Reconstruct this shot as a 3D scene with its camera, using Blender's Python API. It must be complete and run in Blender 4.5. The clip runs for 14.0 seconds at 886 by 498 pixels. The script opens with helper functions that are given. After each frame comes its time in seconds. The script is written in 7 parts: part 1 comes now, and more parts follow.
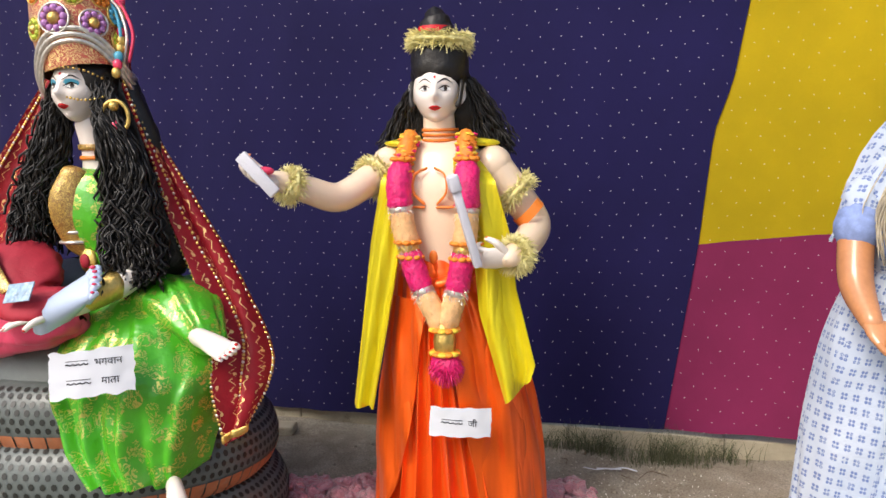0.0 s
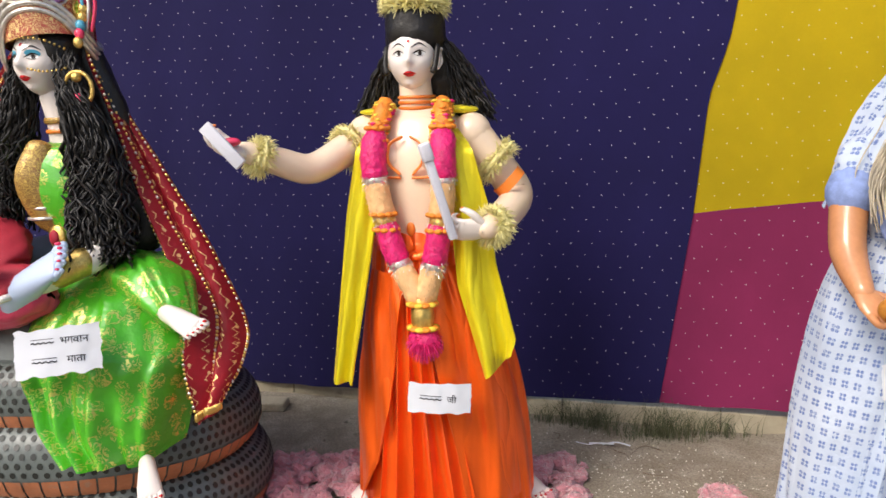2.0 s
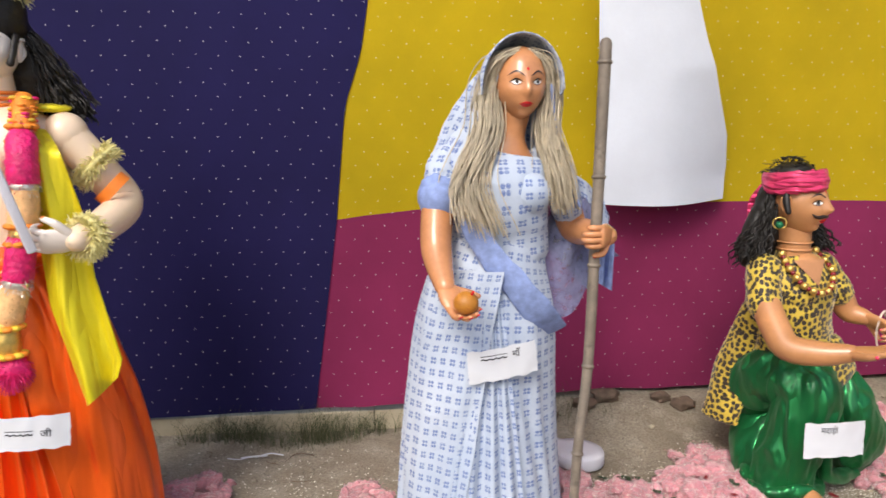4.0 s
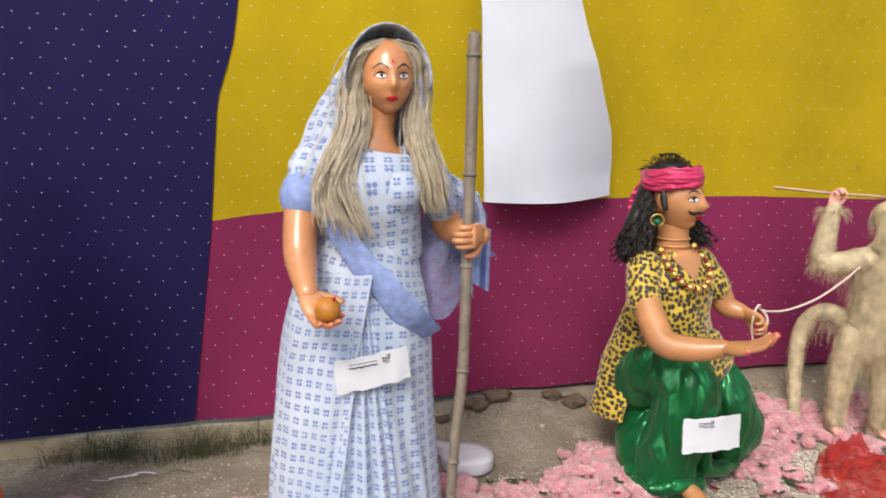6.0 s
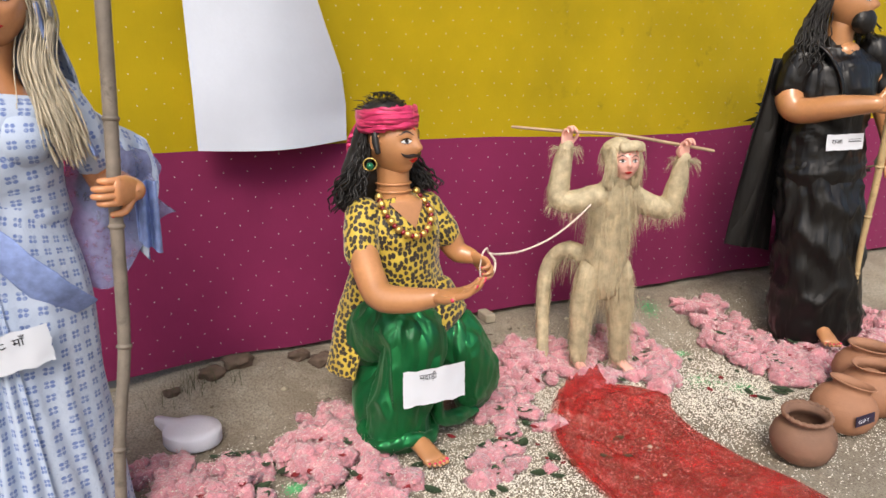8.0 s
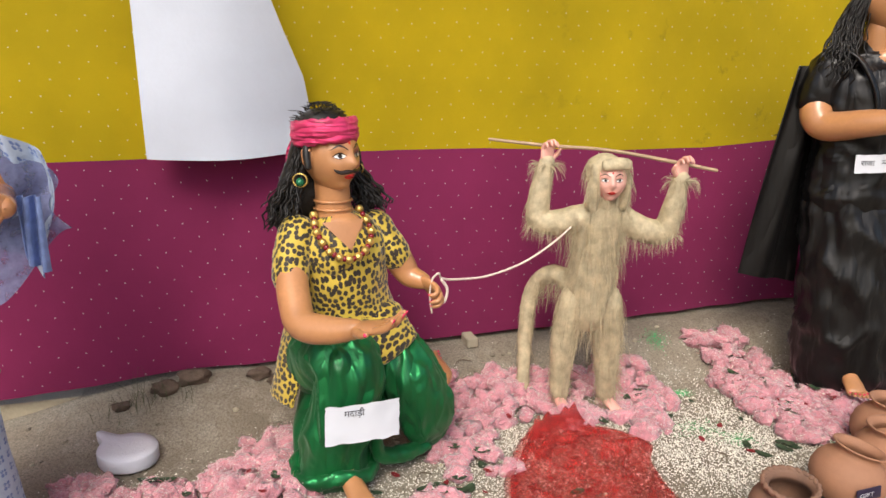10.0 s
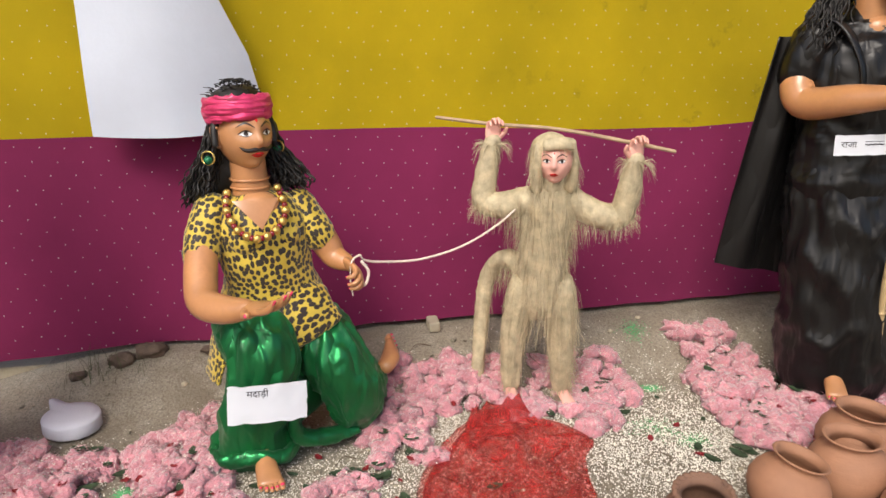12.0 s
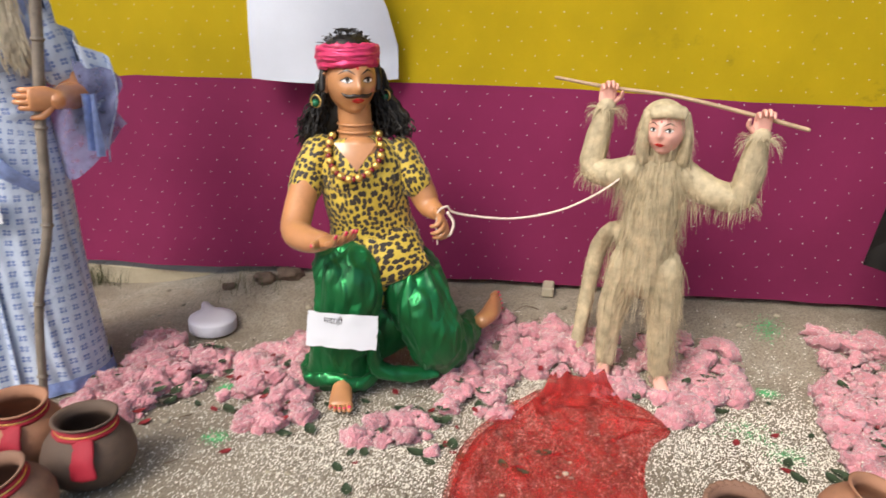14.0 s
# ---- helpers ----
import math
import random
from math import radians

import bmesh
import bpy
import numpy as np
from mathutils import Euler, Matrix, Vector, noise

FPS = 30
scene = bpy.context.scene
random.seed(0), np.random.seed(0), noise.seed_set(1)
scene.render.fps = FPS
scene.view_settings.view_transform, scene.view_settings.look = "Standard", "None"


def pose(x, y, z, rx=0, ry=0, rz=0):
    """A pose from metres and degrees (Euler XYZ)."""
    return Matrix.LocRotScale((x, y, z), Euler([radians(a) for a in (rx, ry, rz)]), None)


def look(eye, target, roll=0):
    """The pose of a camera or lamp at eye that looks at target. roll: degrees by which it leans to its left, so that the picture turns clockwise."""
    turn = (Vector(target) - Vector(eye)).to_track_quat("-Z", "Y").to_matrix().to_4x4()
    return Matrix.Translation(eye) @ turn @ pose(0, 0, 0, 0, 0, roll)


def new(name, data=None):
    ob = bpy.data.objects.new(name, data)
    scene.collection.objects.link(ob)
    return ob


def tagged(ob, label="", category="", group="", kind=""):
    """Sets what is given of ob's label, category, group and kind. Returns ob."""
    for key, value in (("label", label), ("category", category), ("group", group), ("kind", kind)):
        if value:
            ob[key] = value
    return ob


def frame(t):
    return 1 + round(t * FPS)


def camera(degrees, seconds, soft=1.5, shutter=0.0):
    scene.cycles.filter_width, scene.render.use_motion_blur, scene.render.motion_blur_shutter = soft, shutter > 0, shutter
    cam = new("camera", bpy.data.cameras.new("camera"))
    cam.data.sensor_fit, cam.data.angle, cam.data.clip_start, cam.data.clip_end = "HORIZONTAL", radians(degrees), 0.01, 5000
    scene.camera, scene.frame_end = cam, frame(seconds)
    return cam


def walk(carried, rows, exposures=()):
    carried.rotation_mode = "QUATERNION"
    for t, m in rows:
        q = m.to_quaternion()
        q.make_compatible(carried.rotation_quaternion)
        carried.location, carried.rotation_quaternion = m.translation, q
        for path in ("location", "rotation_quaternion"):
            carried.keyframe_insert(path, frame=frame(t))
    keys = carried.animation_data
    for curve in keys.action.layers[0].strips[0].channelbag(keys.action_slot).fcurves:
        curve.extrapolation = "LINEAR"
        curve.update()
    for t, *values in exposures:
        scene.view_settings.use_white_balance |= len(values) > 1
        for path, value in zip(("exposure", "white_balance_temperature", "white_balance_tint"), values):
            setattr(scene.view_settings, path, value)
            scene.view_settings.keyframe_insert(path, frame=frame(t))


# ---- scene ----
cam = camera(63.3, 14.0, soft=1.5, shutter=0.4)
PATH = [
    (0, (0.569, -2.892, 1.258), (0.068, -0.977, 0.97), -0.7),
    (0.5, (0.595, -2.861, 1.252), (0.072, -0.954, 0.948), -1.1),
    (1, (0.618, -2.836, 1.249), (0.057, -0.944, 0.921), -1.5),
    (1.5, (0.65, -2.811, 1.243), (0.079, -0.926, 0.896), -1.6),
    (2, (0.66, -2.799, 1.24), (0.117, -0.908, 0.881), -1.6),
    (2.5, (0.638, -2.763, 1.236), (0.22, -0.842, 0.869), -1.7),
    (3, (0.715, -2.728, 1.235), (0.613, -0.763, 0.877), -2.0),
    (3.5, (0.848, -2.731, 1.225), (0.945, -0.764, 0.876), -1.1),
    (3.7, (0.915, -2.745, 1.221), (1.053, -0.779, 0.877), -0.6),
    (5.8, (1.09, -2.661, 1.22), (1.463, -0.726, 0.881), 0.4),
    (6, (1.128, -2.671, 1.218), (1.525, -0.742, 0.87), 0.2),
    (6.5, (1.269, -2.717, 1.207), (1.743, -0.811, 0.826), -0.1),
    (7, (1.41, -2.749, 1.19), (1.97, -0.875, 0.775), -0.4),
    (7.5, (1.516, -2.677, 1.186), (2.211, -0.862, 0.718), -0.3),
    (8, (1.586, -2.619, 1.187), (2.372, -0.845, 0.701), -0.2),
    (8.2, (1.611, -2.614, 1.184), (2.388, -0.834, 0.703), -0.4),
    (10.3, (2.126, -2.57, 1.218), (2.647, -0.704, 0.721), 0.1),
    (10.5, (2.17, -2.572, 1.207), (2.665, -0.701, 0.705), -0.1),
    (11, (2.339, -2.617, 1.199), (2.784, -0.738, 0.678), -0.2),
    (11.5, (2.447, -2.659, 1.205), (2.844, -0.773, 0.67), -0.4),
    (12, (2.55, -2.617, 1.201), (2.87, -0.718, 0.659), -0.4),
    (12.5, (2.673, -2.515, 1.206), (2.908, -0.607, 0.655), -0.2),
    (13, (2.832, -2.514, 1.182), (2.879, -0.594, 0.624), 0.4),
    (13.5, (2.951, -2.548, 1.179), (2.776, -0.647, 0.582), 0.8),
    (14, (3.005, -2.65, 1.177), (2.67, -0.782, 0.546), 1.0),
]
walk(cam, [(t, look(eye, target, roll)) for t, eye, target, roll in PATH],
     exposures=[(0, 0.36), (3, 0.34), (7, 0.3), (12, 0.3), (14, 0.38)])

# ---- world and light ----
SUN_ELEVATION, SUN_AZIMUTH = radians(46), radians(208)
world = bpy.data.worlds.new("sky")
scene.world = world
world.use_nodes = True
sky = world.node_tree.nodes.new("ShaderNodeTexSky")
sky.sky_type, sky.sun_disc = "NISHITA", False
sky.sun_elevation, sky.sun_rotation = SUN_ELEVATION, SUN_AZIMUTH
sky.air_density, sky.dust_density, sky.ozone_density = 1.0, 4.0, 1.0
world.node_tree.links.new(sky.outputs[0], world.node_tree.nodes["Background"].inputs[0])
world.node_tree.nodes["Background"].inputs[1].default_value = 0.15
sun = new("sun", bpy.data.lights.new("sun", "SUN"))
sun.data.energy, sun.data.angle, sun.data.color = 1.6, radians(22), (1.0, 0.95, 0.88)
sun.matrix_world = look(
    (10 * math.sin(SUN_AZIMUTH) * math.cos(SUN_ELEVATION), 10 * math.cos(SUN_AZIMUTH) * math.cos(SUN_ELEVATION), 10 * math.sin(SUN_ELEVATION)),
    (0, 0, 0))


# ---- materials ----
def nodes_of(name):
    m = bpy.data.materials.new(name)
    m.use_nodes = True
    t = m.node_tree
    return m, t, t.nodes["Principled BSDF"]


def node(t, kind, inputs=(), operation="", data_type=""):
    n = t.nodes.new(kind)
    if operation:
        n.operation = operation
    if data_type:
        n.data_type = data_type
    for k, v in dict(inputs).items():
        if isinstance(v, bpy.types.NodeSocket):
            t.links.new(v, n.inputs[k])
        else:
            n.inputs[k].default_value = v
    return n


def calc(t, op, a, b=0.0, c=0.0):
    return node(t, "ShaderNodeMath", {0: a, 1: b, 2: c}, operation=op).outputs[0]


def blend(t, fac, a, b):
    n = node(t, "ShaderNodeMix", data_type="RGBA")
    for i, v in ((0, fac), (6, a), (7, b)):
        if isinstance(v, bpy.types.NodeSocket):
            t.links.new(v, n.inputs[i])
        else:
            n.inputs[i].default_value = v if i == 0 else (*v[:3], 1)
    return n.outputs[2]


def coords(t, kind="Object"):
    return node(t, "ShaderNodeTexCoord").outputs[kind]


def noise_at(t, vec, scale, detail=4.0, rough=0.55):
    return node(t, "ShaderNodeTexNoise", {"Vector": vec, "Scale": scale, "Detail": detail, "Roughness": rough}).outputs[0]


def step(t, value, lo, hi):
    return node(t, "ShaderNodeMapRange", {0: value, 1: lo, 2: hi}).outputs[0]


def relief(t, bsdf, height, strength, distance):
    b = node(t, "ShaderNodeBump", {"Height": height, "Strength": strength, "Distance": distance})
    t.links.new(b.outputs[0], bsdf.inputs["Normal"])


def finish(name, col, rough=0.6, metal=0.0, var=0.18, scale=5.0, fine=90.0, bump=0.25, depth=0.004, sheen=0.0, coat=0.0,
           sub=0.0, stain=None, spec=0.5):
    """A surface with slow colour drift, grain and, if given, stains of another colour."""
    m, t, p = nodes_of(name)
    v = coords(t)
    big, small = noise_at(t, v, scale, 5), noise_at(t, v, fine, 3)
    dark = tuple(c * (1 - var) for c in col)
    light = tuple(min(1, c * (1 + var)) for c in col)
    c = blend(t, step(t, big, 0.3, 0.7), dark, light)
    c = blend(t, calc(t, "MULTIPLY", step(t, small, 0.35, 0.75), 0.35), c, dark)
    if stain:
        c = blend(t, calc(t, "MULTIPLY", step(t, noise_at(t, v, scale * 2.3, 6, 0.65), 0.56, 0.7), 0.75), c, stain)
    t.links.new(c, p.inputs["Base Color"])
    p.inputs["Roughness"].default_value, p.inputs["Metallic"].default_value = rough, metal
    p.inputs["Sheen Weight"].default_value, p.inputs["Coat Weight"].default_value = sheen, coat
    p.inputs["Coat Roughness"].default_value = 0.15
    p.inputs["Specular IOR Level"].default_value = spec
    if sub:
        p.inputs["Subsurface Weight"].default_value = sub
        p.inputs["Subsurface Radius"].default_value = (0.02, 0.01, 0.006)
        p.inputs["Subsurface Scale"].default_value = 0.3
    if bump:
        relief(t, p, small, bump, depth)
    return m


def lattice(t, a, b, da, db, r):
    """1 inside small round dots on a staggered lattice over the lengths a and b, in metres."""
    best = None
    for shift in (0.0, 0.5):
        x = calc(t, "MULTIPLY", calc(t, "SUBTRACT", calc(t, "FRACT", calc(t, "ADD", calc(t, "DIVIDE", a, da), shift)), 0.5), da)
        y = calc(t, "MULTIPLY", calc(t, "SUBTRACT", calc(t, "FRACT", calc(t, "ADD", calc(t, "DIVIDE", b, db), shift)), 0.5), db)
        d = calc(t, "SQRT", calc(t, "ADD", calc(t, "MULTIPLY", x, x), calc(t, "MULTIPLY", y, y)))
        best = d if best is None else calc(t, "MINIMUM", best, d)
    return calc(t, "LESS_THAN", best, r)


def sequin_cloth(name, col, through_light=0.35, stain=None):
    """Thin hanging cloth with a lattice of small bright sequins; daylight behind it shows through."""
    m, t, p = nodes_of(name)
    v = coords(t)
    xyz = node(t, "ShaderNodeSeparateXYZ", {0: v})
    warp = calc(t, "MULTIPLY", calc(t, "SUBTRACT", noise_at(t, v, 2.5, 2), 0.5), 0.05)
    a = calc(t, "ADD", calc(t, "ADD", xyz.outputs[0], calc(t, "MULTIPLY", xyz.outputs[2], 0.22)), warp)
    dots = lattice(t, a, calc(t, "ADD", xyz.outputs[2], warp), 0.082, 0.098, 0.0020)
    weave = noise_at(t, node(t, "ShaderNodeMapping", {0: v, 3: (240, 240, 900)}).outputs[0], 1.0, 2)
    big = noise_at(t, v, 1.6, 5, 0.6)
    c = blend(t, step(t, big, 0.3, 0.7), tuple(x * 0.82 for x in col), tuple(min(1, x * 1.12) for x in col))
    c = blend(t, calc(t, "MULTIPLY", step(t, weave, 0.3, 0.8), 0.25), c, tuple(x * 0.6 for x in col))
    if stain:
        spot = calc(t, "MULTIPLY", step(t, noise_at(t, v, 5.0, 7, 0.7), 0.6, 0.72), step(t, xyz.outputs[0], 3.1, 3.6))
        c = blend(t, calc(t, "MULTIPLY", spot, 0.6), c, stain)
    c = blend(t, dots, c, (0.85, 0.85, 0.82))
    t.links.new(c, p.inputs["Base Color"])
    p.inputs["Roughness"].default_value = 0.75
    p.inputs["Sheen Weight"].default_value = 0.15
    p.inputs["Specular IOR Level"].default_value = 0.2
    crease = noise_at(t, node(t, "ShaderNodeMapping", {0: v, 3: (3, 3, 1.2)}).outputs[0], 2.2, 5, 0.5)
    relief(t, p, crease, 0.35, 0.03)
    tl = node(t, "ShaderNodeBsdfTranslucent", {0: c})
    mix = node(t, "ShaderNodeMixShader", {0: through_light, 1: p.outputs[0], 2: tl.outputs[0]})
    t.links.new(mix.outputs[0], t.nodes["Material Output"].inputs[0])
    return m


def satin(name, col, rough=0.28, dark=0.7, fold=0.5, gleam=0.3, grain=(13, 13, 6)):
    m, t, p = nodes_of(name)
    v = coords(t)
    n1 = noise_at(t, v, 7, 4)
    c = blend(t, step(t, n1, 0.3, 0.7), tuple(x * dark for x in col), col)
    c = blend(t, calc(t, "MULTIPLY", step(t, noise_at(t, v, 300, 2), 0.4, 0.7), 0.2), c, tuple(x * 0.7 for x in col))
    t.links.new(c, p.inputs["Base Color"])
    p.inputs["Roughness"].default_value = rough
    p.inputs["Specular IOR Level"].default_value = 1.0
    p.inputs["Specular Tint"].default_value = (*[min(1, x * 1.2 + 0.25) for x in col], 1)
    p.inputs["Metallic"].default_value = gleam
    p.inputs["Sheen Weight"].default_value = 0.3 if max(col) > 0.05 else 0.02
    p.inputs["Sheen Tint"].default_value = (*[min(1, x + 0.2) for x in col], 1)
    p.inputs["Coat Weight"].default_value, p.inputs["Coat Roughness"].default_value = 0.35, 0.3
    p.inputs["Coat Tint"].default_value = (*[min(1, x + 0.45) for x in col], 1)
    ridge = calc(t, "ABSOLUTE", calc(t, "SUBTRACT", noise_at(t, node(t, "ShaderNodeMapping", {0: v, 3: grain}).outputs[0], 1.0, 1.5, 0.4), 0.5))
    relief(t, p, ridge, fold, 0.05)
    return m


def leopard(name):
    """Mustard cloth with close dark oval spots, by the cloth's own lengths."""
    m, t, p = nodes_of(name)
    v, uv = coords(t), coords(t, "UV")
    warp = node(t, "ShaderNodeVectorMath", {0: node(t, "ShaderNodeTexNoise", {"Vector": v, "Scale": 70.0}).outputs[1], "Scale": 0.007}, operation="SCALE").outputs[0]
    q = node(t, "ShaderNodeVectorMath", {0: uv, 1: warp}, operation="ADD").outputs[0]
    q = node(t, "ShaderNodeMapping", {0: q, 3: (1.0, 0.74, 1.0)}).outputs[0]
    cells = node(t, "ShaderNodeTexVoronoi", {"Vector": q, "Scale": 74.0, "Randomness": 0.7})
    cells.voronoi_dimensions = "2D"
    base = blend(t, step(t, noise_at(t, v, 12, 3), 0.3, 0.7), (0.50, 0.35, 0.03), (0.66, 0.49, 0.06))
    c = blend(t, step(t, cells.outputs["Distance"], 0.45, 0.39), base, (0.022, 0.014, 0.009))
    t.links.new(c, p.inputs["Base Color"])
    p.inputs["Roughness"].default_value = 0.62
    p.inputs["Sheen Weight"].default_value = 0.3
    relief(t, p, noise_at(t, v, 22, 4), 0.35, 0.012)
    return m


def printed_cotton(name):
    """Pale blue-white cotton printed with small four-dot motifs, by the cloth's own lengths."""
    m, t, p = nodes_of(name)
    uv = node(t, "ShaderNodeSeparateXYZ", {0: coords(t, "UV")})
    v = coords(t)
    pitch = 0.034
    q = []
    for k in (0, 1):
        f = calc(t, "SUBTRACT", calc(t, "FRACT", calc(t, "DIVIDE", uv.outputs[k], pitch)), 0.5)
        q.append(calc(t, "SUBTRACT", calc(t, "ABSOLUTE", f), 0.15))
    d = calc(t, "SQRT", calc(t, "ADD", calc(t, "MULTIPLY", q[0], q[0]), calc(t, "MULTIPLY", q[1], q[1])))
    ink = calc(t, "MULTIPLY", step(t, d, 0.150, 0.115), step(t, noise_at(t, v, 160, 2), 0.25, 0.5))
    base = blend(t, step(t, noise_at(t, v, 4, 5), 0.3, 0.7), (0.38, 0.46, 0.60), (0.54, 0.60, 0.70))
    c = blend(t, ink, base, (0.13, 0.19, 0.42))
    c = blend(t, calc(t, "MULTIPLY", step(t, noise_at(t, v, 9, 6, 0.7), 0.66, 0.75), 0.4), c, (0.45, 0.38, 0.3))
    t.links.new(c, p.inputs["Base Color"])
    p.inputs["Roughness"].default_value = 0.8
    p.inputs["Sheen Weight"].default_value = 0.2
    relief(t, p, noise_at(t, v, 30, 5), 0.5, 0.012)
    return m


def brocade(name, col, gold, scale, amount, metal=0.8):
    m, t, p = nodes_of(name)
    v = coords(t)
    wv = node(t, "ShaderNodeTexNoise", {"Vector": v, "Scale": scale, "Detail": 3.0, "Distortion": 1.6}).outputs[0]
    rings = calc(t, "FRACT", calc(t, "MULTIPLY", wv, 7.0))
    vo = node(t, "ShaderNodeTexVoronoi", {"Vector": v, "Scale": scale * 0.9}).outputs["Distance"]
    g = calc(t, "MULTIPLY", calc(t, "GREATER_THAN", rings, 0.62), calc(t, "LESS_THAN", vo, amount))
    base = blend(t, step(t, noise_at(t, v, 9, 4), 0.3, 0.7), tuple(x * 0.65 for x in col), col)
    t.links.new(blend(t, g, base, gold), p.inputs["Base Color"])
    t.links.new(calc(t, "MULTIPLY", g, metal), p.inputs["Metallic"])
    p.inputs["Roughness"].default_value = 0.33
    p.inputs["Specular IOR Level"].default_value = 0.7
    relief(t, p, calc(t, "ADD", noise_at(t, v, 26, 4), calc(t, "MULTIPLY", g, 0.08)), 0.5, 0.012)
    return m


def net(name, col, gold=None, clear=0.3, pitch=0.05, rough=0.45):
    """Thin see-through cloth, plain or with zigzag lines of gold thread."""
    m, t, p = nodes_of(name)
    v = coords(t)
    c = blend(t, step(t, noise_at(t, v, 8, 5), 0.3, 0.7), tuple(x * 0.6 for x in col), col)
    opaque = 1 - clear
    if gold:
        uv = node(t, "ShaderNodeSeparateXYZ", {0: coords(t, "UV")})
        zig = calc(t, "PINGPONG", uv.outputs[1], pitch * 0.35)
        f = calc(t, "FRACT", calc(t, "DIVIDE", calc(t, "ADD", uv.outputs[0], zig), pitch))
        line = calc(t, "MULTIPLY", calc(t, "LESS_THAN", f, 0.09), step(t, noise_at(t, v, 60, 2), 0.42, 0.5))
        spots = lattice(t, uv.outputs[0], uv.outputs[1], pitch * 2, pitch * 1.6, 0.006)
        g = calc(t, "MAXIMUM", line, spots)
        c = blend(t, g, c, gold)
        t.links.new(calc(t, "MULTIPLY", g, 0.7), p.inputs["Metallic"])
        opaque = calc(t, "MAXIMUM", g, 1 - clear)
    t.links.new(c, p.inputs["Base Color"])
    p.inputs["Roughness"].default_value = rough
    p.inputs["Specular IOR Level"].default_value = 0.25
    if isinstance(opaque, float):
        opaque = step(t, noise_at(t, v, 40, 4), 0.5 - opaque, 1.5 - opaque)
    t.links.new(opaque, p.inputs["Alpha"])
    relief(t, p, noise_at(t, v, 18, 5), 0.6, 0.02)
    return m


def earth(name):
    m, t, p = nodes_of(name)
    v = coords(t)
    big, mid, fine = noise_at(t, v, 1.1, 6, 0.6), noise_at(t, v, 9, 6, 0.65), noise_at(t, v, 130, 4, 0.7)
    c = blend(t, step(t, big, 0.35, 0.65), (0.22, 0.185, 0.14), (0.36, 0.315, 0.245))
    c = blend(t, calc(t, "MULTIPLY", step(t, mid, 0.45, 0.7), 0.6), c, (0.42, 0.38, 0.31))
    c = blend(t, calc(t, "MULTIPLY", step(t, fine, 0.42, 0.7), 0.7), c, (0.09, 0.072, 0.05))
    vo = node(t, "ShaderNodeTexVoronoi", {"Vector": v, "Scale": 140.0})
    pebble = calc(t, "MULTIPLY", calc(t, "LESS_THAN", vo.outputs["Distance"], 0.28), step(t, mid, 0.48, 0.62))
    c = blend(t, calc(t, "MULTIPLY", pebble, 0.7), c, (0.5, 0.46, 0.38))
    t.links.new(c, p.inputs["Base Color"])
    p.inputs["Roughness"].default_value = 0.95
    p.inputs["Specular IOR Level"].default_value = 0.2
    relief(t, p, calc(t, "ADD", calc(t, "ADD", mid, calc(t, "MULTIPLY", fine, 0.5)), calc(t, "MULTIPLY", pebble, 0.3)), 0.8, 0.012)
    return m


def pottery(name, col, soot, amount):
    m, t, p = nodes_of(name)
    v = coords(t)
    rings = noise_at(t, node(t, "ShaderNodeMapping", {0: v, 3: (3, 3, 70)}).outputs[0], 2, 3)
    cloud = noise_at(t, v, 9, 5, 0.6)
    c = blend(t, step(t, cloud, 0.3, 0.7), tuple(x * 0.75 for x in col), col)
    c = blend(t, calc(t, "MULTIPLY", step(t, noise_at(t, v, 7, 5, 0.6), 0.62 - amount, 0.8 - amount), 0.85), c, soot)
    c = blend(t, calc(t, "MULTIPLY", rings, 0.25), c, tuple(x * 0.6 for x in col))
    t.links.new(c, p.inputs["Base Color"])
    p.inputs["Roughness"].default_value = 0.75
    relief(t, p, calc(t, "ADD", rings, noise_at(t, v, 90, 3)), 0.35, 0.003)
    return m


NAVY = sequin_cloth("navy_cloth", (0.0165, 0.013, 0.092), 0.35)
YELLOW = sequin_cloth("yellow_cloth", (0.72, 0.55, 0.012), 0.5, stain=(0.16, 0.11, 0.02))
MAGENTA = sequin_cloth("magenta_cloth", (0.36, 0.038, 0.142), 0.45)
EARTH = earth("earth")
CONCRETE = finish("kerb_concrete", (0.42, 0.37, 0.27), 0.9, var=0.25, scale=4, stain=(0.2, 0.17, 0.12), bump=0.6)
RUBBLE = finish("brown_rubble", (0.13, 0.09, 0.065), 0.9, var=0.4, scale=30, bump=0.8, fine=60, depth=0.01)
PLASTER = finish("wall_plaster", (0.3, 0.28, 0.25), 0.9, stain=(0.18, 0.16, 0.14))
CANVAS = finish("canopy_canvas", (0.6, 0.58, 0.52), 0.85)
WHITE_SHEET = finish("white_vinyl", (0.56, 0.60, 0.68), 0.55, var=0.05, bump=0.1)
PAPER = finish("paper", (0.64, 0.66, 0.71), 0.8, var=0.04, bump=0.12, fine=40, depth=0.003)
INK = finish("ink", (0.02, 0.02, 0.03), 0.5, bump=0)
PALE_SKIN = finish("cream_painted_skin", (0.84, 0.66, 0.49), 0.3, var=0.06, scale=6, bump=0.08, coat=0.25)
WHITE_SKIN = finish("white_painted_skin", (0.84, 0.76, 0.70), 0.28, var=0.04, scale=8, bump=0.06, coat=0.3)
BROWN_SKIN = finish("brown_painted_skin", (0.56, 0.25, 0.11), 0.24, var=0.2, scale=9, bump=0.08, coat=0.4)
TAN_SKIN = finish("tan_painted_skin", (0.50, 0.235, 0.10), 0.3, var=0.18, scale=9, bump=0.08, coat=0.35)
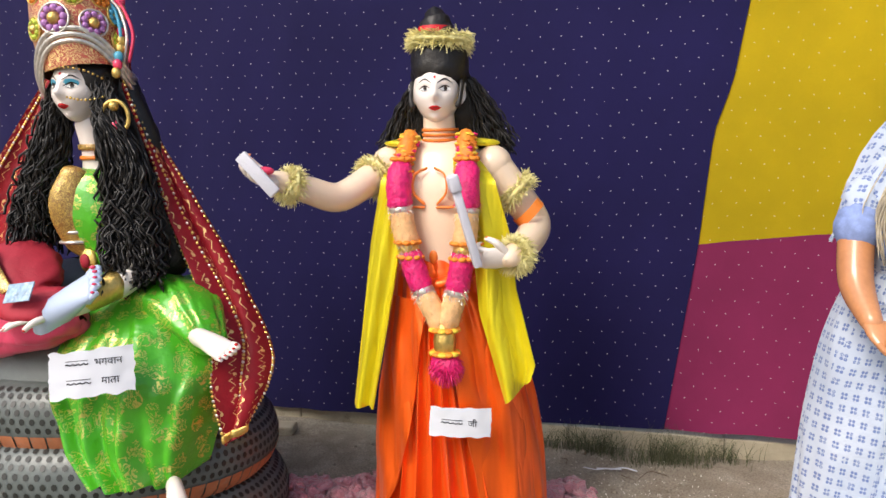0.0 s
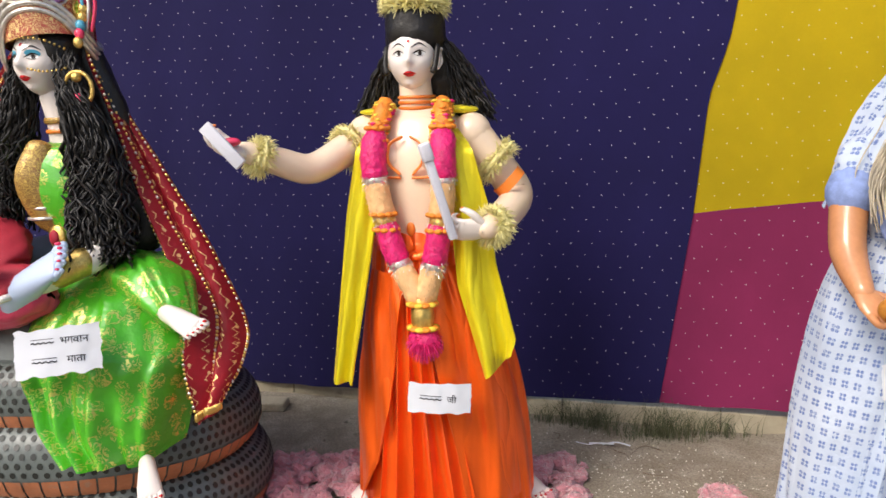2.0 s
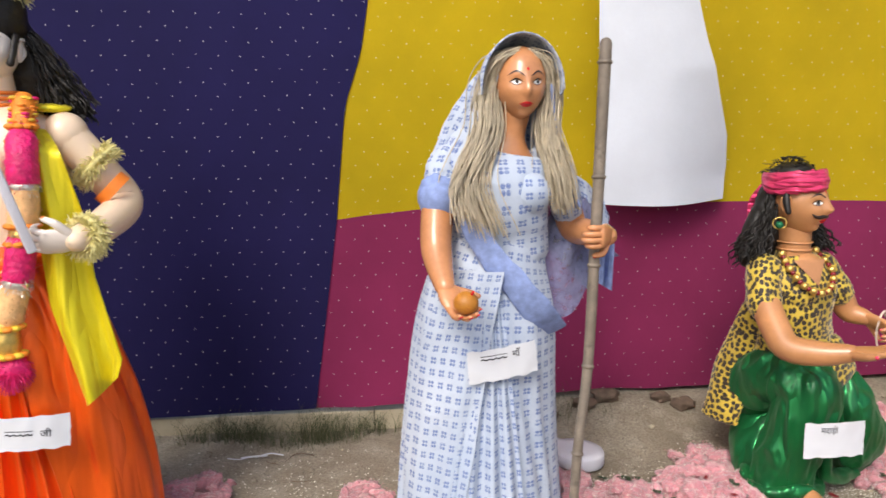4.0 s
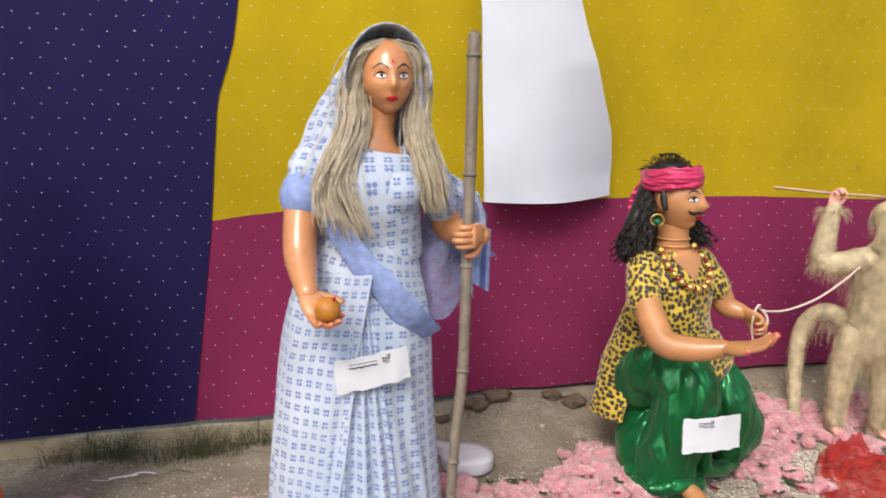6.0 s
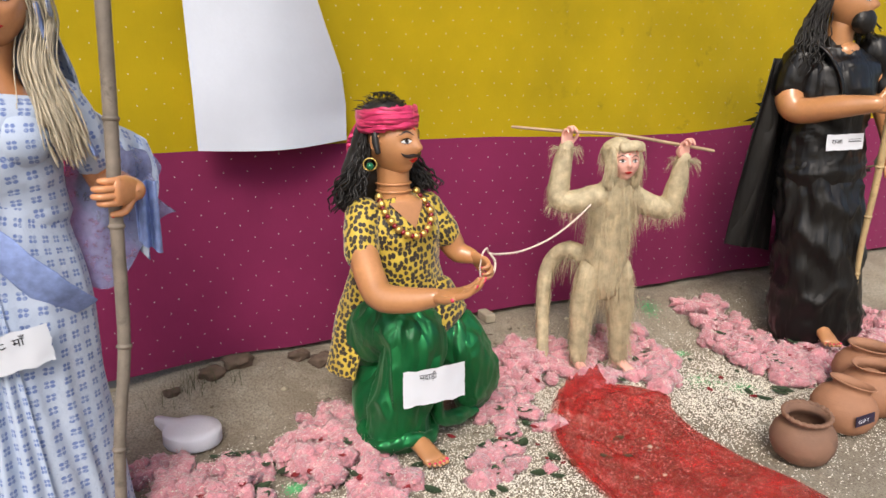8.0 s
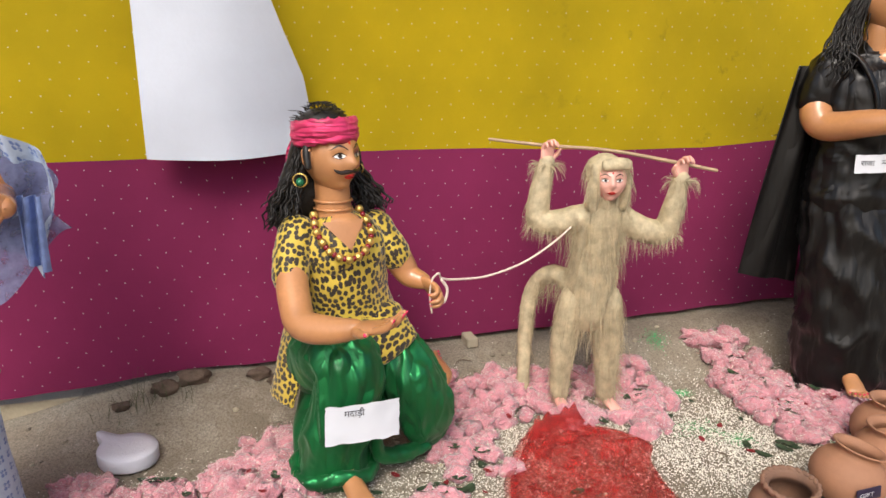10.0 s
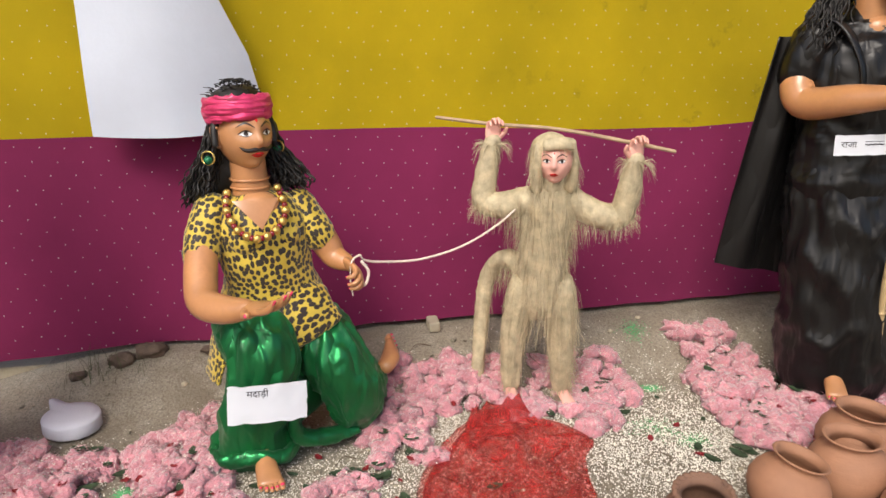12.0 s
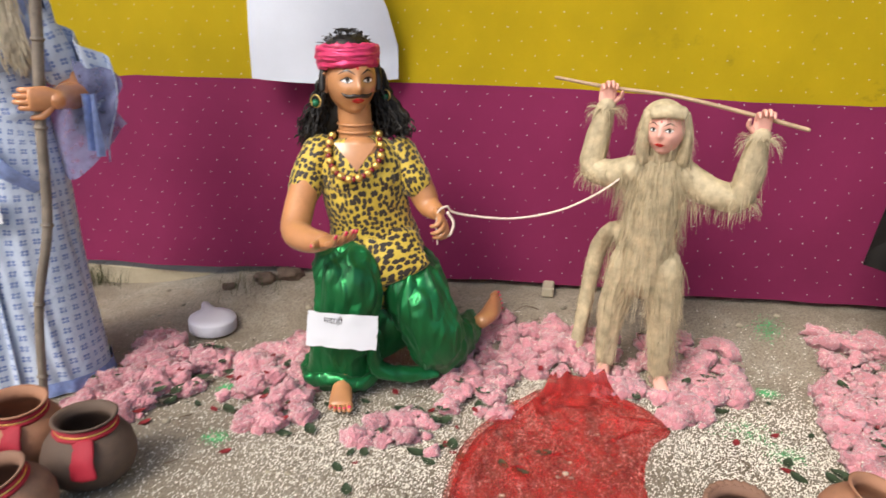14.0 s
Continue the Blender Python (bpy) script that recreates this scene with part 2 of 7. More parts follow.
BLUE_SKIN = finish("pale_blue_painted_skin", (0.5, 0.6, 0.8), 0.3, var=0.08, bump=0.06, coat=0.3)
PINK_SKIN = finish("pink_painted_skin", (0.8, 0.42, 0.34), 0.35, var=0.1, bump=0.06)
ORANGE_PAINT = finish("orange_body_paint", (0.8, 0.22, 0.03), 0.35, var=0.15, bump=0.05)
RED_PAINT = finish("red_paint", (0.62, 0.02, 0.025), 0.25, var=0.05, bump=0)
PINK_NAIL = finish("pink_nail_paint", (0.8, 0.06, 0.14), 0.2, var=0.05, bump=0)
EYE_WHITE = finish("eye_white_paint", (0.85, 0.84, 0.82), 0.2, var=0.02, bump=0, coat=0.5)
LINE_PAINT = finish("dark_line_paint", (0.025, 0.016, 0.012), 0.3, var=0.05, bump=0)
BLACK_HAIR = finish("black_hair", (0.013, 0.011, 0.010), 0.42, var=0.3, scale=40, bump=0.5, spec=0.4)
GREY_HAIR = finish("ash_blond_hair", (0.52, 0.45, 0.33), 0.45, var=0.25, scale=40, bump=0.3)
FUR = finish("jute_fur", (0.50, 0.42, 0.27), 0.65, var=0.3, scale=30, bump=0.5)
ORANGE_SATIN = satin("orange_satin", (0.95, 0.145, 0.007), 0.28, 0.9, 1.0, 0.35, (15, 15, 2.2))
YELLOW_SATIN = satin("yellow_satin", (0.74, 0.62, 0.012), 0.36, 0.88, 0.45, 0.25, (22, 22, 2.5))
GREEN_SATIN = satin("green_satin", (0.014, 0.205, 0.062), 0.25, 0.75, 1.0, 0.5, (15, 15, 6))
BLACK_SATIN = satin("black_satin", (0.010, 0.009, 0.009), 0.32, 0.7, 0.6, 0.0, (18, 18, 5))
PINK_SATIN = satin("pink_satin", (0.85, 0.09, 0.2), 0.35, 0.8)
BAND_SATIN = satin("magenta_satin", (0.74, 0.06, 0.19), 0.38, 0.85, 0.9, 0.15, (7, 7, 45))
LEOPARD = leopard("leopard_print")
SARI = printed_cotton("printed_sari")
SARI_BORDER = finish("blue_sari_border", (0.24, 0.32, 0.6), 0.75, var=0.25, scale=40, bump=0.4)
SARI_NET = net("thin_blue_voile", (0.34, 0.36, 0.6), None, 0.45)
GREEN_BROCADE = brocade("green_brocade", (0.085, 0.50, 0.015), (0.60, 0.57, 0.15), 26.0, 0.54)
GOLD_BROCADE = brocade("gold_brocade", (0.35, 0.17, 0.03), (0.75, 0.55, 0.15), 60.0, 0.8)
RED_VEIL = net("dark_red_net", (0.36, 0.012, 0.022), (0.72, 0.48, 0.2), 0.16)
RED_CLOTH = finish("crimson_cloth", (0.36, 0.012, 0.03), 0.7, var=0.25, bump=0.3)
RED_NET = net("red_mesh_cloth", (0.60, 0.04, 0.035), None, 0.58, rough=0.6)
GOLD = finish("gold_trim", (0.78, 0.54, 0.16), 0.32, 0.85, var=0.25, scale=60, bump=0.5, fine=200)
SILVER = finish("silver_trim", (0.72, 0.68, 0.62), 0.35, 0.8, var=0.25, scale=60, bump=0.4)
CROWN_BASE = brocade("crown_enamel", (0.55, 0.10, 0.05), (0.8, 0.6, 0.25), 40.0, 0.9, 0.5)
TINSEL = finish("cream_tinsel", (0.82, 0.74, 0.34), 0.5, 0.0, var=0.25, scale=60, bump=0)
PINK_TINSEL = finish("magenta_tinsel", (0.72, 0.012, 0.16), 0.5, var=0.3, scale=50, bump=0.6, depth=0.01)
PEACH_NET = finish("peach_garland_net", (0.80, 0.48, 0.22), 0.6, var=0.2, scale=50, bump=0.5)
ORANGE_PETAL = finish("orange_petal", (0.85, 0.25, 0.02), 0.6, var=0.3, scale=60, bump=0.3)
YELLOW_PETAL = finish("yellow_petal", (0.85, 0.55, 0.05), 0.6, var=0.3, scale=60, bump=0.3)
FOAM = finish("white_foam", (0.62, 0.62, 0.69), 0.8, var=0.06, bump=0.5, fine=160)
BAMBOO_GREY = finish("weathered_bamboo", (0.20, 0.165, 0.13), 0.55, var=0.3, scale=14, stain=(0.09, 0.075, 0.06))
BAMBOO_TAN = finish("tan_bamboo", (0.5, 0.36, 0.18), 0.5, var=0.2, scale=14, stain=(0.28, 0.17, 0.07))
TWIG = finish("peeled_stick", (0.42, 0.29, 0.18), 0.6, var=0.2, scale=20)
ROPE = finish("cotton_rope", (0.74, 0.62, 0.54), 0.85, var=0.12, scale=60, bump=0.4)
FRUIT = finish("orange_fruit_skin", (0.50, 0.20, 0.025), 0.45, var=0.25, scale=30, stain=(0.3, 0.09, 0.02), bump=0.3)
COTTON = finish("pink_cotton_wool", (0.64, 0.27, 0.31), 0.95, var=0.3, scale=18, bump=1.0, fine=70, depth=0.02, sheen=0.6, spec=0.05, stain=(0.72, 0.55, 0.52))
GRAIN = finish("white_grain", (0.78, 0.74, 0.64), 0.7, var=0.15, scale=50, bump=0)
LEAF = finish("dried_dark_leaf", (0.035, 0.06, 0.028), 0.6, var=0.4, scale=40)
PETAL = finish("dry_red_petal", (0.26, 0.015, 0.02), 0.7, var=0.5, scale=40)
STEM = finish("dry_stem", (0.12, 0.08, 0.05), 0.8)
GRASS = finish("dull_grass", (0.075, 0.085, 0.035), 0.7, var=0.4, scale=30)
GREEN_POWDER = finish("green_powder", (0.10, 0.42, 0.16), 0.95, var=0.3, scale=40)
SCALE_GREY = finish("grey_scale_paint", (0.115, 0.135, 0.13), 0.4, var=0.2, scale=8, coat=0.15)
SCALE_DOT = finish("dark_scale_dots", (0.02, 0.022, 0.02), 0.45, bump=0)
BELLY = finish("terracotta_belly_paint", (0.50, 0.18, 0.08), 0.45, var=0.2, scale=10, stain=(0.35, 0.25, 0.18))
CLAY = pottery("terracotta_clay", (0.42, 0.205, 0.115), (0.13, 0.10, 0.085), 0.06)
CLAY_BROWN = pottery("smoked_clay", (0.26, 0.14, 0.09), (0.05, 0.04, 0.035), 0.12)
CLAY_DARK = pottery("dark_clay", (0.13, 0.085, 0.06), (0.04, 0.03, 0.028), 0.1)
BLACK_PLASTIC = finish("black_plastic", (0.015, 0.015, 0.016), 0.4)
PLASTIC_BAG = finish("grey_polythene", (0.4, 0.42, 0.42), 0.25, var=0.2, scale=30, bump=0.8)
GREEN_BEAD = finish("green_glitter_bead", (0.01, 0.14, 0.06), 0.25, 0.3, var=0.4, scale=300, bump=0.4)
MAROON_BEAD = finish("maroon_bead", (0.2, 0.012, 0.02), 0.2, bump=0)
CARD_BLUE = finish("printed_card", (0.35, 0.5, 0.68), 0.4, var=0.5, scale=60, stain=(0.7, 0.7, 0.72), bump=0)
STICKER = finish("dark_sticker", (0.03, 0.02, 0.05), 0.35, var=0.3, bump=0)
TURQUOISE = finish("turquoise_enamel", (0.08, 0.38, 0.55), 0.35, bump=0.1)
MAUVE = finish("mauve_enamel", (0.45, 0.2, 0.5), 0.4, var=0.4, scale=90, bump=0.2)
LIME = finish("lime_enamel", (0.5, 0.6, 0.05), 0.35, bump=0.1)


# ---- tools for shapes ----
def smooth_line(points, per):
    """Points along a smooth line through the given rows (any width), per steps in each stretch."""
    p = np.array(points, float)
    if len(p) == 2:
        return np.array([p[0] + (p[1] - p[0]) * i / per for i in range(per + 1)])
    q = np.vstack([2 * p[0] - p[1], p, 2 * p[-1] - p[-2]])
    out = []
    for i in range(1, len(q) - 2):
        a, b, c, d = q[i - 1:i + 3]
        for k in range(per):
            s = k / per
            out.append(0.5 * (2 * b + (c - a) * s + (2 * a - 5 * b + 4 * c - d) * s * s + (3 * b - a - 3 * c + d) * s ** 3))
    out.append(p[-1])
    return np.array(out)


def unit(v):
    v = np.array(v, float)
    return v / max(1e-9, np.linalg.norm(v))


def wave(x, y, z):
    return noise.noise(Vector((x, y, z)))


class Shape:
    """Gathers vertices, faces, materials and cloth lengths of one mesh."""

    def __init__(self, m=None):
        self.v, self.f, self.mi, self.uv, self.mats = [], [], [], [], []
        self.m = m or Matrix()

    def slot(self, mat):
        if mat not in self.mats:
            self.mats.append(mat)
        return self.mats.index(mat)

    def add(self, verts, faces, mat, uv=None):
        k, s = len(self.v), self.slot(mat)
        self.v += [tuple(self.m @ Vector(p)) for p in verts]
        self.uv += [tuple(u) for u in uv] if uv is not None else [(p[0], p[2]) for p in verts]
        self.f += [tuple(i + k for i in f) for f in faces]
        self.mi += [s] * len(faces)

    def grid(self, p, mat, wrap=False, uv=None, flip=False):
        """p: rows of points; wrap joins the last point of each row to the first."""
        nu, nv = p.shape[:2]
        faces = []
        for i in range(nu - 1):
            for j in range(nv if wrap else nv - 1):
                a, b = i * nv + j, i * nv + (j + 1) % nv
                quad = (a, b, b + nv, a + nv)
                faces.append(quad[::-1] if flip else quad)
        self.add(p.reshape(-1, 3), faces, mat, uv)

    def tube(self, path, rad, mat, n=18, per=5, side=(1, 0, 0), fold=None, ends=(True, True), arc=None):
        """A limb, trunk or skirt: rings along a smooth path. rad: radius, or (across, deep). fold(angle, s, point) adds to the radius.
        arc: (start, stop) angles in degrees for an open sheet."""
        r = np.array([(x, x) if np.isscalar(x) else x for x in rad], float)
        if len(r) == 1:
            r = np.repeat(r, len(path), 0)
        pts, rr = smooth_line(path, per), smooth_line(r, per)
        if ends[0] or ends[1]:
            t0, t1 = unit(pts[0] - pts[1]), unit(pts[-1] - pts[-2])
            a = [(pts[0] + t0 * rr[0].min() * math.sin(x), rr[0] * math.cos(x)) for x in (1.5, 1.1, 0.6)] if ends[0] else []
            b = [(pts[-1] + t1 * rr[-1].min() * math.sin(x), rr[-1] * math.cos(x)) for x in (0.6, 1.1, 1.5)] if ends[1] else []
            pts = np.array([x[0] for x in a] + list(pts) + [x[0] for x in b])
            rr = np.array([x[1] for x in a] + list(rr) + [x[1] for x in b])
        tang = np.gradient(pts, axis=0)
        sd = np.array(side, float)
        rows, uv, run = [], [], 0.0
        lo, hi = (0, 2 * math.pi) if arc is None else (radians(arc[0]), radians(arc[1]))
        mean = rr.mean()
        for i, c in enumerate(pts):
            t = unit(tang[i])
            sd = unit(sd - t * sd.dot(t))
            up = np.cross(t, sd)
            if i:
                run += np.linalg.norm(c - pts[i - 1])
            row = []
            count = n if arc is None else n + 1
            for j in range(count):
                w = lo + (hi - lo) * j / n
                e = sd * math.cos(w) * rr[i][0] + up * math.sin(w) * rr[i][1]
                if fold:
                    e = e + unit(e) * fold(w, i / (len(pts) - 1), c + e)
                row.append(c + e)
                uv.append((w * mean, run))
            rows.append(row)
        self.grid(np.array(rows), mat, wrap=arc is None, uv=uv)

    def ball(self, c, r, mat, n=14, m=9, rough=0.0, freq=8.0, turn=None):
        r = (r, r, r) if np.isscalar(r) else r
        rows = []
        for i in range(m + 1):
            a = math.pi * (i / m - 0.5) * 0.998
            row = []
            for j in range(n):
                b = 2 * math.pi * j / n
                d = Vector((math.cos(a) * math.cos(b), math.cos(a) * math.sin(b), math.sin(a)))
                k = 1 + rough * (wave(*(d * 1.3 + Vector(c) * freq)) + 0.45 * wave(*(d * 3.4 + Vector(c) * freq)))
                e = Vector((d.x * r[0], d.y * r[1], d.z * r[2])) * k
                if turn is not None:
                    e = turn @ e
                row.append(Vector(c) + e)
            rows.append([tuple(x) for x in row])
        self.grid(np.array(rows), mat, wrap=True)

    def sheet(self, fn, nu, nv, mat, thick=0.002, uvlen=None):
        """Cloth with thickness: fn(u, v) gives a point for u, v in 0..1."""
        p = np.array([[fn(i / nu, j / nv) for j in range(nv + 1)] for i in range(nu + 1)], float)
        du, dv = np.gradient(p, axis=0), np.gradient(p, axis=1)
        nrm = np.cross(du, dv)
        nrm /= np.maximum(1e-9, np.linalg.norm(nrm, axis=2, keepdims=True))
        la = uvlen or (np.linalg.norm(p[-1, 0] - p[0, 0]), np.linalg.norm(p[0, -1] - p[0, 0]))
        uv = [(i / nu * la[0], j / nv * la[1]) for i in range(nu + 1) for j in range(nv + 1)]
        self.grid(p + nrm * thick / 2, mat, uv=uv)
        self.grid(p - nrm * thick / 2, mat, uv=uv, flip=True)
        rim = [(i, 0) for i in range(nu + 1)] + [(nu, j) for j in range(1, nv + 1)] + [(i, nv) for i in range(nu - 1, -1, -1)] + [(0, j) for j in range(nv - 1, 0, -1)]
        a = [p[i, j] + nrm[i, j] * thick / 2 for i, j in rim]
        b = [p[i, j] - nrm[i, j] * thick / 2 for i, j in rim]
        k = len(rim)
        self.add(a + b, [(i, (i + 1) % k, k + (i + 1) % k, k + i) for i in range(k)], mat)

    def box(self, c, size, mat, m=None, bevel=0.0):
        bm = bmesh.new()
        bmesh.ops.create_cube(bm, size=1)
        for v in bm.verts:
            v.co = Vector((v.co.x * size[0], v.co.y * size[1], v.co.z * size[2]))
        if bevel:
            bmesh.ops.bevel(bm, geom=bm.edges[:], offset=bevel, segments=2, affect="EDGES", profile=0.5)
        bm.verts.index_update()
        m = m or Matrix()
        self.add([tuple(Vector(c) + m @ v.co) for v in bm.verts], [tuple(v.index for v in f.verts) for f in bm.faces], mat)
        bm.free()

    def lathe(self, rows, mat, n=32, c=(0, 0, 0), m=None, wob=0.0):
        """rows of (radius, height) turned about the upright axis."""
        m = m or Matrix()
        p = [[tuple(Vector(c) + m @ Vector((r * (1 + wob * wave(math.cos(6.2832 * j / n), math.sin(6.2832 * j / n), z * 9 + c[0])) * math.cos(6.2832 * j / n),
                                            r * (1 + wob * wave(math.cos(6.2832 * j / n), math.sin(6.2832 * j / n), z * 9 + c[0])) * math.sin(6.2832 * j / n), z)))
              for j in range(n)] for r, z in rows]
        self.grid(np.array(p), mat, wrap=True)

    def strand(self, line, w, mat, rng):
        """A thin flat fibre that narrows to its tip."""
        p = np.array(line, float)
        s = unit(np.cross(p[-1] - p[0], (rng.uniform(-1, 1), rng.uniform(-1, 1), rng.uniform(-1, 1)))) * w
        k = len(p)
        v = [p[i] + s * (1 - i / k) for i in range(k)] + [p[i] - s * (1 - i / k) for i in range(k)]
        self.add(v, [(i, i + 1, k + i + 1, k + i) for i in range(k - 1)], mat)

    def make(self, name, base=(0, 0, 0), parent=None, label="", sharp=False):
        me = bpy.data.meshes.new(name)
        b = Vector(base)
        me.from_pydata([tuple(Vector(p) - b) for p in self.v], [], self.f)
        for m in self.mats:
            me.materials.append(m)
        me.polygons.foreach_set("material_index", self.mi)
        me.polygons.foreach_set("use_smooth", [not sharp] * len(self.f))
        layer = me.uv_layers.new(name="cloth")
        uv = np.array(self.uv, float)
        idx = np.empty(len(me.loops), int)
        me.loops.foreach_get("vertex_index", idx)
        layer.data.foreach_set("uv", uv[idx].ravel())
        me.update()
        ob = new(name, me)
        if parent:
            ob.parent = parent
        else:
            ob.location = b
        if label:
            ob["label"] = label
        return ob


def part(name, shape, base, parent, label="", sharp=False):
    """One mesh under a thing that stands at base."""
    return shape.make(name, base, parent, label, sharp)


def holder(name, base, label, category, group=""):
    ob = new(name)
    ob.empty_display_size = 0.05
    ob.location = base
    return tagged(ob, label, category, group)


# ---- the setting ----
def cloth_wall(name, mat, label, left, right, low, high, y_of, nu, nv):
    """Hanging cloth. left, right: x by height; low, high: z by x."""
    s = Shape()

    def at(u, v):
        x = left(0.9) + (right(0.9) - left(0.9)) * u
        z = low(x) + (high(x) - low(x)) * v
        x = left(z) + (right(z) - left(z)) * u
        return (x, y_of(x, z), z)
    s.sheet(at, nu, nv, mat, 0.002)
    ob = s.make(name)
    return tagged(ob, label, "backdrop cloth", kind="structure")


def drape(x, z):
    """Slow billows and fine upright folds of the hung cloth."""
    hang = max(0.0, 1 - z / 3.0)
    y = 0.035 + 0.05 * wave(x * 0.8, 0.3, z * 0.5) * hang + 0.012 * wave(x * 4.0, 2.0, z * 0.8) + 0.004 * wave(x * 11, 5, z * 3)
    y += 0.010 * math.exp(-((x - 2.975) / 0.012) ** 2) * -1
    y += 0.012 * math.exp(-((z - low_edge(x)) / 0.05) ** 2) * wave(x * 6, 7, 0)
    return y


def low_edge(x):
    return float(np.interp(x, [-3, -1.07, 0.72, 1.2, 1.62, 1.95, 2.4, 3.0, 3.5, 4.2, 6], [0.045, 0.052, 0.09, 0.10, 0.125, 0.15, 0.137, 0.155, 0.16, 0.172, 0.19])) + 0.006 * wave(x * 3, 0, 0)


def seam(x):
    return float(np.interp(x, [0.8, 0.95, 1.26, 1.6, 2.4, 3.0, 3.6, 4.0, 4.4, 6], [0.858, 0.878, 0.912, 0.912, 0.915, 0.914, 0.892, 0.89, 0.915, 0.93]))


def navy_edge(z):
    return float(np.interp(z, [0, 0.09, 0.86, 1.07, 1.29, 1.48, 1.76, 3.3], [0.715, 0.725, 0.828, 0.847, 0.868, 0.93, 0.974, 1.2]))


ground_shape = Shape()
gx = np.unique(np.concatenate([np.linspace(-60, -3, 12), np.linspace(-3, 7, 130), np.linspace(7, 60, 12)]))
gy = np.unique(np.concatenate([np.linspace(-60, -3.5, 12), np.linspace(-3.5, 1.5, 90), np.linspace(1.5, 60, 12)]))


def ground_height(x, y):
    if abs(x) > 12 or abs(y) > 12:
        return 0.0
    q = max(0.0, min(1.0, (y + 0.36) / 0.36)) * max(0.0, min(1.0, (x - 1.1) / 0.6))
    bank = (low_edge(x) - 0.015) * q * q * (3 - 2 * q) if x < 8 else 0.0
    return bank + (0.014 * wave(x * 1.7, y * 1.7, 0) + 0.006 * wave(x * 6, y * 6, 3)) * (1 - 0.8 * q) - 0.006


ground_shape.grid(np.array([[(x, y, ground_height(x, y)) for y in gy] for x in gx]), EARTH)
tagged(ground_shape.make("ground"), "dusty brown earth strewn with grain and scraps", "ground", kind="structure")

cloth_wall("backdrop_navy", NAVY, "navy blue cloth with silver sequins hung as a backdrop", lambda z: -4.0, navy_edge, low_edge, lambda x: 3.3,
           lambda x, z: drape(x, z) - 0.006, 130, 50)
cloth_wall("backdrop_magenta", MAGENTA, "magenta pink sequinned cloth along the foot of the backdrop", lambda z: navy_edge(z) - 0.05, lambda z: 6.5, low_edge, seam,
           drape, 150, 26)
cloth_wall("backdrop_yellow", YELLOW, "mustard yellow sequinned cloth stitched above the pink one", lambda z: navy_edge(z) - 0.05, lambda z: 6.5, seam, lambda x: 3.3,
           drape, 150, 40)

# unseen wall, added to keep daylight off the back of the right-hand cloth
wall = Shape()
wall.box((4.2, 0.36, 1.65), (5.3, 0.2, 3.3), PLASTER, bevel=0.01)
tagged(wall.make("unseen_back_wall", sharp=True), "unseen plain wall added behind the hung cloth to block daylight", "wall", kind="structure")
# unseen canopy, added to cut skylight from above so light comes from the front
shade_canopy = Shape()
shade_canopy.sheet(lambda u, v: (1.3 + 7 * u, -0.9 + 1.5 * v, 3.3 + 0.12 * math.sin(3.14 * u * 5) ** 2 + 0.25 * v), 40, 8, CANVAS, 0.003)
tagged(shade_canopy.make("unseen_canopy"), "unseen pale canvas canopy added overhead to shade the display", "canopy", kind="structure")

kerb = Shape()
for i in range(9):
    x0 = -4.0 + i * 0.62
    kerb.box((x0 + 0.31, 0.15 + 0.004 * (i % 3), 0.028), (0.618, 0.2, 0.085), CONCRETE, None, 0.006)
tagged(kerb.make("kerb", sharp=True), "low pale concrete kerb under the cloth's edge", "kerb", kind="structure")


def grass_tufts():
    rng = random.Random(4)
    s = Shape()
    for cx, cy, n, h in ((0.45, -0.02, 260, 0.10), (0.75, -0.03, 320, 0.12), (0.3, -0.02, 140, 0.08), (0.95, 0.02, 140, 0.09), (-0.2, -0.05, 60, 0.05), (1.72, -0.12, 60, 0.09), (0.6, -0.08, 120, 0.06)):
        for _ in range(n):
            x, y = cx + rng.gauss(0, 0.07), cy + rng.gauss(0, 0.025)
            k, a, ln = h * rng.uniform(0.4, 1.2), rng.uniform(0, 6.28), rng.uniform(0.2, 0.9)
            z = ground_height(x, y)
            s.strand([(x + math.cos(a) * k * ln * q * q, y + math.sin(a) * k * ln * q * q, z + k * q * (1.15 - 0.3 * ln * q)) for q in (0, 0.35, 0.7, 1)], 0.0011, GRASS, rng)
    tagged(s.make("grass"), "thin dull tufts of grass along the kerb", "grass", kind="stuff")


grass_tufts()


# ---- the painted statues ----
def head_point(x, z, k):
    """A point of the face by its place across and up, for a head of half sizes k; the face looks along -y."""
    rx, ry, rz = k
    dz = max(-0.999, min(0.999, z / rz))
    jaw = 1 - 0.22 * max(0, -dz) ** 1.6
    dx = max(-0.999, min(0.999, x / (rx * jaw)))
    dy = math.sqrt(max(0, 1 - min(1, dx * dx + dz * dz)))
    return (x, -ry * dy - face_relief(x / rx, dz) * ry, z)


def face_relief(a, b):
    g = lambda u, v, su, sv: math.exp(-((a - u) / su) ** 2 - ((b - v) / sv) ** 2)
    y = 0.26 * g(0, -0.16, 0.13, 0.15) + 0.14 * g(0, 0.06, 0.10, 0.2)
    y += 0.11 * g(0, -0.5, 0.3, 0.11) + 0.13 * g(0, -0.82, 0.3, 0.14) - 0.05 * g(0, -0.64, 0.3, 0.06)
    for s in (-1, 1):
        y -= 0.10 * g(s * 0.42, 0.08, 0.24, 0.12)
        y += 0.05 * g(s * 0.5, -0.25, 0.3, 0.2) + 0.03 * g(s * 0.4, 0.26, 0.3, 0.09)
    return y


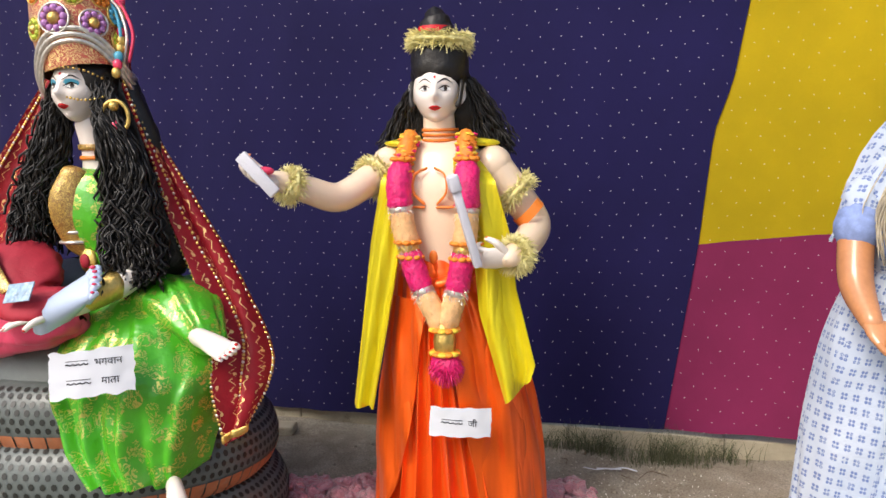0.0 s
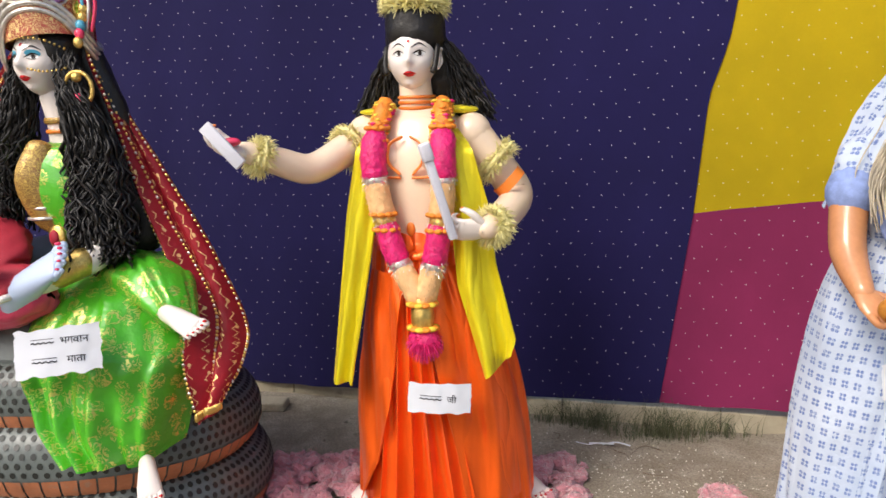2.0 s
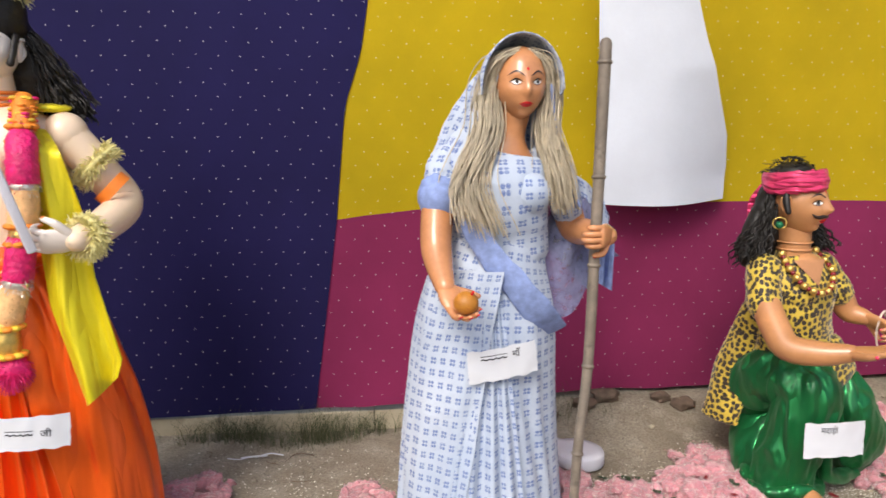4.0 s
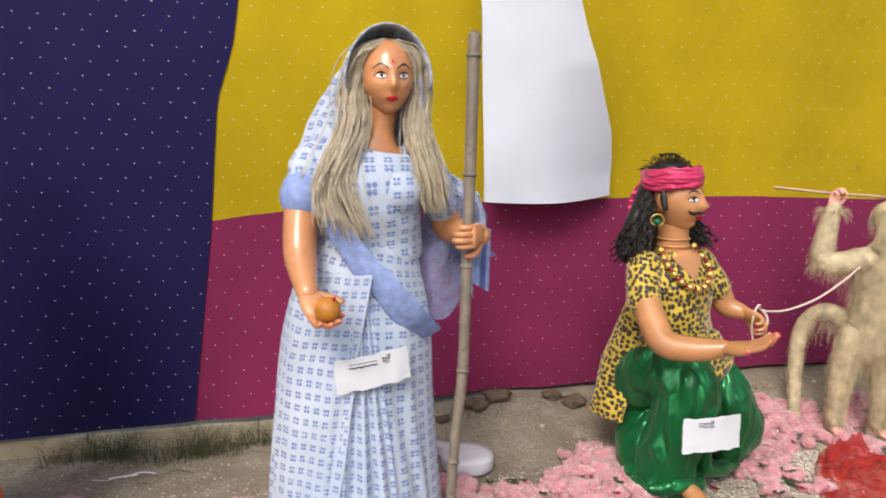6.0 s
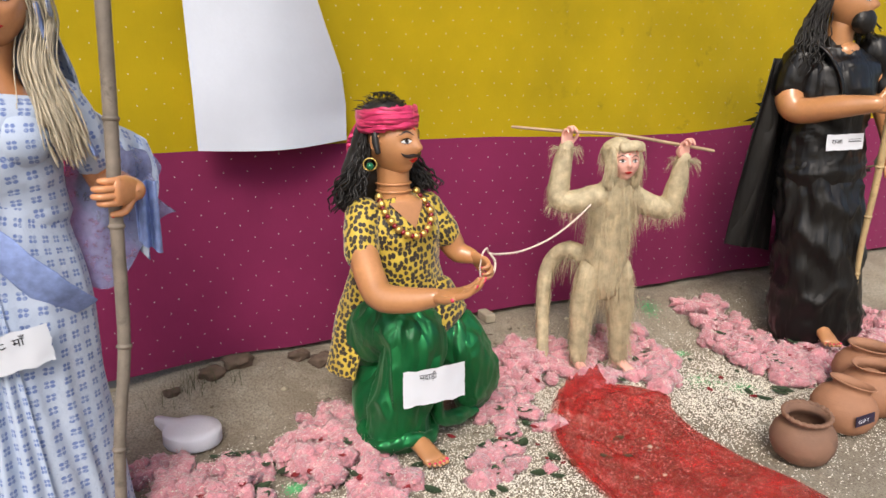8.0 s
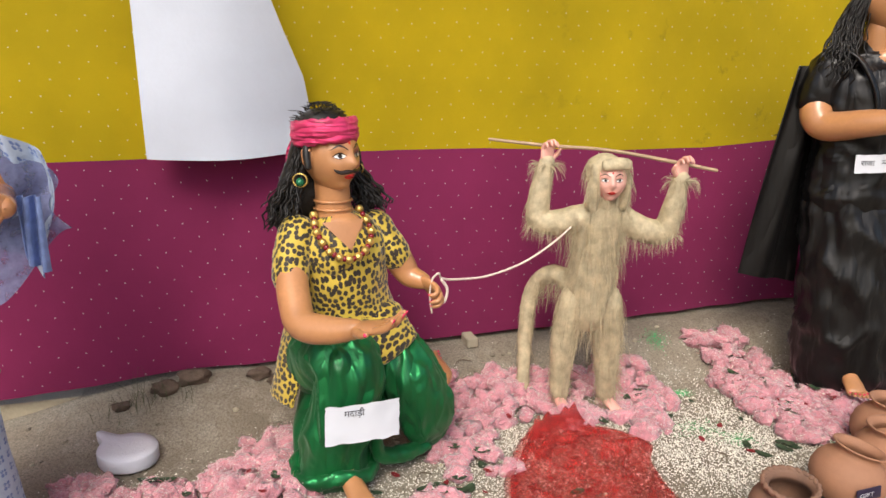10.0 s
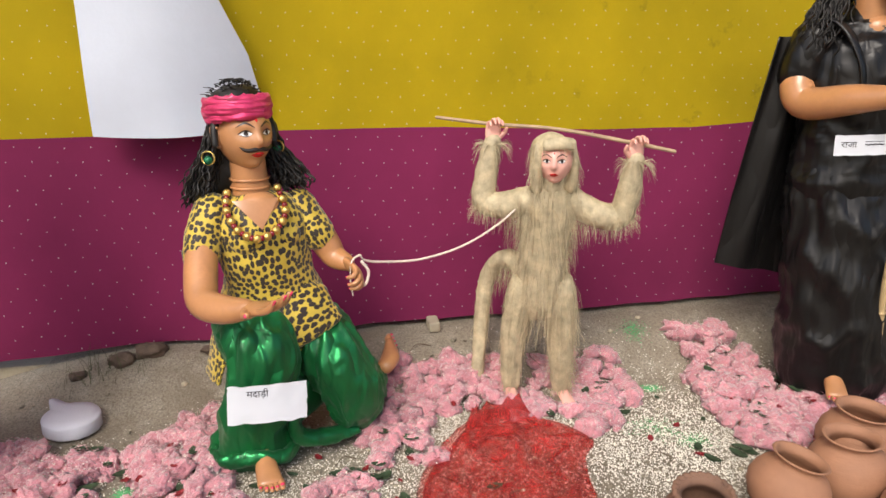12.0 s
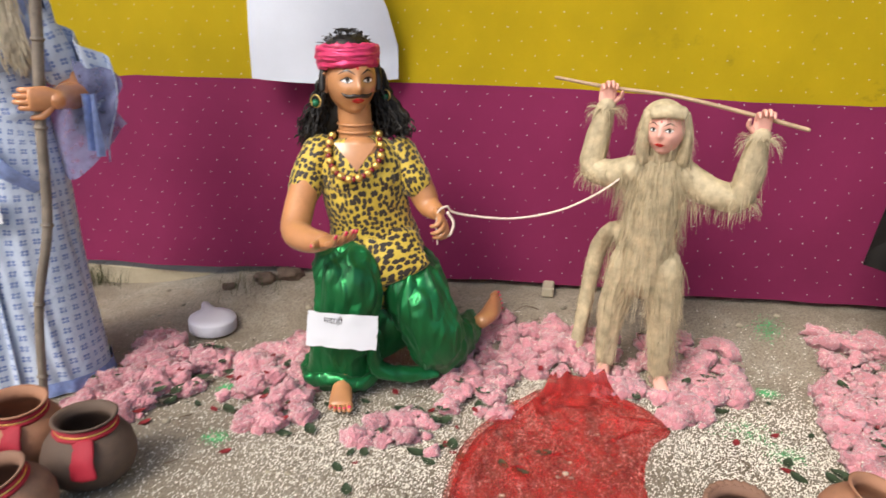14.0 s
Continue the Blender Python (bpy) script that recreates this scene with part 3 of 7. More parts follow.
def build_head(s, c, turn, k, skin, lid=None, lip=RED_PAINT, moustache=False, ears=True, tilt=0, brow=LINE_PAINT, eye=1.0):
    """A painted head as part of a statue's mesh: c the centre, turn the way it faces (0: along -y), k half sizes."""
    keep = s.m
    s.m = keep @ pose(c[0], c[1], c[2], tilt, 0, turn)
    rx, ry, rz = k
    rows = []
    for i in range(41):
        a = math.pi * (i / 40 - 0.5) * 0.998
        dz = math.sin(a)
        jaw = 1 - 0.22 * max(0, -dz) ** 1.6
        row = []
        for j in range(56):
            b = 2 * math.pi * j / 56
            dx, dy = math.cos(a) * math.cos(b), math.cos(a) * math.sin(b)
            y = ry * dy
            if dy < 0:
                y -= face_relief(dx * jaw, dz) * ry * min(1, -dy * 3)
            elif dz < -0.2:
                y *= 1 - 0.35 * (-dz - 0.2)
            row.append((rx * dx * jaw, y, rz * dz))
        rows.append(row)
    s.grid(np.array(rows), skin, wrap=True)

    def paint(outline, mat, lift=0.0012, mid=None):
        pts = [head_point(x * rx, z * rz, k) for x, z in outline]
        pts = [(x, y - lift, z) for x, y, z in pts]
        m = mid or (sum(x for x, z in outline) / len(outline), sum(z for x, z in outline) / len(outline))
        q = head_point(m[0] * rx, m[1] * rz, k)
        n = len(pts)
        ring = [tuple((np.array(p) + np.array((q[0], q[1] - lift, q[2]))) / 2) for p in pts]
        ring = [(head_point(p[0], p[2], k)[0], head_point(p[0], p[2], k)[1] - lift, p[2]) for p in ring]
        s.add(pts + ring + [(q[0], q[1] - lift, q[2])], [(i, (i + 1) % n, n + (i + 1) % n, n + i) for i in range(n)] + [(n + i, n + (i + 1) % n, 2 * n) for i in range(n)], mat)

    def stroke(line, wide, mat, lift=0.0016):
        line = smooth_line(line, 6)
        n = len(line) - 1
        a = [(p[0], p[1] + wide * math.sin(math.pi * min(1, 0.12 + 0.88 * i / n)) / 2) for i, p in enumerate(line)]
        b = [(p[0], p[1] - wide * math.sin(math.pi * min(1, 0.12 + 0.88 * i / n)) / 2) for i, p in enumerate(line)]
        v = [(q[0], q[1] - lift, q[2]) for q in [head_point(x * rx, z * rz, k) for x, z in a + b]]
        s.add(v, [(i, i + 1, n + 2 + i, n + 1 + i) for i in range(n)], mat)

    ring = lambda x, z, a, b, n=14: [(x + a * math.cos(6.2832 * i / n), z + b * math.sin(6.2832 * i / n)) for i in range(n)]
    for sg in (-1, 1):
        ex, ez = sg * 0.41, 0.07
        if lid:
            paint(ring(ex, ez + 0.08, 0.25, 0.12), lid, 0.0006)
        almond = [(ex + 0.21 * eye * math.cos(6.2832 * i / 16), ez + 0.075 * eye * math.sin(6.2832 * i / 16) * (1 - 0.35 * abs(math.cos(6.2832 * i / 16)))) for i in range(16)]
        paint(almond, EYE_WHITE, 0.0014)
        paint(ring(ex + 0.02, ez + 0.005, 0.075 * eye, 0.062 * eye), LINE_PAINT, 0.0024)
        stroke([(ex - 0.25, ez - 0.01), (ex, ez + 0.085), (ex + 0.25, ez - 0.0 + (0.03 if sg > 0 else 0.0))], 0.045, LINE_PAINT, 0.0026)
        stroke([(ex - 0.2, ez - 0.03), (ex, ez - 0.07), (ex + 0.2, ez - 0.03)], 0.018, LINE_PAINT, 0.0022)
        stroke([(sg * 0.12, 0.24), (sg * 0.42, 0.36), (sg * 0.74, 0.22)], 0.05, brow)
    paint([(-0.27, -0.5), (-0.14, -0.45), (-0.05, -0.425), (0, -0.44), (0.05, -0.425), (0.14, -0.45), (0.27, -0.5), (0.13, -0.57), (0, -0.595), (-0.13, -0.57)], lip, 0.0018, (0, -0.5))
    stroke([(-0.25, -0.5), (0, -0.505), (0.25, -0.5)], 0.014, LINE_PAINT, 0.003)
    paint(ring(0, 0.42, 0.05, 0.045), RED_PAINT, 0.0018)
    if moustache:
        for sg in (-1, 1):
            line = [head_point(x * sg * rx, z * rz, k) for x, z in ((0.02, -0.36), (0.16, -0.36), (0.34, -0.38), (0.50, -0.35), (0.62, -0.28))]
            s.tube([(x, y - 0.002, z) for x, y, z in line], [(0.003, 0.004), (0.005, 0.006), (0.0055, 0.006), (0.0045, 0.0045), (0.0015, 0.0015)], LINE_PAINT, 10, 6)
    if ears:
        for sg in (-1, 1):
            s.ball((sg * rx * 0.99, 0.008, 0.0), (0.010, 0.020, 0.034), skin, 12, 9)
            s.tube([(sg * rx * 1.08, -0.008, 0.022), (sg * rx * 1.16, 0.012, 0.02), (sg * rx * 1.12, 0.012, -0.012), (sg * rx * 1.0, 0.0, -0.03)], [0.005], skin, 8, 4)
    s.m = keep


def palm(s, wrist, way, face, skin, nail=None, curl=0.4, spread=0.16, size=1.0, thumb=1, thumb_curl=0.4):
    """Palm and five fingers: way from the wrist to the fingertips, face the palm's own side."""
    d = unit(way)
    n = unit(np.array(face, float) - d * np.dot(face, d))
    sd = np.cross(d, n) * thumb
    w = np.array(wrist, float)
    z = size
    s.tube([w, w + d * 0.035 * z, w + d * 0.075 * z], [(0.026 * z, 0.019 * z), (0.037 * z, 0.016 * z), (0.036 * z, 0.012 * z)], skin, 16, 4, side=sd)
    for i in range(4):
        k = (i - 1.5) / 1.5
        base = w + d * (0.074 - 0.006 * k * k) * z + sd * k * 0.026 * z
        ln = (0.066, 0.078, 0.074, 0.058)[3 - i if thumb > 0 else i] * z
        ax = unit(d + sd * k * spread)
        pts, ang, p = [base], 0.0, base
        for q, cv in ((0.45, 0.5), (0.3, 1.0), (0.25, 1.1)):
            ang += curl * cv
            p = p + (ax * math.cos(ang) + n * math.sin(ang)) * ln * q
            pts.append(p)
        s.tube(pts, [0.0098 * z, 0.0088 * z, 0.0078 * z, 0.006 * z], skin, 10, 3, side=sd)
        if nail:
            tip = unit(pts[-1] - pts[-2])
            back = unit(np.cross(np.cross(tip, n), tip)) * -1 if abs(np.dot(tip, n)) < 0.95 else -d
            c = pts[-1] - tip * 0.001 * z + back * 0.004 * z
            s.tube([c - tip * 0.006 * z, c + tip * 0.008 * z], [(0.0052 * z, 0.0022 * z), (0.0046 * z, 0.0022 * z)], nail, 8, 2, side=np.cross(tip, back))
    b = w + d * 0.025 * z + sd * 0.030 * z
    a = unit(d * 0.7 + sd * 0.75 + n * 0.15)
    e = unit(d * 0.9 + sd * (0.55 - thumb_curl) + n * (0.2 + thumb_curl))
    pts = [w + d * 0.012 * z + sd * 0.014 * z, b, b + a * 0.032 * z, b + a * 0.032 * z + e * 0.028 * z]
    s.tube(pts, [0.014 * z, 0.0125 * z, 0.0105 * z, 0.0075 * z], skin, 10, 3, side=n)
    if nail:
        s.ball(pts[-1] + sd * 0.003 * z, 0.0058 * z, nail, 8, 6)


def sole(s, heel, way, skin, nail=None, size=1.0, up=(0, 0, 1)):
    """A bare foot from the heel towards the toes."""
    d, u = unit(way), np.array(up, float)
    u = unit(u - d * np.dot(u, d))
    sd = np.cross(d, u)
    h, z = np.array(heel, float), size
    s.tube([h + u * 0.04 * z, h + d * 0.05 * z + u * 0.045 * z, h + d * 0.12 * z + u * 0.03 * z, h + d * 0.165 * z + u * 0.018 * z],
           [(0.03 * z, 0.036 * z), (0.032 * z, 0.04 * z), (0.04 * z, 0.026 * z), (0.042 * z, 0.015 * z)], skin, 16, 5, side=sd)
    for i in range(5):
        k = (i - 2) / 2
        b = h + d * (0.17 - 0.01 * k * k - 0.006 * k) * z + sd * k * 0.034 * z + u * 0.014 * z
        r = (0.0125, 0.0098, 0.0092, 0.0088, 0.0082)[i] * z
        s.tube([b, b + d * 0.016 * z, b + d * 0.028 * z - u * 0.003 * z], [r, r, r * 0.85], skin, 10, 3, side=sd)
        if nail:
            s.ball(b + d * 0.03 * z + u * (r * 0.75), (r * 0.62, r * 0.62, r * 0.35), nail, 8, 5)


def pleats(amount, count=18, seed=0.0, slant=0.0, waist=0.2):
    """Soft rounded pleats that deepen from the end of a tube (waist) to its start (hem), drawn aslant."""
    def f(w, q, c):
        a = w + slant * c[2]
        ph = count * a + 3.2 * wave(math.cos(a) * 1.6 + seed, math.sin(a) * 1.6, c[2] * 1.3) * 2
        k = 0.35 + 0.65 * abs(wave(math.cos(a) * 2.4, math.sin(a) * 2.4 + seed, c[2] * 0.9)) * 2
        fine = 0.25 * wave(math.cos(a) * 9, math.sin(a) * 9 + seed, c[2] * 5)
        return amount * (waist + (1 - waist) * (1 - q)) * (k * math.sin(ph) + fine)
    return f


def wrinkle(amount, freq=6.0, seed=0.0, tall=0.45):
    """Sharp-crested folds of slack cloth, drawn out along its height."""
    def f(w, q, c):
        a, b = wave(c[0] * freq * 0.5 + seed, c[1] * freq * 0.5, c[2] * freq * tall), wave(c[0] * freq * 0.5, c[1] * freq * 0.5 + seed, c[2] * freq * tall + 5)
        x, y, z = c[0] * freq + a * 0.7, c[1] * freq + b * 0.7, c[2] * freq * tall
        one = max(0.0, 1 - 2.6 * abs(wave(x + seed, y, z))) ** 1.5
        two = max(0.0, 1 - 2.6 * abs(wave(x * 2.2, y * 2.2 + seed, z * 2.2))) ** 1.5
        return amount * (one + 0.3 * two - 0.5)
    return f


def creases(amount, freq=9.0, seed=0.0):
    def f(w, q, c):
        return amount * (wave(c[0] * freq + math.cos(w) * 1.3 + seed, c[1] * freq + math.sin(w) * 1.3, c[2] * freq) + 0.6 * (1 - 2 * abs(wave(c[0] * freq * 2 + seed, math.cos(w) * 1.8, c[2] * freq * 2 + math.sin(w)))))
    return f


def locks(s, roots, mat, count, radius, rng, spread=0.012, curl=0.012, turns=5.0, sides=5):
    """Wavy locks of hair: each follows one of the given lines with its own waver."""
    for i in range(count):
        line = smooth_line(roots[i % len(roots)], 7)
        o = np.array((rng.gauss(0, spread), rng.gauss(0, spread), rng.gauss(0, spread * 0.5)))
        ph, ln = rng.uniform(0, 6.28), rng.uniform(0.75, 1.04)
        n = len(line)
        pts = []
        for j in range(n):
            q = j / (n - 1)
            p = line[min(n - 1, int(q * ln * (n - 1)))]
            grow = 0.35 + 0.65 * q
            pts.append(p + o * grow * 1.6 + np.array((math.sin(ph + q * turns * 6.28), math.cos(ph + q * turns * 5.1), 0)) * curl * grow)
        pts = pts[:2] + pts[2::1]
        r = radius * rng.uniform(0.7, 1.3)
        s.tube(pts, [r] * (len(pts) - 1) + [r * 0.3], mat, sides, 1, ends=(False, True))


def surface_samples(s, count, rng, keep=None):
    """Places and normals spread over the faces of a shape."""
    v = np.array(s.v)
    faces = [f for f in s.f if keep is None or keep(v[list(f)].mean(0))]
    area = np.array([np.linalg.norm(np.cross(v[f[1]] - v[f[0]], v[f[-1]] - v[f[0]])) for f in faces])
    pick = np.random.RandomState(rng.randrange(9999)).choice(len(faces), count, p=area / area.sum())
    pts, nrm = [], []
    for i in pick:
        f = faces[i]
        a, b = rng.random(), rng.random()
        p = v[f[0]] + (v[f[1]] - v[f[0]]) * a + (v[f[-1]] - v[f[0]]) * b
        n = np.cross(v[f[1]] - v[f[0]], v[f[-1]] - v[f[0]])
        pts.append(p)
        nrm.append(unit(n))
    return pts, nrm


def robed_musician():
    """Standing statue with bare chest, orange wrapped cloth and long black hair."""
    s, rng = Shape(), random.Random(11)
    cy = -0.735
    s.tube([(0.047, cy + 0.04, 0.03), (0.047, cy + 0.04, 0.14), (0.042, cy + 0.035, 0.32), (0.034, cy + 0.02, 0.50), (0.018, cy + 0.01, 0.70), (0.0, cy, 0.84), (-0.003, cy, 0.885)],
           [(0.285, 0.2), (0.28, 0.195), (0.27, 0.18), (0.248, 0.165), (0.197, 0.145), (0.155, 0.122), (0.142, 0.112)], ORANGE_SATIN, 150, 12, fold=pleats(0.013, 11, 3.0, 0.3))

    def front(x, z):
        c = float(np.interp(z, [0.03, 0.5, 0.7, 0.88], [0.047, 0.034, 0.018, -0.003]))
        a, b = float(np.interp(z, [0.03, 0.32, 0.5, 0.7, 0.88], [0.285, 0.27, 0.248, 0.197, 0.142])), float(np.interp(z, [0.03, 0.32, 0.5, 0.7, 0.88], [0.2, 0.18, 0.165, 0.145, 0.112]))
        y0 = float(np.interp(z, [0.03, 0.32, 0.5, 0.88], [0.04, 0.035, 0.02, 0.0]))
        return cy + y0 - b * math.sqrt(max(0.0, 1 - min(1.0, ((x - c) / a) ** 2)))

    def middle(u, v):
        # fan of pleats down the front
        z = 0.86 - 0.835 * v
        x = (0.0 + 0.035 * v) + (u - 0.5) * (0.09 + 0.24 * v)
        deep = (0.004 + 0.026 * v) * math.sin(u * 6.2832 * 5 + 1.5 * wave(u * 2, v * 1.5, 3)) * math.sin(math.pi * u) ** 0.5
        return (x + 0.012 * v * math.cos(u * 6.2832 * 5), front(x, z) - 0.016 - 0.012 * v - deep, z)

    def wrap(u, v):
        # cloth drawn across one thigh, its edge falling in a long curve
        z = 0.80 - 0.74 * v
        lo = float(np.interp(z, [0.06, 0.3, 0.5, 0.8], [-0.215, -0.215, -0.19, -0.13]))
        hi = float(np.interp(v, [0, 0.3, 0.55, 0.8, 1.0], [0.0, -0.035, -0.06, -0.115, -0.19]))
        x = lo + (hi - lo) * u
        sag = 0.010 * math.sin(9 * (z + 0.35 * u) * 2.2 + 2.5 * wave(u * 2, v * 2, 5)) * (0.4 + 0.6 * u)
        return (x, front(x, z) - 0.024 - 0.016 * u ** 3 - sag, z)

    def sweep(u, v):
        # broad fold from the waist over the other leg
        z = 0.84 - 0.72 * v
        lo = float(np.interp(v, [0, 0.4, 0.7, 1.0], [0.05, 0.085, 0.13, 0.17]))
        hi = float(np.interp(z, [0.12, 0.3, 0.5, 0.7, 0.84], [0.315, 0.295, 0.265, 0.195, 0.12]))
        x = lo + (hi - lo) * u
        roll = 0.013 * math.sin(u * 8 + v * 3 + 2 * wave(u * 2, v * 2, 9)) * (0.3 + v)
        return (x, front(x, z) - 0.022 - 0.014 * (1 - u) ** 4 - roll, z - 0.02 * u * v)
    s.sheet(middle, 90, 50, ORANGE_SATIN, 0.003)
    s.sheet(wrap, 40, 60, ORANGE_SATIN, 0.003)
    s.sheet(sweep, 40, 60, ORANGE_SATIN, 0.003)
    s.tube([(-0.142, cy - 0.02, 0.875), (-0.02, cy - 0.115, 0.845), (0.09, cy - 0.10, 0.868), (0.135, cy - 0.01, 0.885)], [(0.014, 0.022)], ORANGE_SATIN, 16, 8, side=(0, 0, 1), fold=creases(0.005, 18))
    s.tube([(0.0, cy, 0.84), (0.0, cy, 0.93), (0.0, cy, 1.04), (0.0, cy + 0.005, 1.13), (0.0, cy + 0.01, 1.2), (0.0, cy + 0.012, 1.245), (0, cy + 0.01, 1.275)],
           [(0.14, 0.10), (0.142, 0.105), (0.155, 0.115), (0.17, 0.118), (0.165, 0.10), (0.12, 0.08), (0.056, 0.052)], PALE_SKIN, 40, 8)
    for sg in (-1, 1):
        s.ball((sg * 0.07, cy - 0.075, 1.13), (0.068, 0.045, 0.055), PALE_SKIN, 20, 14)
        s.ball((sg * 0.165, cy, 1.195), (0.058, 0.056, 0.06), PALE_SKIN, 18, 12)
        s.tube([(sg * 0.02, cy - 0.122, 1.075), (sg * 0.075, cy - 0.119, 1.078), (sg * 0.125, cy - 0.098, 1.10)], [(0.004, 0.006)], ORANGE_PAINT, 8, 5, side=(0, 0, 1))
        s.tube([(sg * 0.012, cy - 0.113, 1.19), (sg * 0.045, cy - 0.127, 1.17), (sg * 0.05, cy - 0.13, 1.12), (sg * 0.02, cy - 0.121, 1.085)], [(0.003, 0.006)], ORANGE_PAINT, 8, 5)
    s.ball((0.002, cy - 0.103, 0.925), (0.014, 0.008, 0.022), ORANGE_PAINT)
    s.tube([(0, cy + 0.005, 1.255), (-0.003, cy - 0.005, 1.35)], [(0.052, 0.05), (0.047, 0.047)], PALE_SKIN, 24, 6, ends=(False, False))
    for z in (1.272, 1.288, 1.303):
        s.tube([(0.054 * math.cos(a), cy + 0.004 + 0.053 * math.sin(a), z + 0.002 * math.sin(a)) for a in [math.pi * (0.95 + 1.1 * q / 10) for q in range(11)]], [(0.0035, 0.005)], ORANGE_PAINT, 8, 2)
    build_head(s, (-0.004, cy - 0.012, 1.413), 9, (0.073, 0.083, 0.096), WHITE_SKIN, lid=None, ears=True)
    s.ball((-0.002, cy + 0.012, 1.468), (0.087, 0.088, 0.062), BLACK_HAIR, 30, 16, 0.06, 9)
    s.tube([(0, cy + 0.005, 1.475), (0, cy + 0.008, 1.53), (0, cy + 0.008, 1.56)], [(0.086, 0.09), (0.083, 0.085), (0.066, 0.068)], BLACK_HAIR, 32, 6, fold=creases(0.005, 20))
    s.tube([(-0.01, cy + 0.01, 1.56), (-0.012, cy + 0.01, 1.62), (-0.015, cy + 0.012, 1.637)], [0.05, 0.046, 0.03], BLACK_HAIR, 24, 5, fold=creases(0.005, 25))
    s.tube([(-0.01, cy - 0.005, 1.588), (-0.01, cy - 0.005, 1.606)], [0.053, 0.051], RED_PAINT, 24, 3, ends=(False, False))
    for sg in (-1, 1):
        s.tube([(sg * 0.077, cy - 0.03, 1.44), (sg * 0.076, cy - 0.052, 1.395), (sg * 0.07, cy - 0.058, 1.372)], [(0.008, 0.012), (0.007, 0.009), (0.01, 0.008)], BLACK_HAIR, 10, 4)
    s.tube([(0, cy + 0.05, 1.46), (0.005, cy + 0.07, 1.36), (0.01, cy + 0.08, 1.27), (0.012, cy + 0.08, 1.225)], [(0.085, 0.05), (0.125, 0.045), (0.17, 0.04), (0.175, 0.03)], BLACK_HAIR, 60, 10, fold=creases(0.01, 16))
    lines = [[(sg * 0.08, cy + 0.03, 1.45), (sg * (0.09 + 0.04 * q), cy + 0.05, 1.37), (sg * (0.1 + 0.07 * q), cy + 0.06, 1.29), (sg * (0.1 + 0.1 * q), cy + 0.06, 1.232)] for sg in (-1, 1) for q in (0.2, 0.5, 0.8, 1.0)]
    locks(s, lines, BLACK_HAIR, 300, 0.003, rng, 0.013, 0.005, 5, 4)
    # arms
    s.tube([(-0.165, cy, 1.195), (-0.21, cy - 0.10, 1.145), (-0.262, cy - 0.195, 1.108), (-0.32, cy - 0.275, 1.135), (-0.375, cy - 0.345, 1.165)],
           [0.054, 0.046, 0.043, 0.039, 0.028], PALE_SKIN, 24, 8)
    palm(s, (-0.375, cy - 0.345, 1.165), (-0.55, -0.75, 0.2), (0.45, -0.2, 0.85), WHITE_SKIN, ORANGE_PAINT, 0.75, 0.05, 0.98, 1)
    s.ball((-0.385, cy - 0.395, 1.193), (0.026, 0.022, 0.012), PINK_NAIL, 12, 8)
    s.tube([(0.165, cy, 1.195), (0.235, cy + 0.02, 1.10), (0.285, cy + 0.045, 1.012), (0.275, cy - 0.09, 0.965), (0.25, cy - 0.2, 0.945)], [0.054, 0.05, 0.05, 0.043, 0.03], PALE_SKIN, 24, 8)
    palm(s, (0.25, cy - 0.2, 0.945), (-0.93, -0.36, -0.02), (-0.25, 0.8, 0.45), WHITE_SKIN, ORANGE_PAINT, 0.95, 0.04, 0.95, -1)
    s.tube([(0.262, cy + 0.0, 1.062), (0.282, cy + 0.005, 1.042)], [0.0505, 0.0508], ORANGE_PAINT, 24, 3, ends=(False, False))
    sole(s, (-0.17, cy + 0.05, 0.02), (-0.25, -0.7, 0), WHITE_SKIN, RED_PAINT, 0.85)
    sole(s, (0.235, cy + 0.16, 0.03), (0.45, -0.35, 0), WHITE_SKIN, RED_PAINT, 0.85)
    ob = s.make("statue", (0.03, cy, 0))
    return tagged(ob, "painted statue in orange satin wrap holding a foam baton", "statue", "display statues")


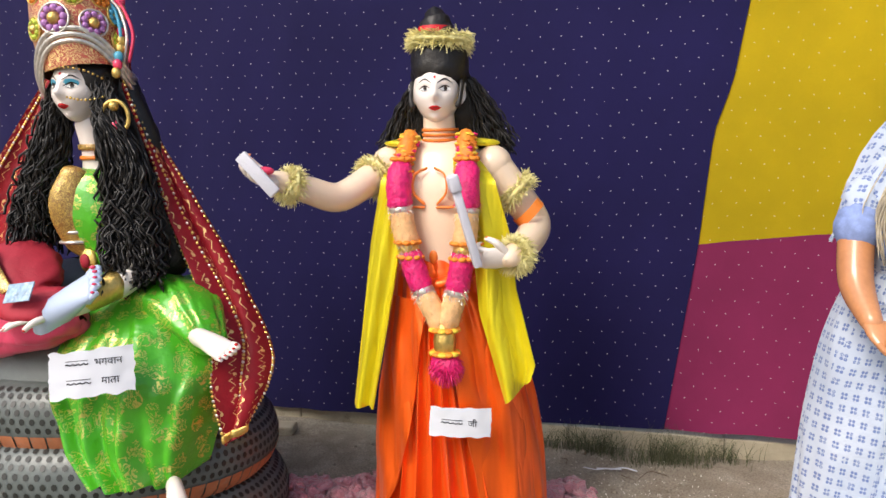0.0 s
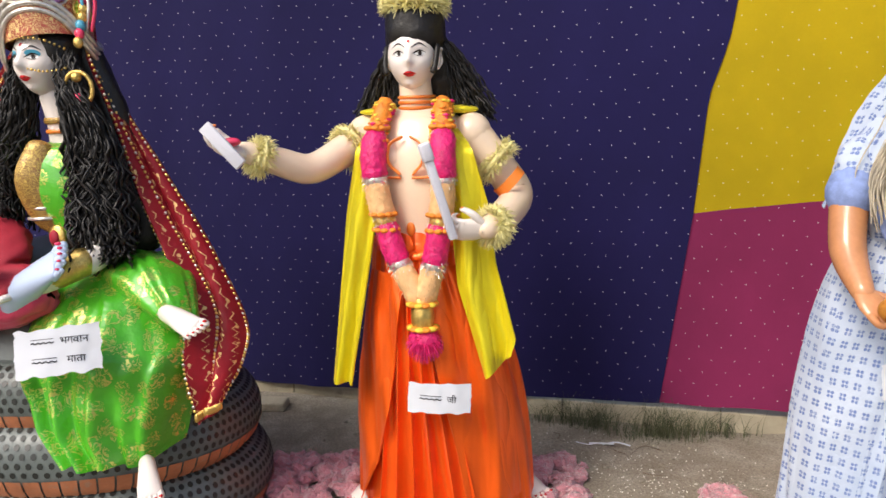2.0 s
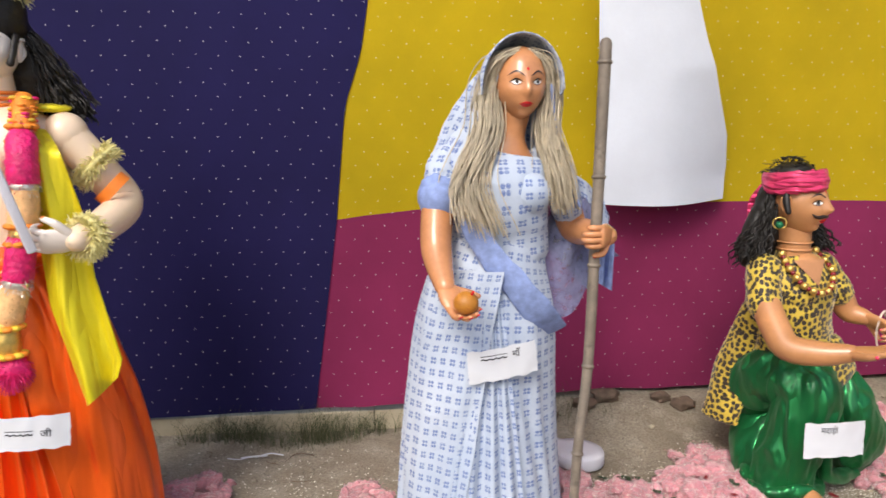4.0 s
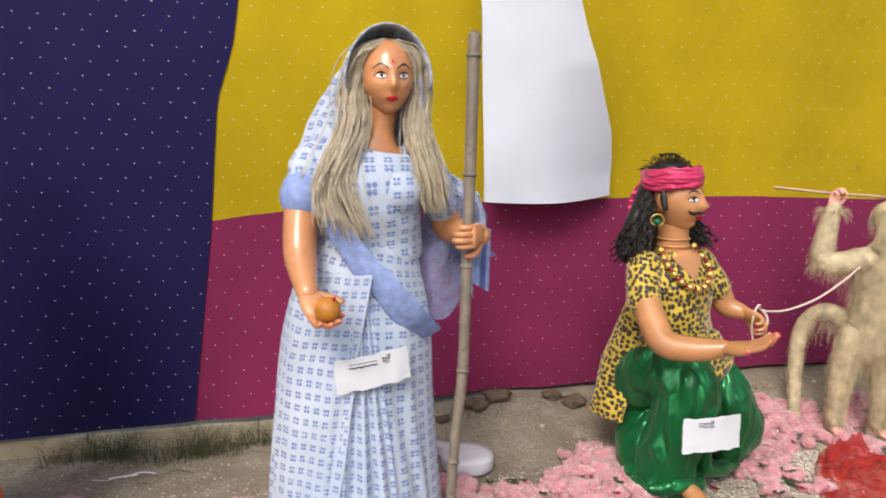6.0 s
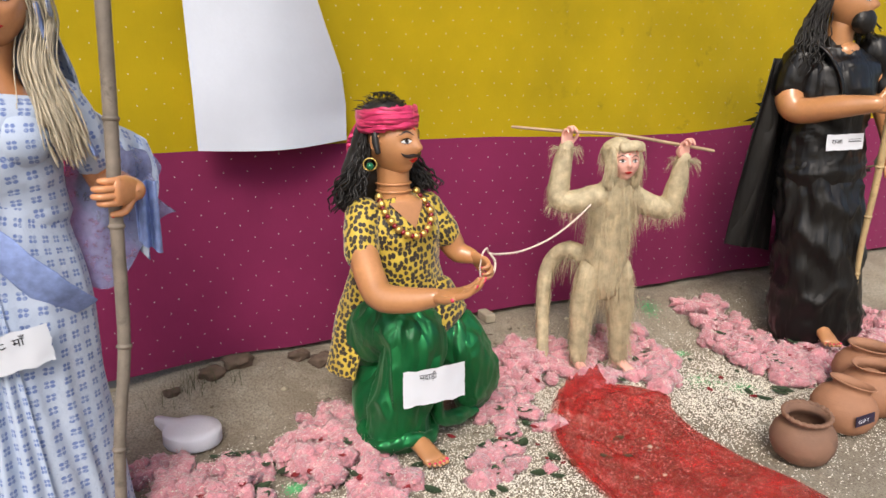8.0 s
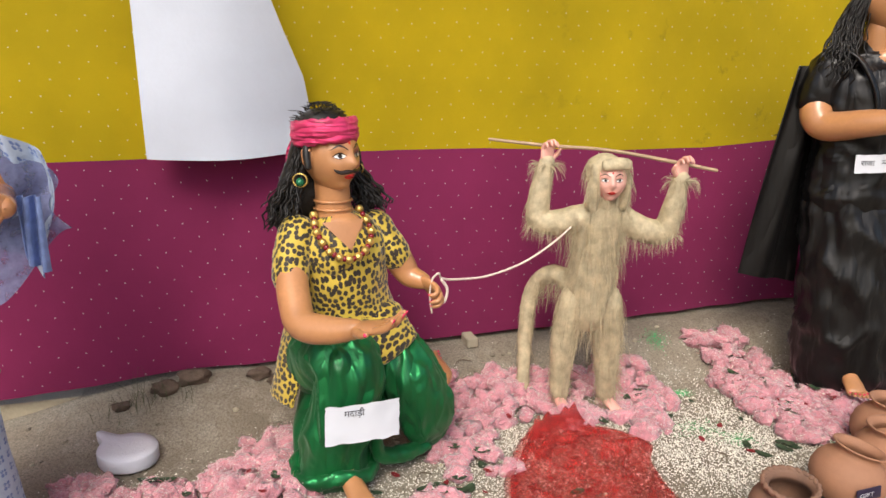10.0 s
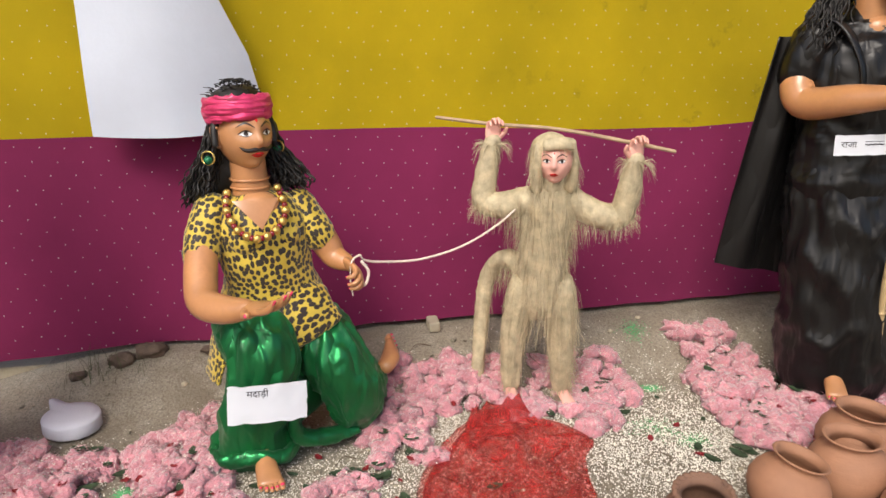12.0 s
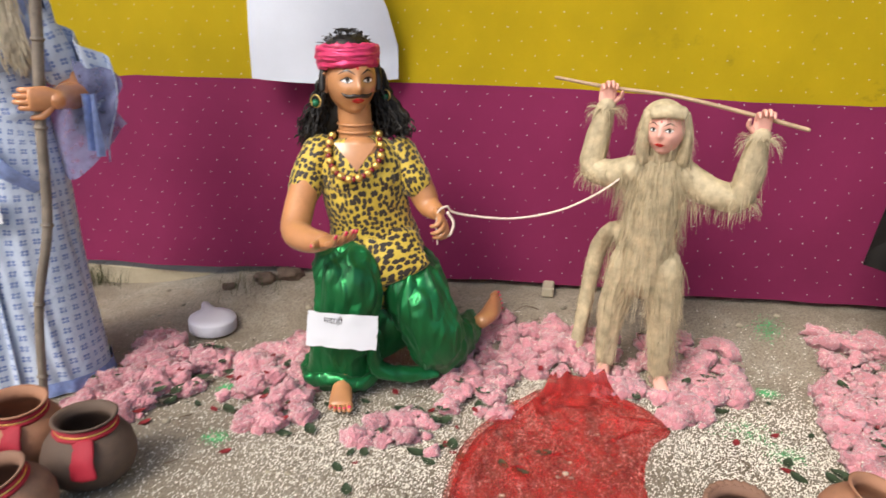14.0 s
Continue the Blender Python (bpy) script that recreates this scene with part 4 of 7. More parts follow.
def old_woman():
    s, rng = Shape(), random.Random(12)
    cx, cy = 1.29, -0.755
    s.tube([(1.265, cy, 0.012), (1.268, cy, 0.18), (1.272, cy, 0.45), (1.285, cy - 0.005, 0.66), (1.298, cy, 0.80), (1.32, cy, 0.90)],
           [(0.262, 0.2), (0.238, 0.185), (0.215, 0.165), (0.2, 0.15), (0.172, 0.128), (0.135, 0.105)], SARI, 150, 12, fold=pleats(0.011, 12, 8.0, 0.9))
    s.tube([(1.265, cy, 0.008), (1.266, cy, 0.05)], [(0.272, 0.208), (0.268, 0.202)], SARI_BORDER, 150, 4, fold=pleats(0.011, 12, 8.0, 0.9), ends=(False, False))
    def front(x, z):
        a, b = float(np.interp(z, [0.01, 0.18, 0.45, 0.66, 0.8], [0.262, 0.238, 0.215, 0.2, 0.172])), float(np.interp(z, [0.01, 0.18, 0.45, 0.66, 0.8], [0.2, 0.185, 0.165, 0.15, 0.128]))
        c = float(np.interp(z, [0.01, 0.45, 0.66, 0.8], [1.265, 1.272, 1.285, 1.298]))
        return cy - b * math.sqrt(max(0.0, 1 - min(1.0, ((x - c) / a) ** 2)))

    def fan(u, v):
        # pleats tucked in below the waist, opening towards the hem
        z = 0.80 - 0.785 * v
        x = 1.275 - 0.015 * v + (u - 0.5) * (0.06 + 0.20 * v)
        deep = (0.005 + 0.012 * v) * math.sin(u * 6.2832 * 4 + 1.6 * wave(u * 2, v * 1.6, 4)) * math.sin(math.pi * u) ** 0.5
        return (x, front(x, z) - 0.012 - 0.008 * v - deep, z)

    def hipwrap(u, v):
        # slack cloth drawn round the hip, hanging in sideways swags
        z = 0.84 - 0.80 * v
        lo = float(np.interp(z, [0.04, 0.3, 0.6, 0.84], [1.035, 1.06, 1.09, 1.15]))
        hi = float(np.interp(v, [0, 0.25, 0.6, 1.0], [1.31, 1.27, 1.23, 1.17]))
        x = lo + (hi - lo) * u
        swag = 0.010 * math.sin(26 * (z + 0.22 * (1 - u) ** 2) + 2.4 * wave(u * 2, v * 3, 6)) * math.exp(-2.2 * v)
        hang = 0.008 * math.sin(u * 13 + 2 * wave(u, v * 2, 8)) * v
        return (x, front(x, z) - 0.018 - 0.010 * u ** 4 - swag - hang, z)
    s.sheet(fan, 80, 50, SARI, 0.003, (0.30, 0.80))
    s.sheet(hipwrap, 44, 60, SARI, 0.003, (0.24, 0.82))
    s.tube([(1.325, cy, 0.86), (1.32, cy, 0.93), (1.312, cy - 0.012, 1.03), (1.308, cy, 1.1), (1.31, cy + 0.005, 1.15), (1.325, cy, 1.175)],
           [(0.135, 0.105), (0.135, 0.11), (0.152, 0.125), (0.168, 0.11), (0.14, 0.085), (0.06, 0.055)], SARI, 60, 9, fold=wrinkle(0.009, 11, 2, 0.5))
    for sg in (-1, 1):
        s.ball((1.317 + sg * 0.065, cy - 0.085, 1.04), (0.066, 0.055, 0.06), SARI, 20, 14)
    s.tube([(1.335, cy - 0.01, 1.13), (1.345, cy - 0.01, 1.19), (1.36, cy - 0.018, 1.27)], [(0.09, 0.06), (0.045, 0.046), (0.044, 0.044)], BROWN_SKIN, 26, 7)
    build_head(s, (1.366, cy - 0.038, 1.331), 4, (0.069, 0.082, 0.097), BROWN_SKIN, ears=False, tilt=6, eye=0.8)
    s.ball((1.365, cy + 0.006, 1.362), (0.08, 0.09, 0.07), GREY_HAIR, 26, 14, 0.05, 9)
    left = [[(1.35, cy - 0.065, 1.412), (1.302, cy - 0.06, 1.385), (1.279, cy - 0.04, 1.31), (1.272, cy - 0.075, 1.2), (1.235 - 0.03 * q, cy - 0.12, 1.07), (1.228 - 0.02 * q + 0.05 * (1 - q), cy - 0.15, 0.93 + 0.05 * q)] for q in (0, 0.3, 0.6, 1)]
    right = [[(1.38, cy - 0.065, 1.412), (1.429, cy - 0.06, 1.385), (1.452, cy - 0.035, 1.3), (1.44, cy - 0.06, 1.2), (1.455 + 0.02 * q, cy - 0.085, 1.08), (1.475 + 0.02 * q, cy - 0.08, 0.99)] for q in (0, 0.5, 1)]
    locks(s, left, GREY_HAIR, 560, 0.0015, rng, 0.013, 0.005, 1.6, 4)
    locks(s, right, GREY_HAIR, 320, 0.0015, rng, 0.011, 0.005, 1.6, 4)
    # covered head and back
    def shell(u, v):
        # u across from one temple over the crown to the other, v from the brow backwards and down the back
        a = math.pi * (1.04 * u - 0.02)
        d = v
        if d < 0.4:
            q = d / 0.4
            b = q * 1.45
            x = 1.364 - math.cos(a) * (0.108 + 0.002 * q)
            y = cy - 0.088 + 0.163 * math.sin(b) * (0.4 + 0.6 * math.sin(a))
            z = 1.335 + math.sin(a) * 0.122 * (math.cos(b * 0.5)) - 0.02 * (1 - math.sin(a)) - 0.02 * q
        else:
            q = (d - 0.4) / 0.6
            x = 1.364 - math.cos(a) * (0.110 + 0.105 * q) - 0.045 * q
            y = cy + 0.05 * math.sin(a) + 0.02 + 0.05 * q * math.sin(a)
            z = 1.322 + math.sin(a) * 0.07 * (1 - q) - 0.02 * (1 - math.sin(a)) - 0.32 * q
        e = 0.008 * wave(u * 9, v * 7, 2)
        return (x - math.cos(a) * e, y + e, z + e * 0.5)
    s.sheet(shell, 44, 40, SARI, 0.003, (0.4, 0.6))
    s.tube([(1.364 - math.cos(a) * 0.109, cy - 0.088, 1.335 + math.sin(a) * 0.121 - 0.02 * (1 - math.sin(a))) for a in [math.pi * (0.0 + q / 12) for q in range(13)]], [(0.013, 0.003)], SARI, 10, 3, side=(0, 1, 0))
    s.tube([(1.449, cy - 0.045, 1.325), (1.462, cy - 0.035, 1.22), (1.49, cy - 0.04, 1.10), (1.53, cy - 0.06, 1.0)], [(0.006, 0.03)], SARI_BORDER, 12, 6)
    # sash from the shoulder across to the hip
    s.tube([(1.23, cy - 0.07, 1.13), (1.215, cy - 0.125, 1.0), (1.27, cy - 0.135, 0.89), (1.345, cy - 0.155, 0.80), (1.41, cy - 0.142, 0.72), (1.462, cy - 0.085, 0.655)], [(0.03, 0.005), (0.03, 0.005), (0.034, 0.005), (0.038, 0.005), (0.042, 0.005), (0.042, 0.005)], SARI_BORDER, 20, 8, side=(0.7, 0.0, 0.7), fold=creases(0.004, 20))
    # arms
    def side_fall(u, v):
        # covering cloth falling from the temple behind the hair to the shoulder
        a = np.array((1.262, cy - 0.07, 1.36)) + (np.array((1.125, cy - 0.045, 1.10)) - np.array((1.262, cy - 0.07, 1.36))) * v
        return (a[0] + (0.05 + 0.05 * v) * u - 0.02 * math.sin(math.pi * v), a[1] + 0.09 * (1 - u) + 0.008 * math.sin(u * 9 + v * 5), a[2] + 0.012 * wave(u * 4, v * 5, 3))
    s.sheet(side_fall, 20, 34, SARI, 0.003, (0.12, 0.32))
    s.tube([(1.18, cy, 1.12), (1.158, cy - 0.03, 1.08), (1.150, cy - 0.06, 1.025)], [(0.052, 0.055), (0.052, 0.056), (0.05, 0.053)], SARI, 30, 7, fold=wrinkle(0.009, 22, 1, 0.5))
    s.tube([(1.1465, cy - 0.059, 1.043), (1.146, cy - 0.063, 1.018)], [(0.0555, 0.0575)], SARI_BORDER, 30, 3, fold=creases(0.003, 16))
    s.tube([(1.147, cy - 0.05, 1.05), (1.135, cy - 0.10, 0.93), (1.136, cy - 0.14, 0.875), (1.148, cy - 0.215, 0.815)], [0.045, 0.043, 0.039, 0.026], BROWN_SKIN, 24, 8)
    palm(s, (1.148, cy - 0.215, 0.815), (0.35, -0.55, -0.5), (0.1, -0.5, 0.75), BROWN_SKIN, RED_PAINT, 0.45, 0.12, 0.95, -1)
    s.tube([(1.455, cy, 1.125), (1.50, cy + 0.015, 1.05), (1.52, cy + 0.02, 0.99)], [(0.055, 0.06), (0.05, 0.055), (0.046, 0.05)], SARI, 24, 6, fold=creases(0.005, 16))
    s.tube([(1.51, cy + 0.015, 1.02), (1.545, cy + 0.03, 0.93), (1.572, cy - 0.05, 0.925), (1.598, cy - 0.115, 0.925)], [0.042, 0.042, 0.036, 0.027], BROWN_SKIN, 22, 8)
    palm(s, (1.602, cy - 0.115, 0.93), (-0.5, -0.75, 0.02), (-0.8, 0.45, 0), BROWN_SKIN, RED_PAINT, 0.95, 0.03, 0.9, 1)
    sole(s, (1.08, cy - 0.03, 0.0), (-0.15, -0.9, 0), BROWN_SKIN, RED_PAINT, 0.85)
    ob = s.make("statue", (1.28, cy, 0))
    return tagged(ob, "statue of grey-haired woman in printed blue-white sari", "statue", "display statues")


def kneeling_showman():
    s, rng = Shape(), random.Random(13)
    # torso in a leopard shirt
    s.tube([(2.40, -0.50, 0.36), (2.395, -0.50, 0.44), (2.385, -0.505, 0.54), (2.37, -0.52, 0.64), (2.36, -0.52, 0.72), (2.352, -0.515, 0.775), (2.348, -0.51, 0.80)],
           [(0.165, 0.13), (0.155, 0.125), (0.13, 0.105), (0.13, 0.105), (0.138, 0.10), (0.105, 0.075), (0.058, 0.052)], LEOPARD, 60, 9, side=(0.93, 0.36, 0), fold=creases(0.006, 10))
    for a, b in ((2.335, -0.60), (2.42, -0.565)):
        s.ball((a, b, 0.685), (0.06, 0.045, 0.05), LEOPARD, 18, 12)
    # front flap and back tail of the shirt
    s.tube([(2.455, -0.565, 0.50), (2.475, -0.59, 0.44), (2.50, -0.605, 0.39)], [(0.09, 0.03), (0.10, 0.028), (0.105, 0.018)], LEOPARD, 30, 7, side=(0.9, 0.4, 0), fold=creases(0.006, 14))
    s.tube([(2.30, -0.46, 0.62), (2.255, -0.43, 0.48), (2.215, -0.42, 0.34), (2.175, -0.44, 0.2)], [(0.07, 0.03), (0.07, 0.025), (0.075, 0.022), (0.075, 0.012)], LEOPARD, 30, 9, side=(0.35, -0.93, 0), fold=creases(0.009, 9))
    # chest opening, neck, head
    s.add([(2.30, -0.606, 0.795), (2.425, -0.575, 0.795), (2.378, -0.628, 0.715), (2.36, -0.617, 0.785)], [(0, 2, 3), (2, 1, 3), (0, 3, 1)], TAN_SKIN)
    s.ball((2.36, -0.555, 0.765), (0.07, 0.052, 0.05), TAN_SKIN, 20, 12)
    s.tube([(2.35, -0.52, 0.77), (2.345, -0.525, 0.83), (2.343, -0.53, 0.90)], [(0.062, 0.058), (0.052, 0.053), (0.05, 0.052)], TAN_SKIN, 26, 7)
    for z in (0.822, 0.845):
        s.tube([(2.345 + 0.054 * math.cos(a), -0.526 + 0.055 * math.sin(a), z) for a in [6.2832 * q / 16 for q in range(17)]], [0.0035], TAN_SKIN, 8, 2)
    build_head(s, (2.34, -0.545, 0.973), 32, (0.075, 0.086, 0.10), TAN_SKIN, moustache=True, ears=True, eye=1.0)
    s.ball((2.325, -0.518, 1.04), (0.08, 0.085, 0.068), BLACK_HAIR, 26, 14, 0.12, 14)
    for k in range(150):
        a, b = rng.uniform(0, 6.28), rng.uniform(0.2, 1.4)
        p = np.array((2.322 + 0.075 * math.cos(a) * math.cos(b), -0.515 + 0.08 * math.sin(a) * math.cos(b), 1.05 + 0.065 * math.sin(b)))
        d = unit((math.cos(a) * math.cos(b) + rng.gauss(0, 0.5), math.sin(a) * math.cos(b) + rng.gauss(0, 0.5), math.sin(b)))
        s.tube([p, p + d * 0.006, p + d * 0.009 + np.array((rng.gauss(0, 0.008), rng.gauss(0, 0.008), 0))], [0.002, 0.0016, 0.001], BLACK_HAIR, 4, 3)
    for pts in ([(2.275, -0.57, 1.03), (2.268, -0.59, 0.985), (2.27, -0.605, 0.95)], [(2.40, -0.49, 1.03), (2.418, -0.52, 0.98), (2.42, -0.535, 0.95)]):
        s.tube(pts, [(0.012, 0.014), (0.011, 0.013), (0.009, 0.007)], BLACK_HAIR, 12, 5)
    s.tube([(2.315, -0.475, 1.0), (2.305, -0.455, 0.92), (2.295, -0.45, 0.82), (2.29, -0.455, 0.765)], [(0.08, 0.05), (0.095, 0.055), (0.125, 0.055), (0.13, 0.035)], BLACK_HAIR, 50, 9, side=(0.9, 0.42, 0), fold=creases(0.009, 18))
    lines = [[(2.265, -0.52, 1.0), (2.25, -0.525, 0.92), (2.225 - 0.02 * q, -0.53 + 0.03 * q, 0.84), (2.205 - 0.02 * q, -0.525 + 0.04 * q, 0.77)] for q in (0, 0.5, 1)]
    lines += [[(2.395, -0.46, 1.0), (2.415, -0.46, 0.92), (2.44 + 0.02 * q, -0.47, 0.85), (2.455 + 0.02 * q, -0.48, 0.80)] for q in (0, 0.5, 1)]
    locks(s, lines, BLACK_HAIR, 340, 0.003, rng, 0.013, 0.006, 5, 4)
    # arms: one palm open in front, one fist with the cord
    s.tube([(2.238, -0.545, 0.755), (2.215, -0.585, 0.70), (2.208, -0.62, 0.65)], [(0.054, 0.056), (0.052, 0.054), (0.050, 0.051)], LEOPARD, 26, 7, fold=creases(0.004, 18))
    s.tube([(2.21, -0.60, 0.68), (2.21, -0.68, 0.60), (2.223, -0.74, 0.552), (2.285, -0.80, 0.55), (2.345, -0.85, 0.565)], [0.045, 0.045, 0.043, 0.038, 0.027], TAN_SKIN, 24, 8)
    palm(s, (2.345, -0.85, 0.565), (0.75, -0.62, 0.22), (-0.25, 0.1, 0.95), TAN_SKIN, PINK_NAIL, 0.3, 0.12, 1.05, 1, 0.0)
    s.tube([(2.475, -0.475, 0.75), (2.508, -0.49, 0.70), (2.528, -0.505, 0.665)], [(0.050, 0.055), (0.050, 0.053), (0.049, 0.050)], LEOPARD, 24, 7, fold=creases(0.004, 18))
    s.tube([(2.525, -0.50, 0.68), (2.555, -0.50, 0.625), (2.575, -0.515, 0.595), (2.605, -0.545, 0.585)], [0.045, 0.042, 0.036, 0.027], TAN_SKIN, 22, 8)
    palm(s, (2.605, -0.545, 0.585), (0.45, -0.75, -0.25), (-0.75, -0.2, -0.45), TAN_SKIN, PINK_NAIL, 0.85, 0.04, 0.9, 1)
    # legs in loose green trousers
    s.tube([(2.33, -0.44, 0.33), (2.325, -0.54, 0.39), (2.345, -0.625, 0.40), (2.355, -0.655, 0.35), (2.335, -0.65, 0.24), (2.315, -0.63, 0.14), (2.31, -0.62, 0.065)],
           [(0.13, 0.125), (0.118, 0.11), (0.108, 0.09), (0.102, 0.095), (0.10, 0.09), (0.104, 0.092), (0.112, 0.095)], GREEN_SATIN, 110, 14, fold=wrinkle(0.013, 15, 2, 0.3))
    s.tube([(2.45, -0.43, 0.33), (2.50, -0.50, 0.335), (2.555, -0.545, 0.28), (2.60, -0.555, 0.19), (2.615, -0.52, 0.12), (2.65, -0.43, 0.10), (2.675, -0.32, 0.105)],
           [(0.13, 0.125), (0.12, 0.11), (0.105, 0.10), (0.095, 0.095), (0.09, 0.085), (0.08, 0.07), (0.06, 0.055)], GREEN_SATIN, 110, 14, fold=wrinkle(0.013, 15, 2, 0.3))
    s.ball((2.385, -0.42, 0.30), (0.18, 0.13, 0.15), GREEN_SATIN, 40, 24, 0.05, 6)
    s.tube([(2.40, -0.44, 0.2), (2.33, -0.50, 0.12), (2.30, -0.54, 0.06)], [(0.16, 0.12), (0.13, 0.10), (0.11, 0.09)], GREEN_SATIN, 40, 8, fold=pleats(0.01, 6, 9.0, 2.0, 0.8))
    # slack cuff over the foot and the turned edge of cloth between the knees
    s.tube([(2.31 + 0.118 * math.cos(a), -0.625 + 0.10 * math.sin(a), 0.055 + 0.012 * math.sin(3 * a)) for a in [6.2832 * q / 20 for q in range(21)]], [(0.016, 0.020)], GREEN_SATIN, 14, 4, fold=creases(0.008, 30))
    s.tube([(2.40, -0.70, 0.33), (2.425, -0.67, 0.2), (2.44, -0.655, 0.09), (2.53, -0.61, 0.05), (2.61, -0.56, 0.045)], [(0.012, 0.02), (0.014, 0.022), (0.02, 0.025), (0.018, 0.025), (0.012, 0.02)], GREEN_SATIN, 16, 7, fold=creases(0.008, 22))
    sole(s, (2.33, -0.66, 0.012), (0.22, -0.95, 0), TAN_SKIN, PINK_NAIL, 0.85)
    sole(s, (2.70, -0.31, 0.12), (0.3, 0.75, 0.12), TAN_SKIN, PINK_NAIL, 0.9, up=(0.9, -0.2, 0.4))
    ob = s.make("statue", (2.40, -0.6, 0))
    return tagged(ob, "kneeling statue in leopard-print shirt and green satin trousers", "statue", "display statues")


def monkey():
    s, rng = Shape(), random.Random(14)
    s.tube([(3.255, -0.40, 0.37), (3.258, -0.405, 0.46), (3.262, -0.415, 0.58), (3.268, -0.42, 0.68), (3.27, -0.43, 0.745), (3.27, -0.435, 0.78)],
           [(0.078, 0.066), (0.078, 0.066), (0.078, 0.066), (0.088, 0.068), (0.075, 0.06), (0.046, 0.045)], FUR, 36, 8, fold=creases(0.006, 20))
    s.tube([(3.205, -0.39, 0.42), (3.175, -0.385, 0.28), (3.165, -0.385, 0.16), (3.165, -0.385, 0.07)], [0.054, 0.046, 0.036, 0.03], FUR, 26, 8, fold=creases(0.005, 22))
    s.tube([(3.315, -0.41, 0.42), (3.325, -0.415, 0.28), (3.332, -0.415, 0.16), (3.335, -0.415, 0.06)], [0.056, 0.048, 0.039, 0.032], FUR, 26, 8, fold=creases(0.005, 22))
    s.tube([(3.20, -0.425, 0.725), (3.13, -0.375, 0.70), (3.075, -0.345, 0.715), (3.08, -0.34, 0.80), (3.098, -0.345, 0.905)], [0.045, 0.044, 0.04, 0.036, 0.026], FUR, 24, 8, fold=creases(0.004, 24))
    s.tube([(3.335, -0.43, 0.72), (3.42, -0.45, 0.675), (3.495, -0.462, 0.67), (3.515, -0.485, 0.76), (3.522, -0.50, 0.855)], [0.045, 0.044, 0.042, 0.036, 0.026], FUR, 24, 8, fold=creases(0.004, 24))
    s.tube([(3.235, -0.35, 0.45), (3.175, -0.27, 0.485), (3.125, -0.215, 0.42), (3.10, -0.215, 0.30), (3.085, -0.24, 0.17), (3.067, -0.276, 0.05)], [0.034, 0.032, 0.03, 0.026, 0.024, 0.02], FUR, 20, 8, fold=creases(0.003, 24))
    s.tube([(3.265, -0.44, 0.76), (3.268, -0.45, 0.81)], [0.046, 0.046], FUR, 20, 4)
    build_head(s, (3.268, -0.47, 0.857), -20, (0.056, 0.066, 0.072), PINK_SKIN, ears=False, eye=0.95)
    s.ball((3.262, -0.447, 0.885), (0.064, 0.066, 0.058), FUR, 26, 16, 0.05, 12)
    s.tube([(3.225, -0.515, 0.912), (3.265, -0.53, 0.918), (3.305, -0.522, 0.912)], [(0.012, 0.02)], FUR, 14, 6)
    for sg in (-1, 1):
        s.tube([(3.266 + sg * 0.052, -0.47, 0.90), (3.268 + sg * 0.06, -0.475, 0.84), (3.268 + sg * 0.055, -0.46, 0.77)], [(0.014, 0.024), (0.014, 0.026), (0.02, 0.026)], FUR, 16, 6, fold=creases(0.004, 30))
    pts, nrm = surface_samples(s, 9000, rng, keep=lambda c: not (c[1] < -0.505 and abs(c[0] - 3.27) < 0.05 and 0.79 < c[2] < 0.91))
    mid = np.array((3.265, -0.41))
    for p, n in zip(pts, nrm):
        out = unit((p[0] - mid[0], p[1] - mid[1], 0.0)) if abs(p[0] - mid[0]) < 0.11 else np.array((rng.gauss(0, 1), rng.gauss(0, 1), 0))
        k = rng.uniform(0.03, 0.10) * (1.25 if p[2] < 0.78 else 0.7) * (0.5 if abs(p[0] - mid[0]) > 0.11 else 1.0)
        o = unit(out) * 0.18 + np.array((rng.gauss(0, 0.16), rng.gauss(0, 0.16), 0))
        e0 = p + unit(out) * 0.002
        s.strand([e0, e0 + o * k * 0.5 - np.array((0, 0, k * 0.5)), e0 + o * k * 0.7 - np.array((0, 0, k))], rng.uniform(0.0004, 0.0010), FUR, rng)
    for c in ((3.098, -0.345, 0.90), (3.522, -0.50, 0.85), (3.08, -0.345, 0.70), (3.5, -0.463, 0.66)):
        for k in range(110):
            a = rng.uniform(0, 6.28)
            d = np.array((math.cos(a), math.sin(a), rng.uniform(-1.0, 0.4)))
            q = np.array(c) + np.array((math.cos(a), math.sin(a), 0)) * 0.022
            s.strand([q, q + d * 0.03, q + d * 0.045 - np.array((0, 0, rng.uniform(0.005, 0.03)))], 0.0009, FUR, rng)
    palm(s, (3.098, -0.345, 0.90), (0.03, 0.0, 1.0), (0.15, -0.95, 0), PINK_SKIN, None, 0.95, 0.04, 0.72, 1)
    palm(s, (3.522, -0.50, 0.85), (0.02, 0.0, 1.0), (0.1, -0.95, 0), PINK_SKIN, None, 0.95, 0.04, 0.72, -1)
    sole(s, (3.165, -0.36, 0.02), (-0.1, -0.9, 0), PINK_SKIN, None, 0.55)
    sole(s, (3.335, -0.39, 0.01), (0.1, -0.9, 0), PINK_SKIN, None, 0.55)
    ob = s.make("statue", (3.25, -0.4, 0))
    return tagged(ob, "standing monkey statue covered in pale jute fur", "statue", "display statues")


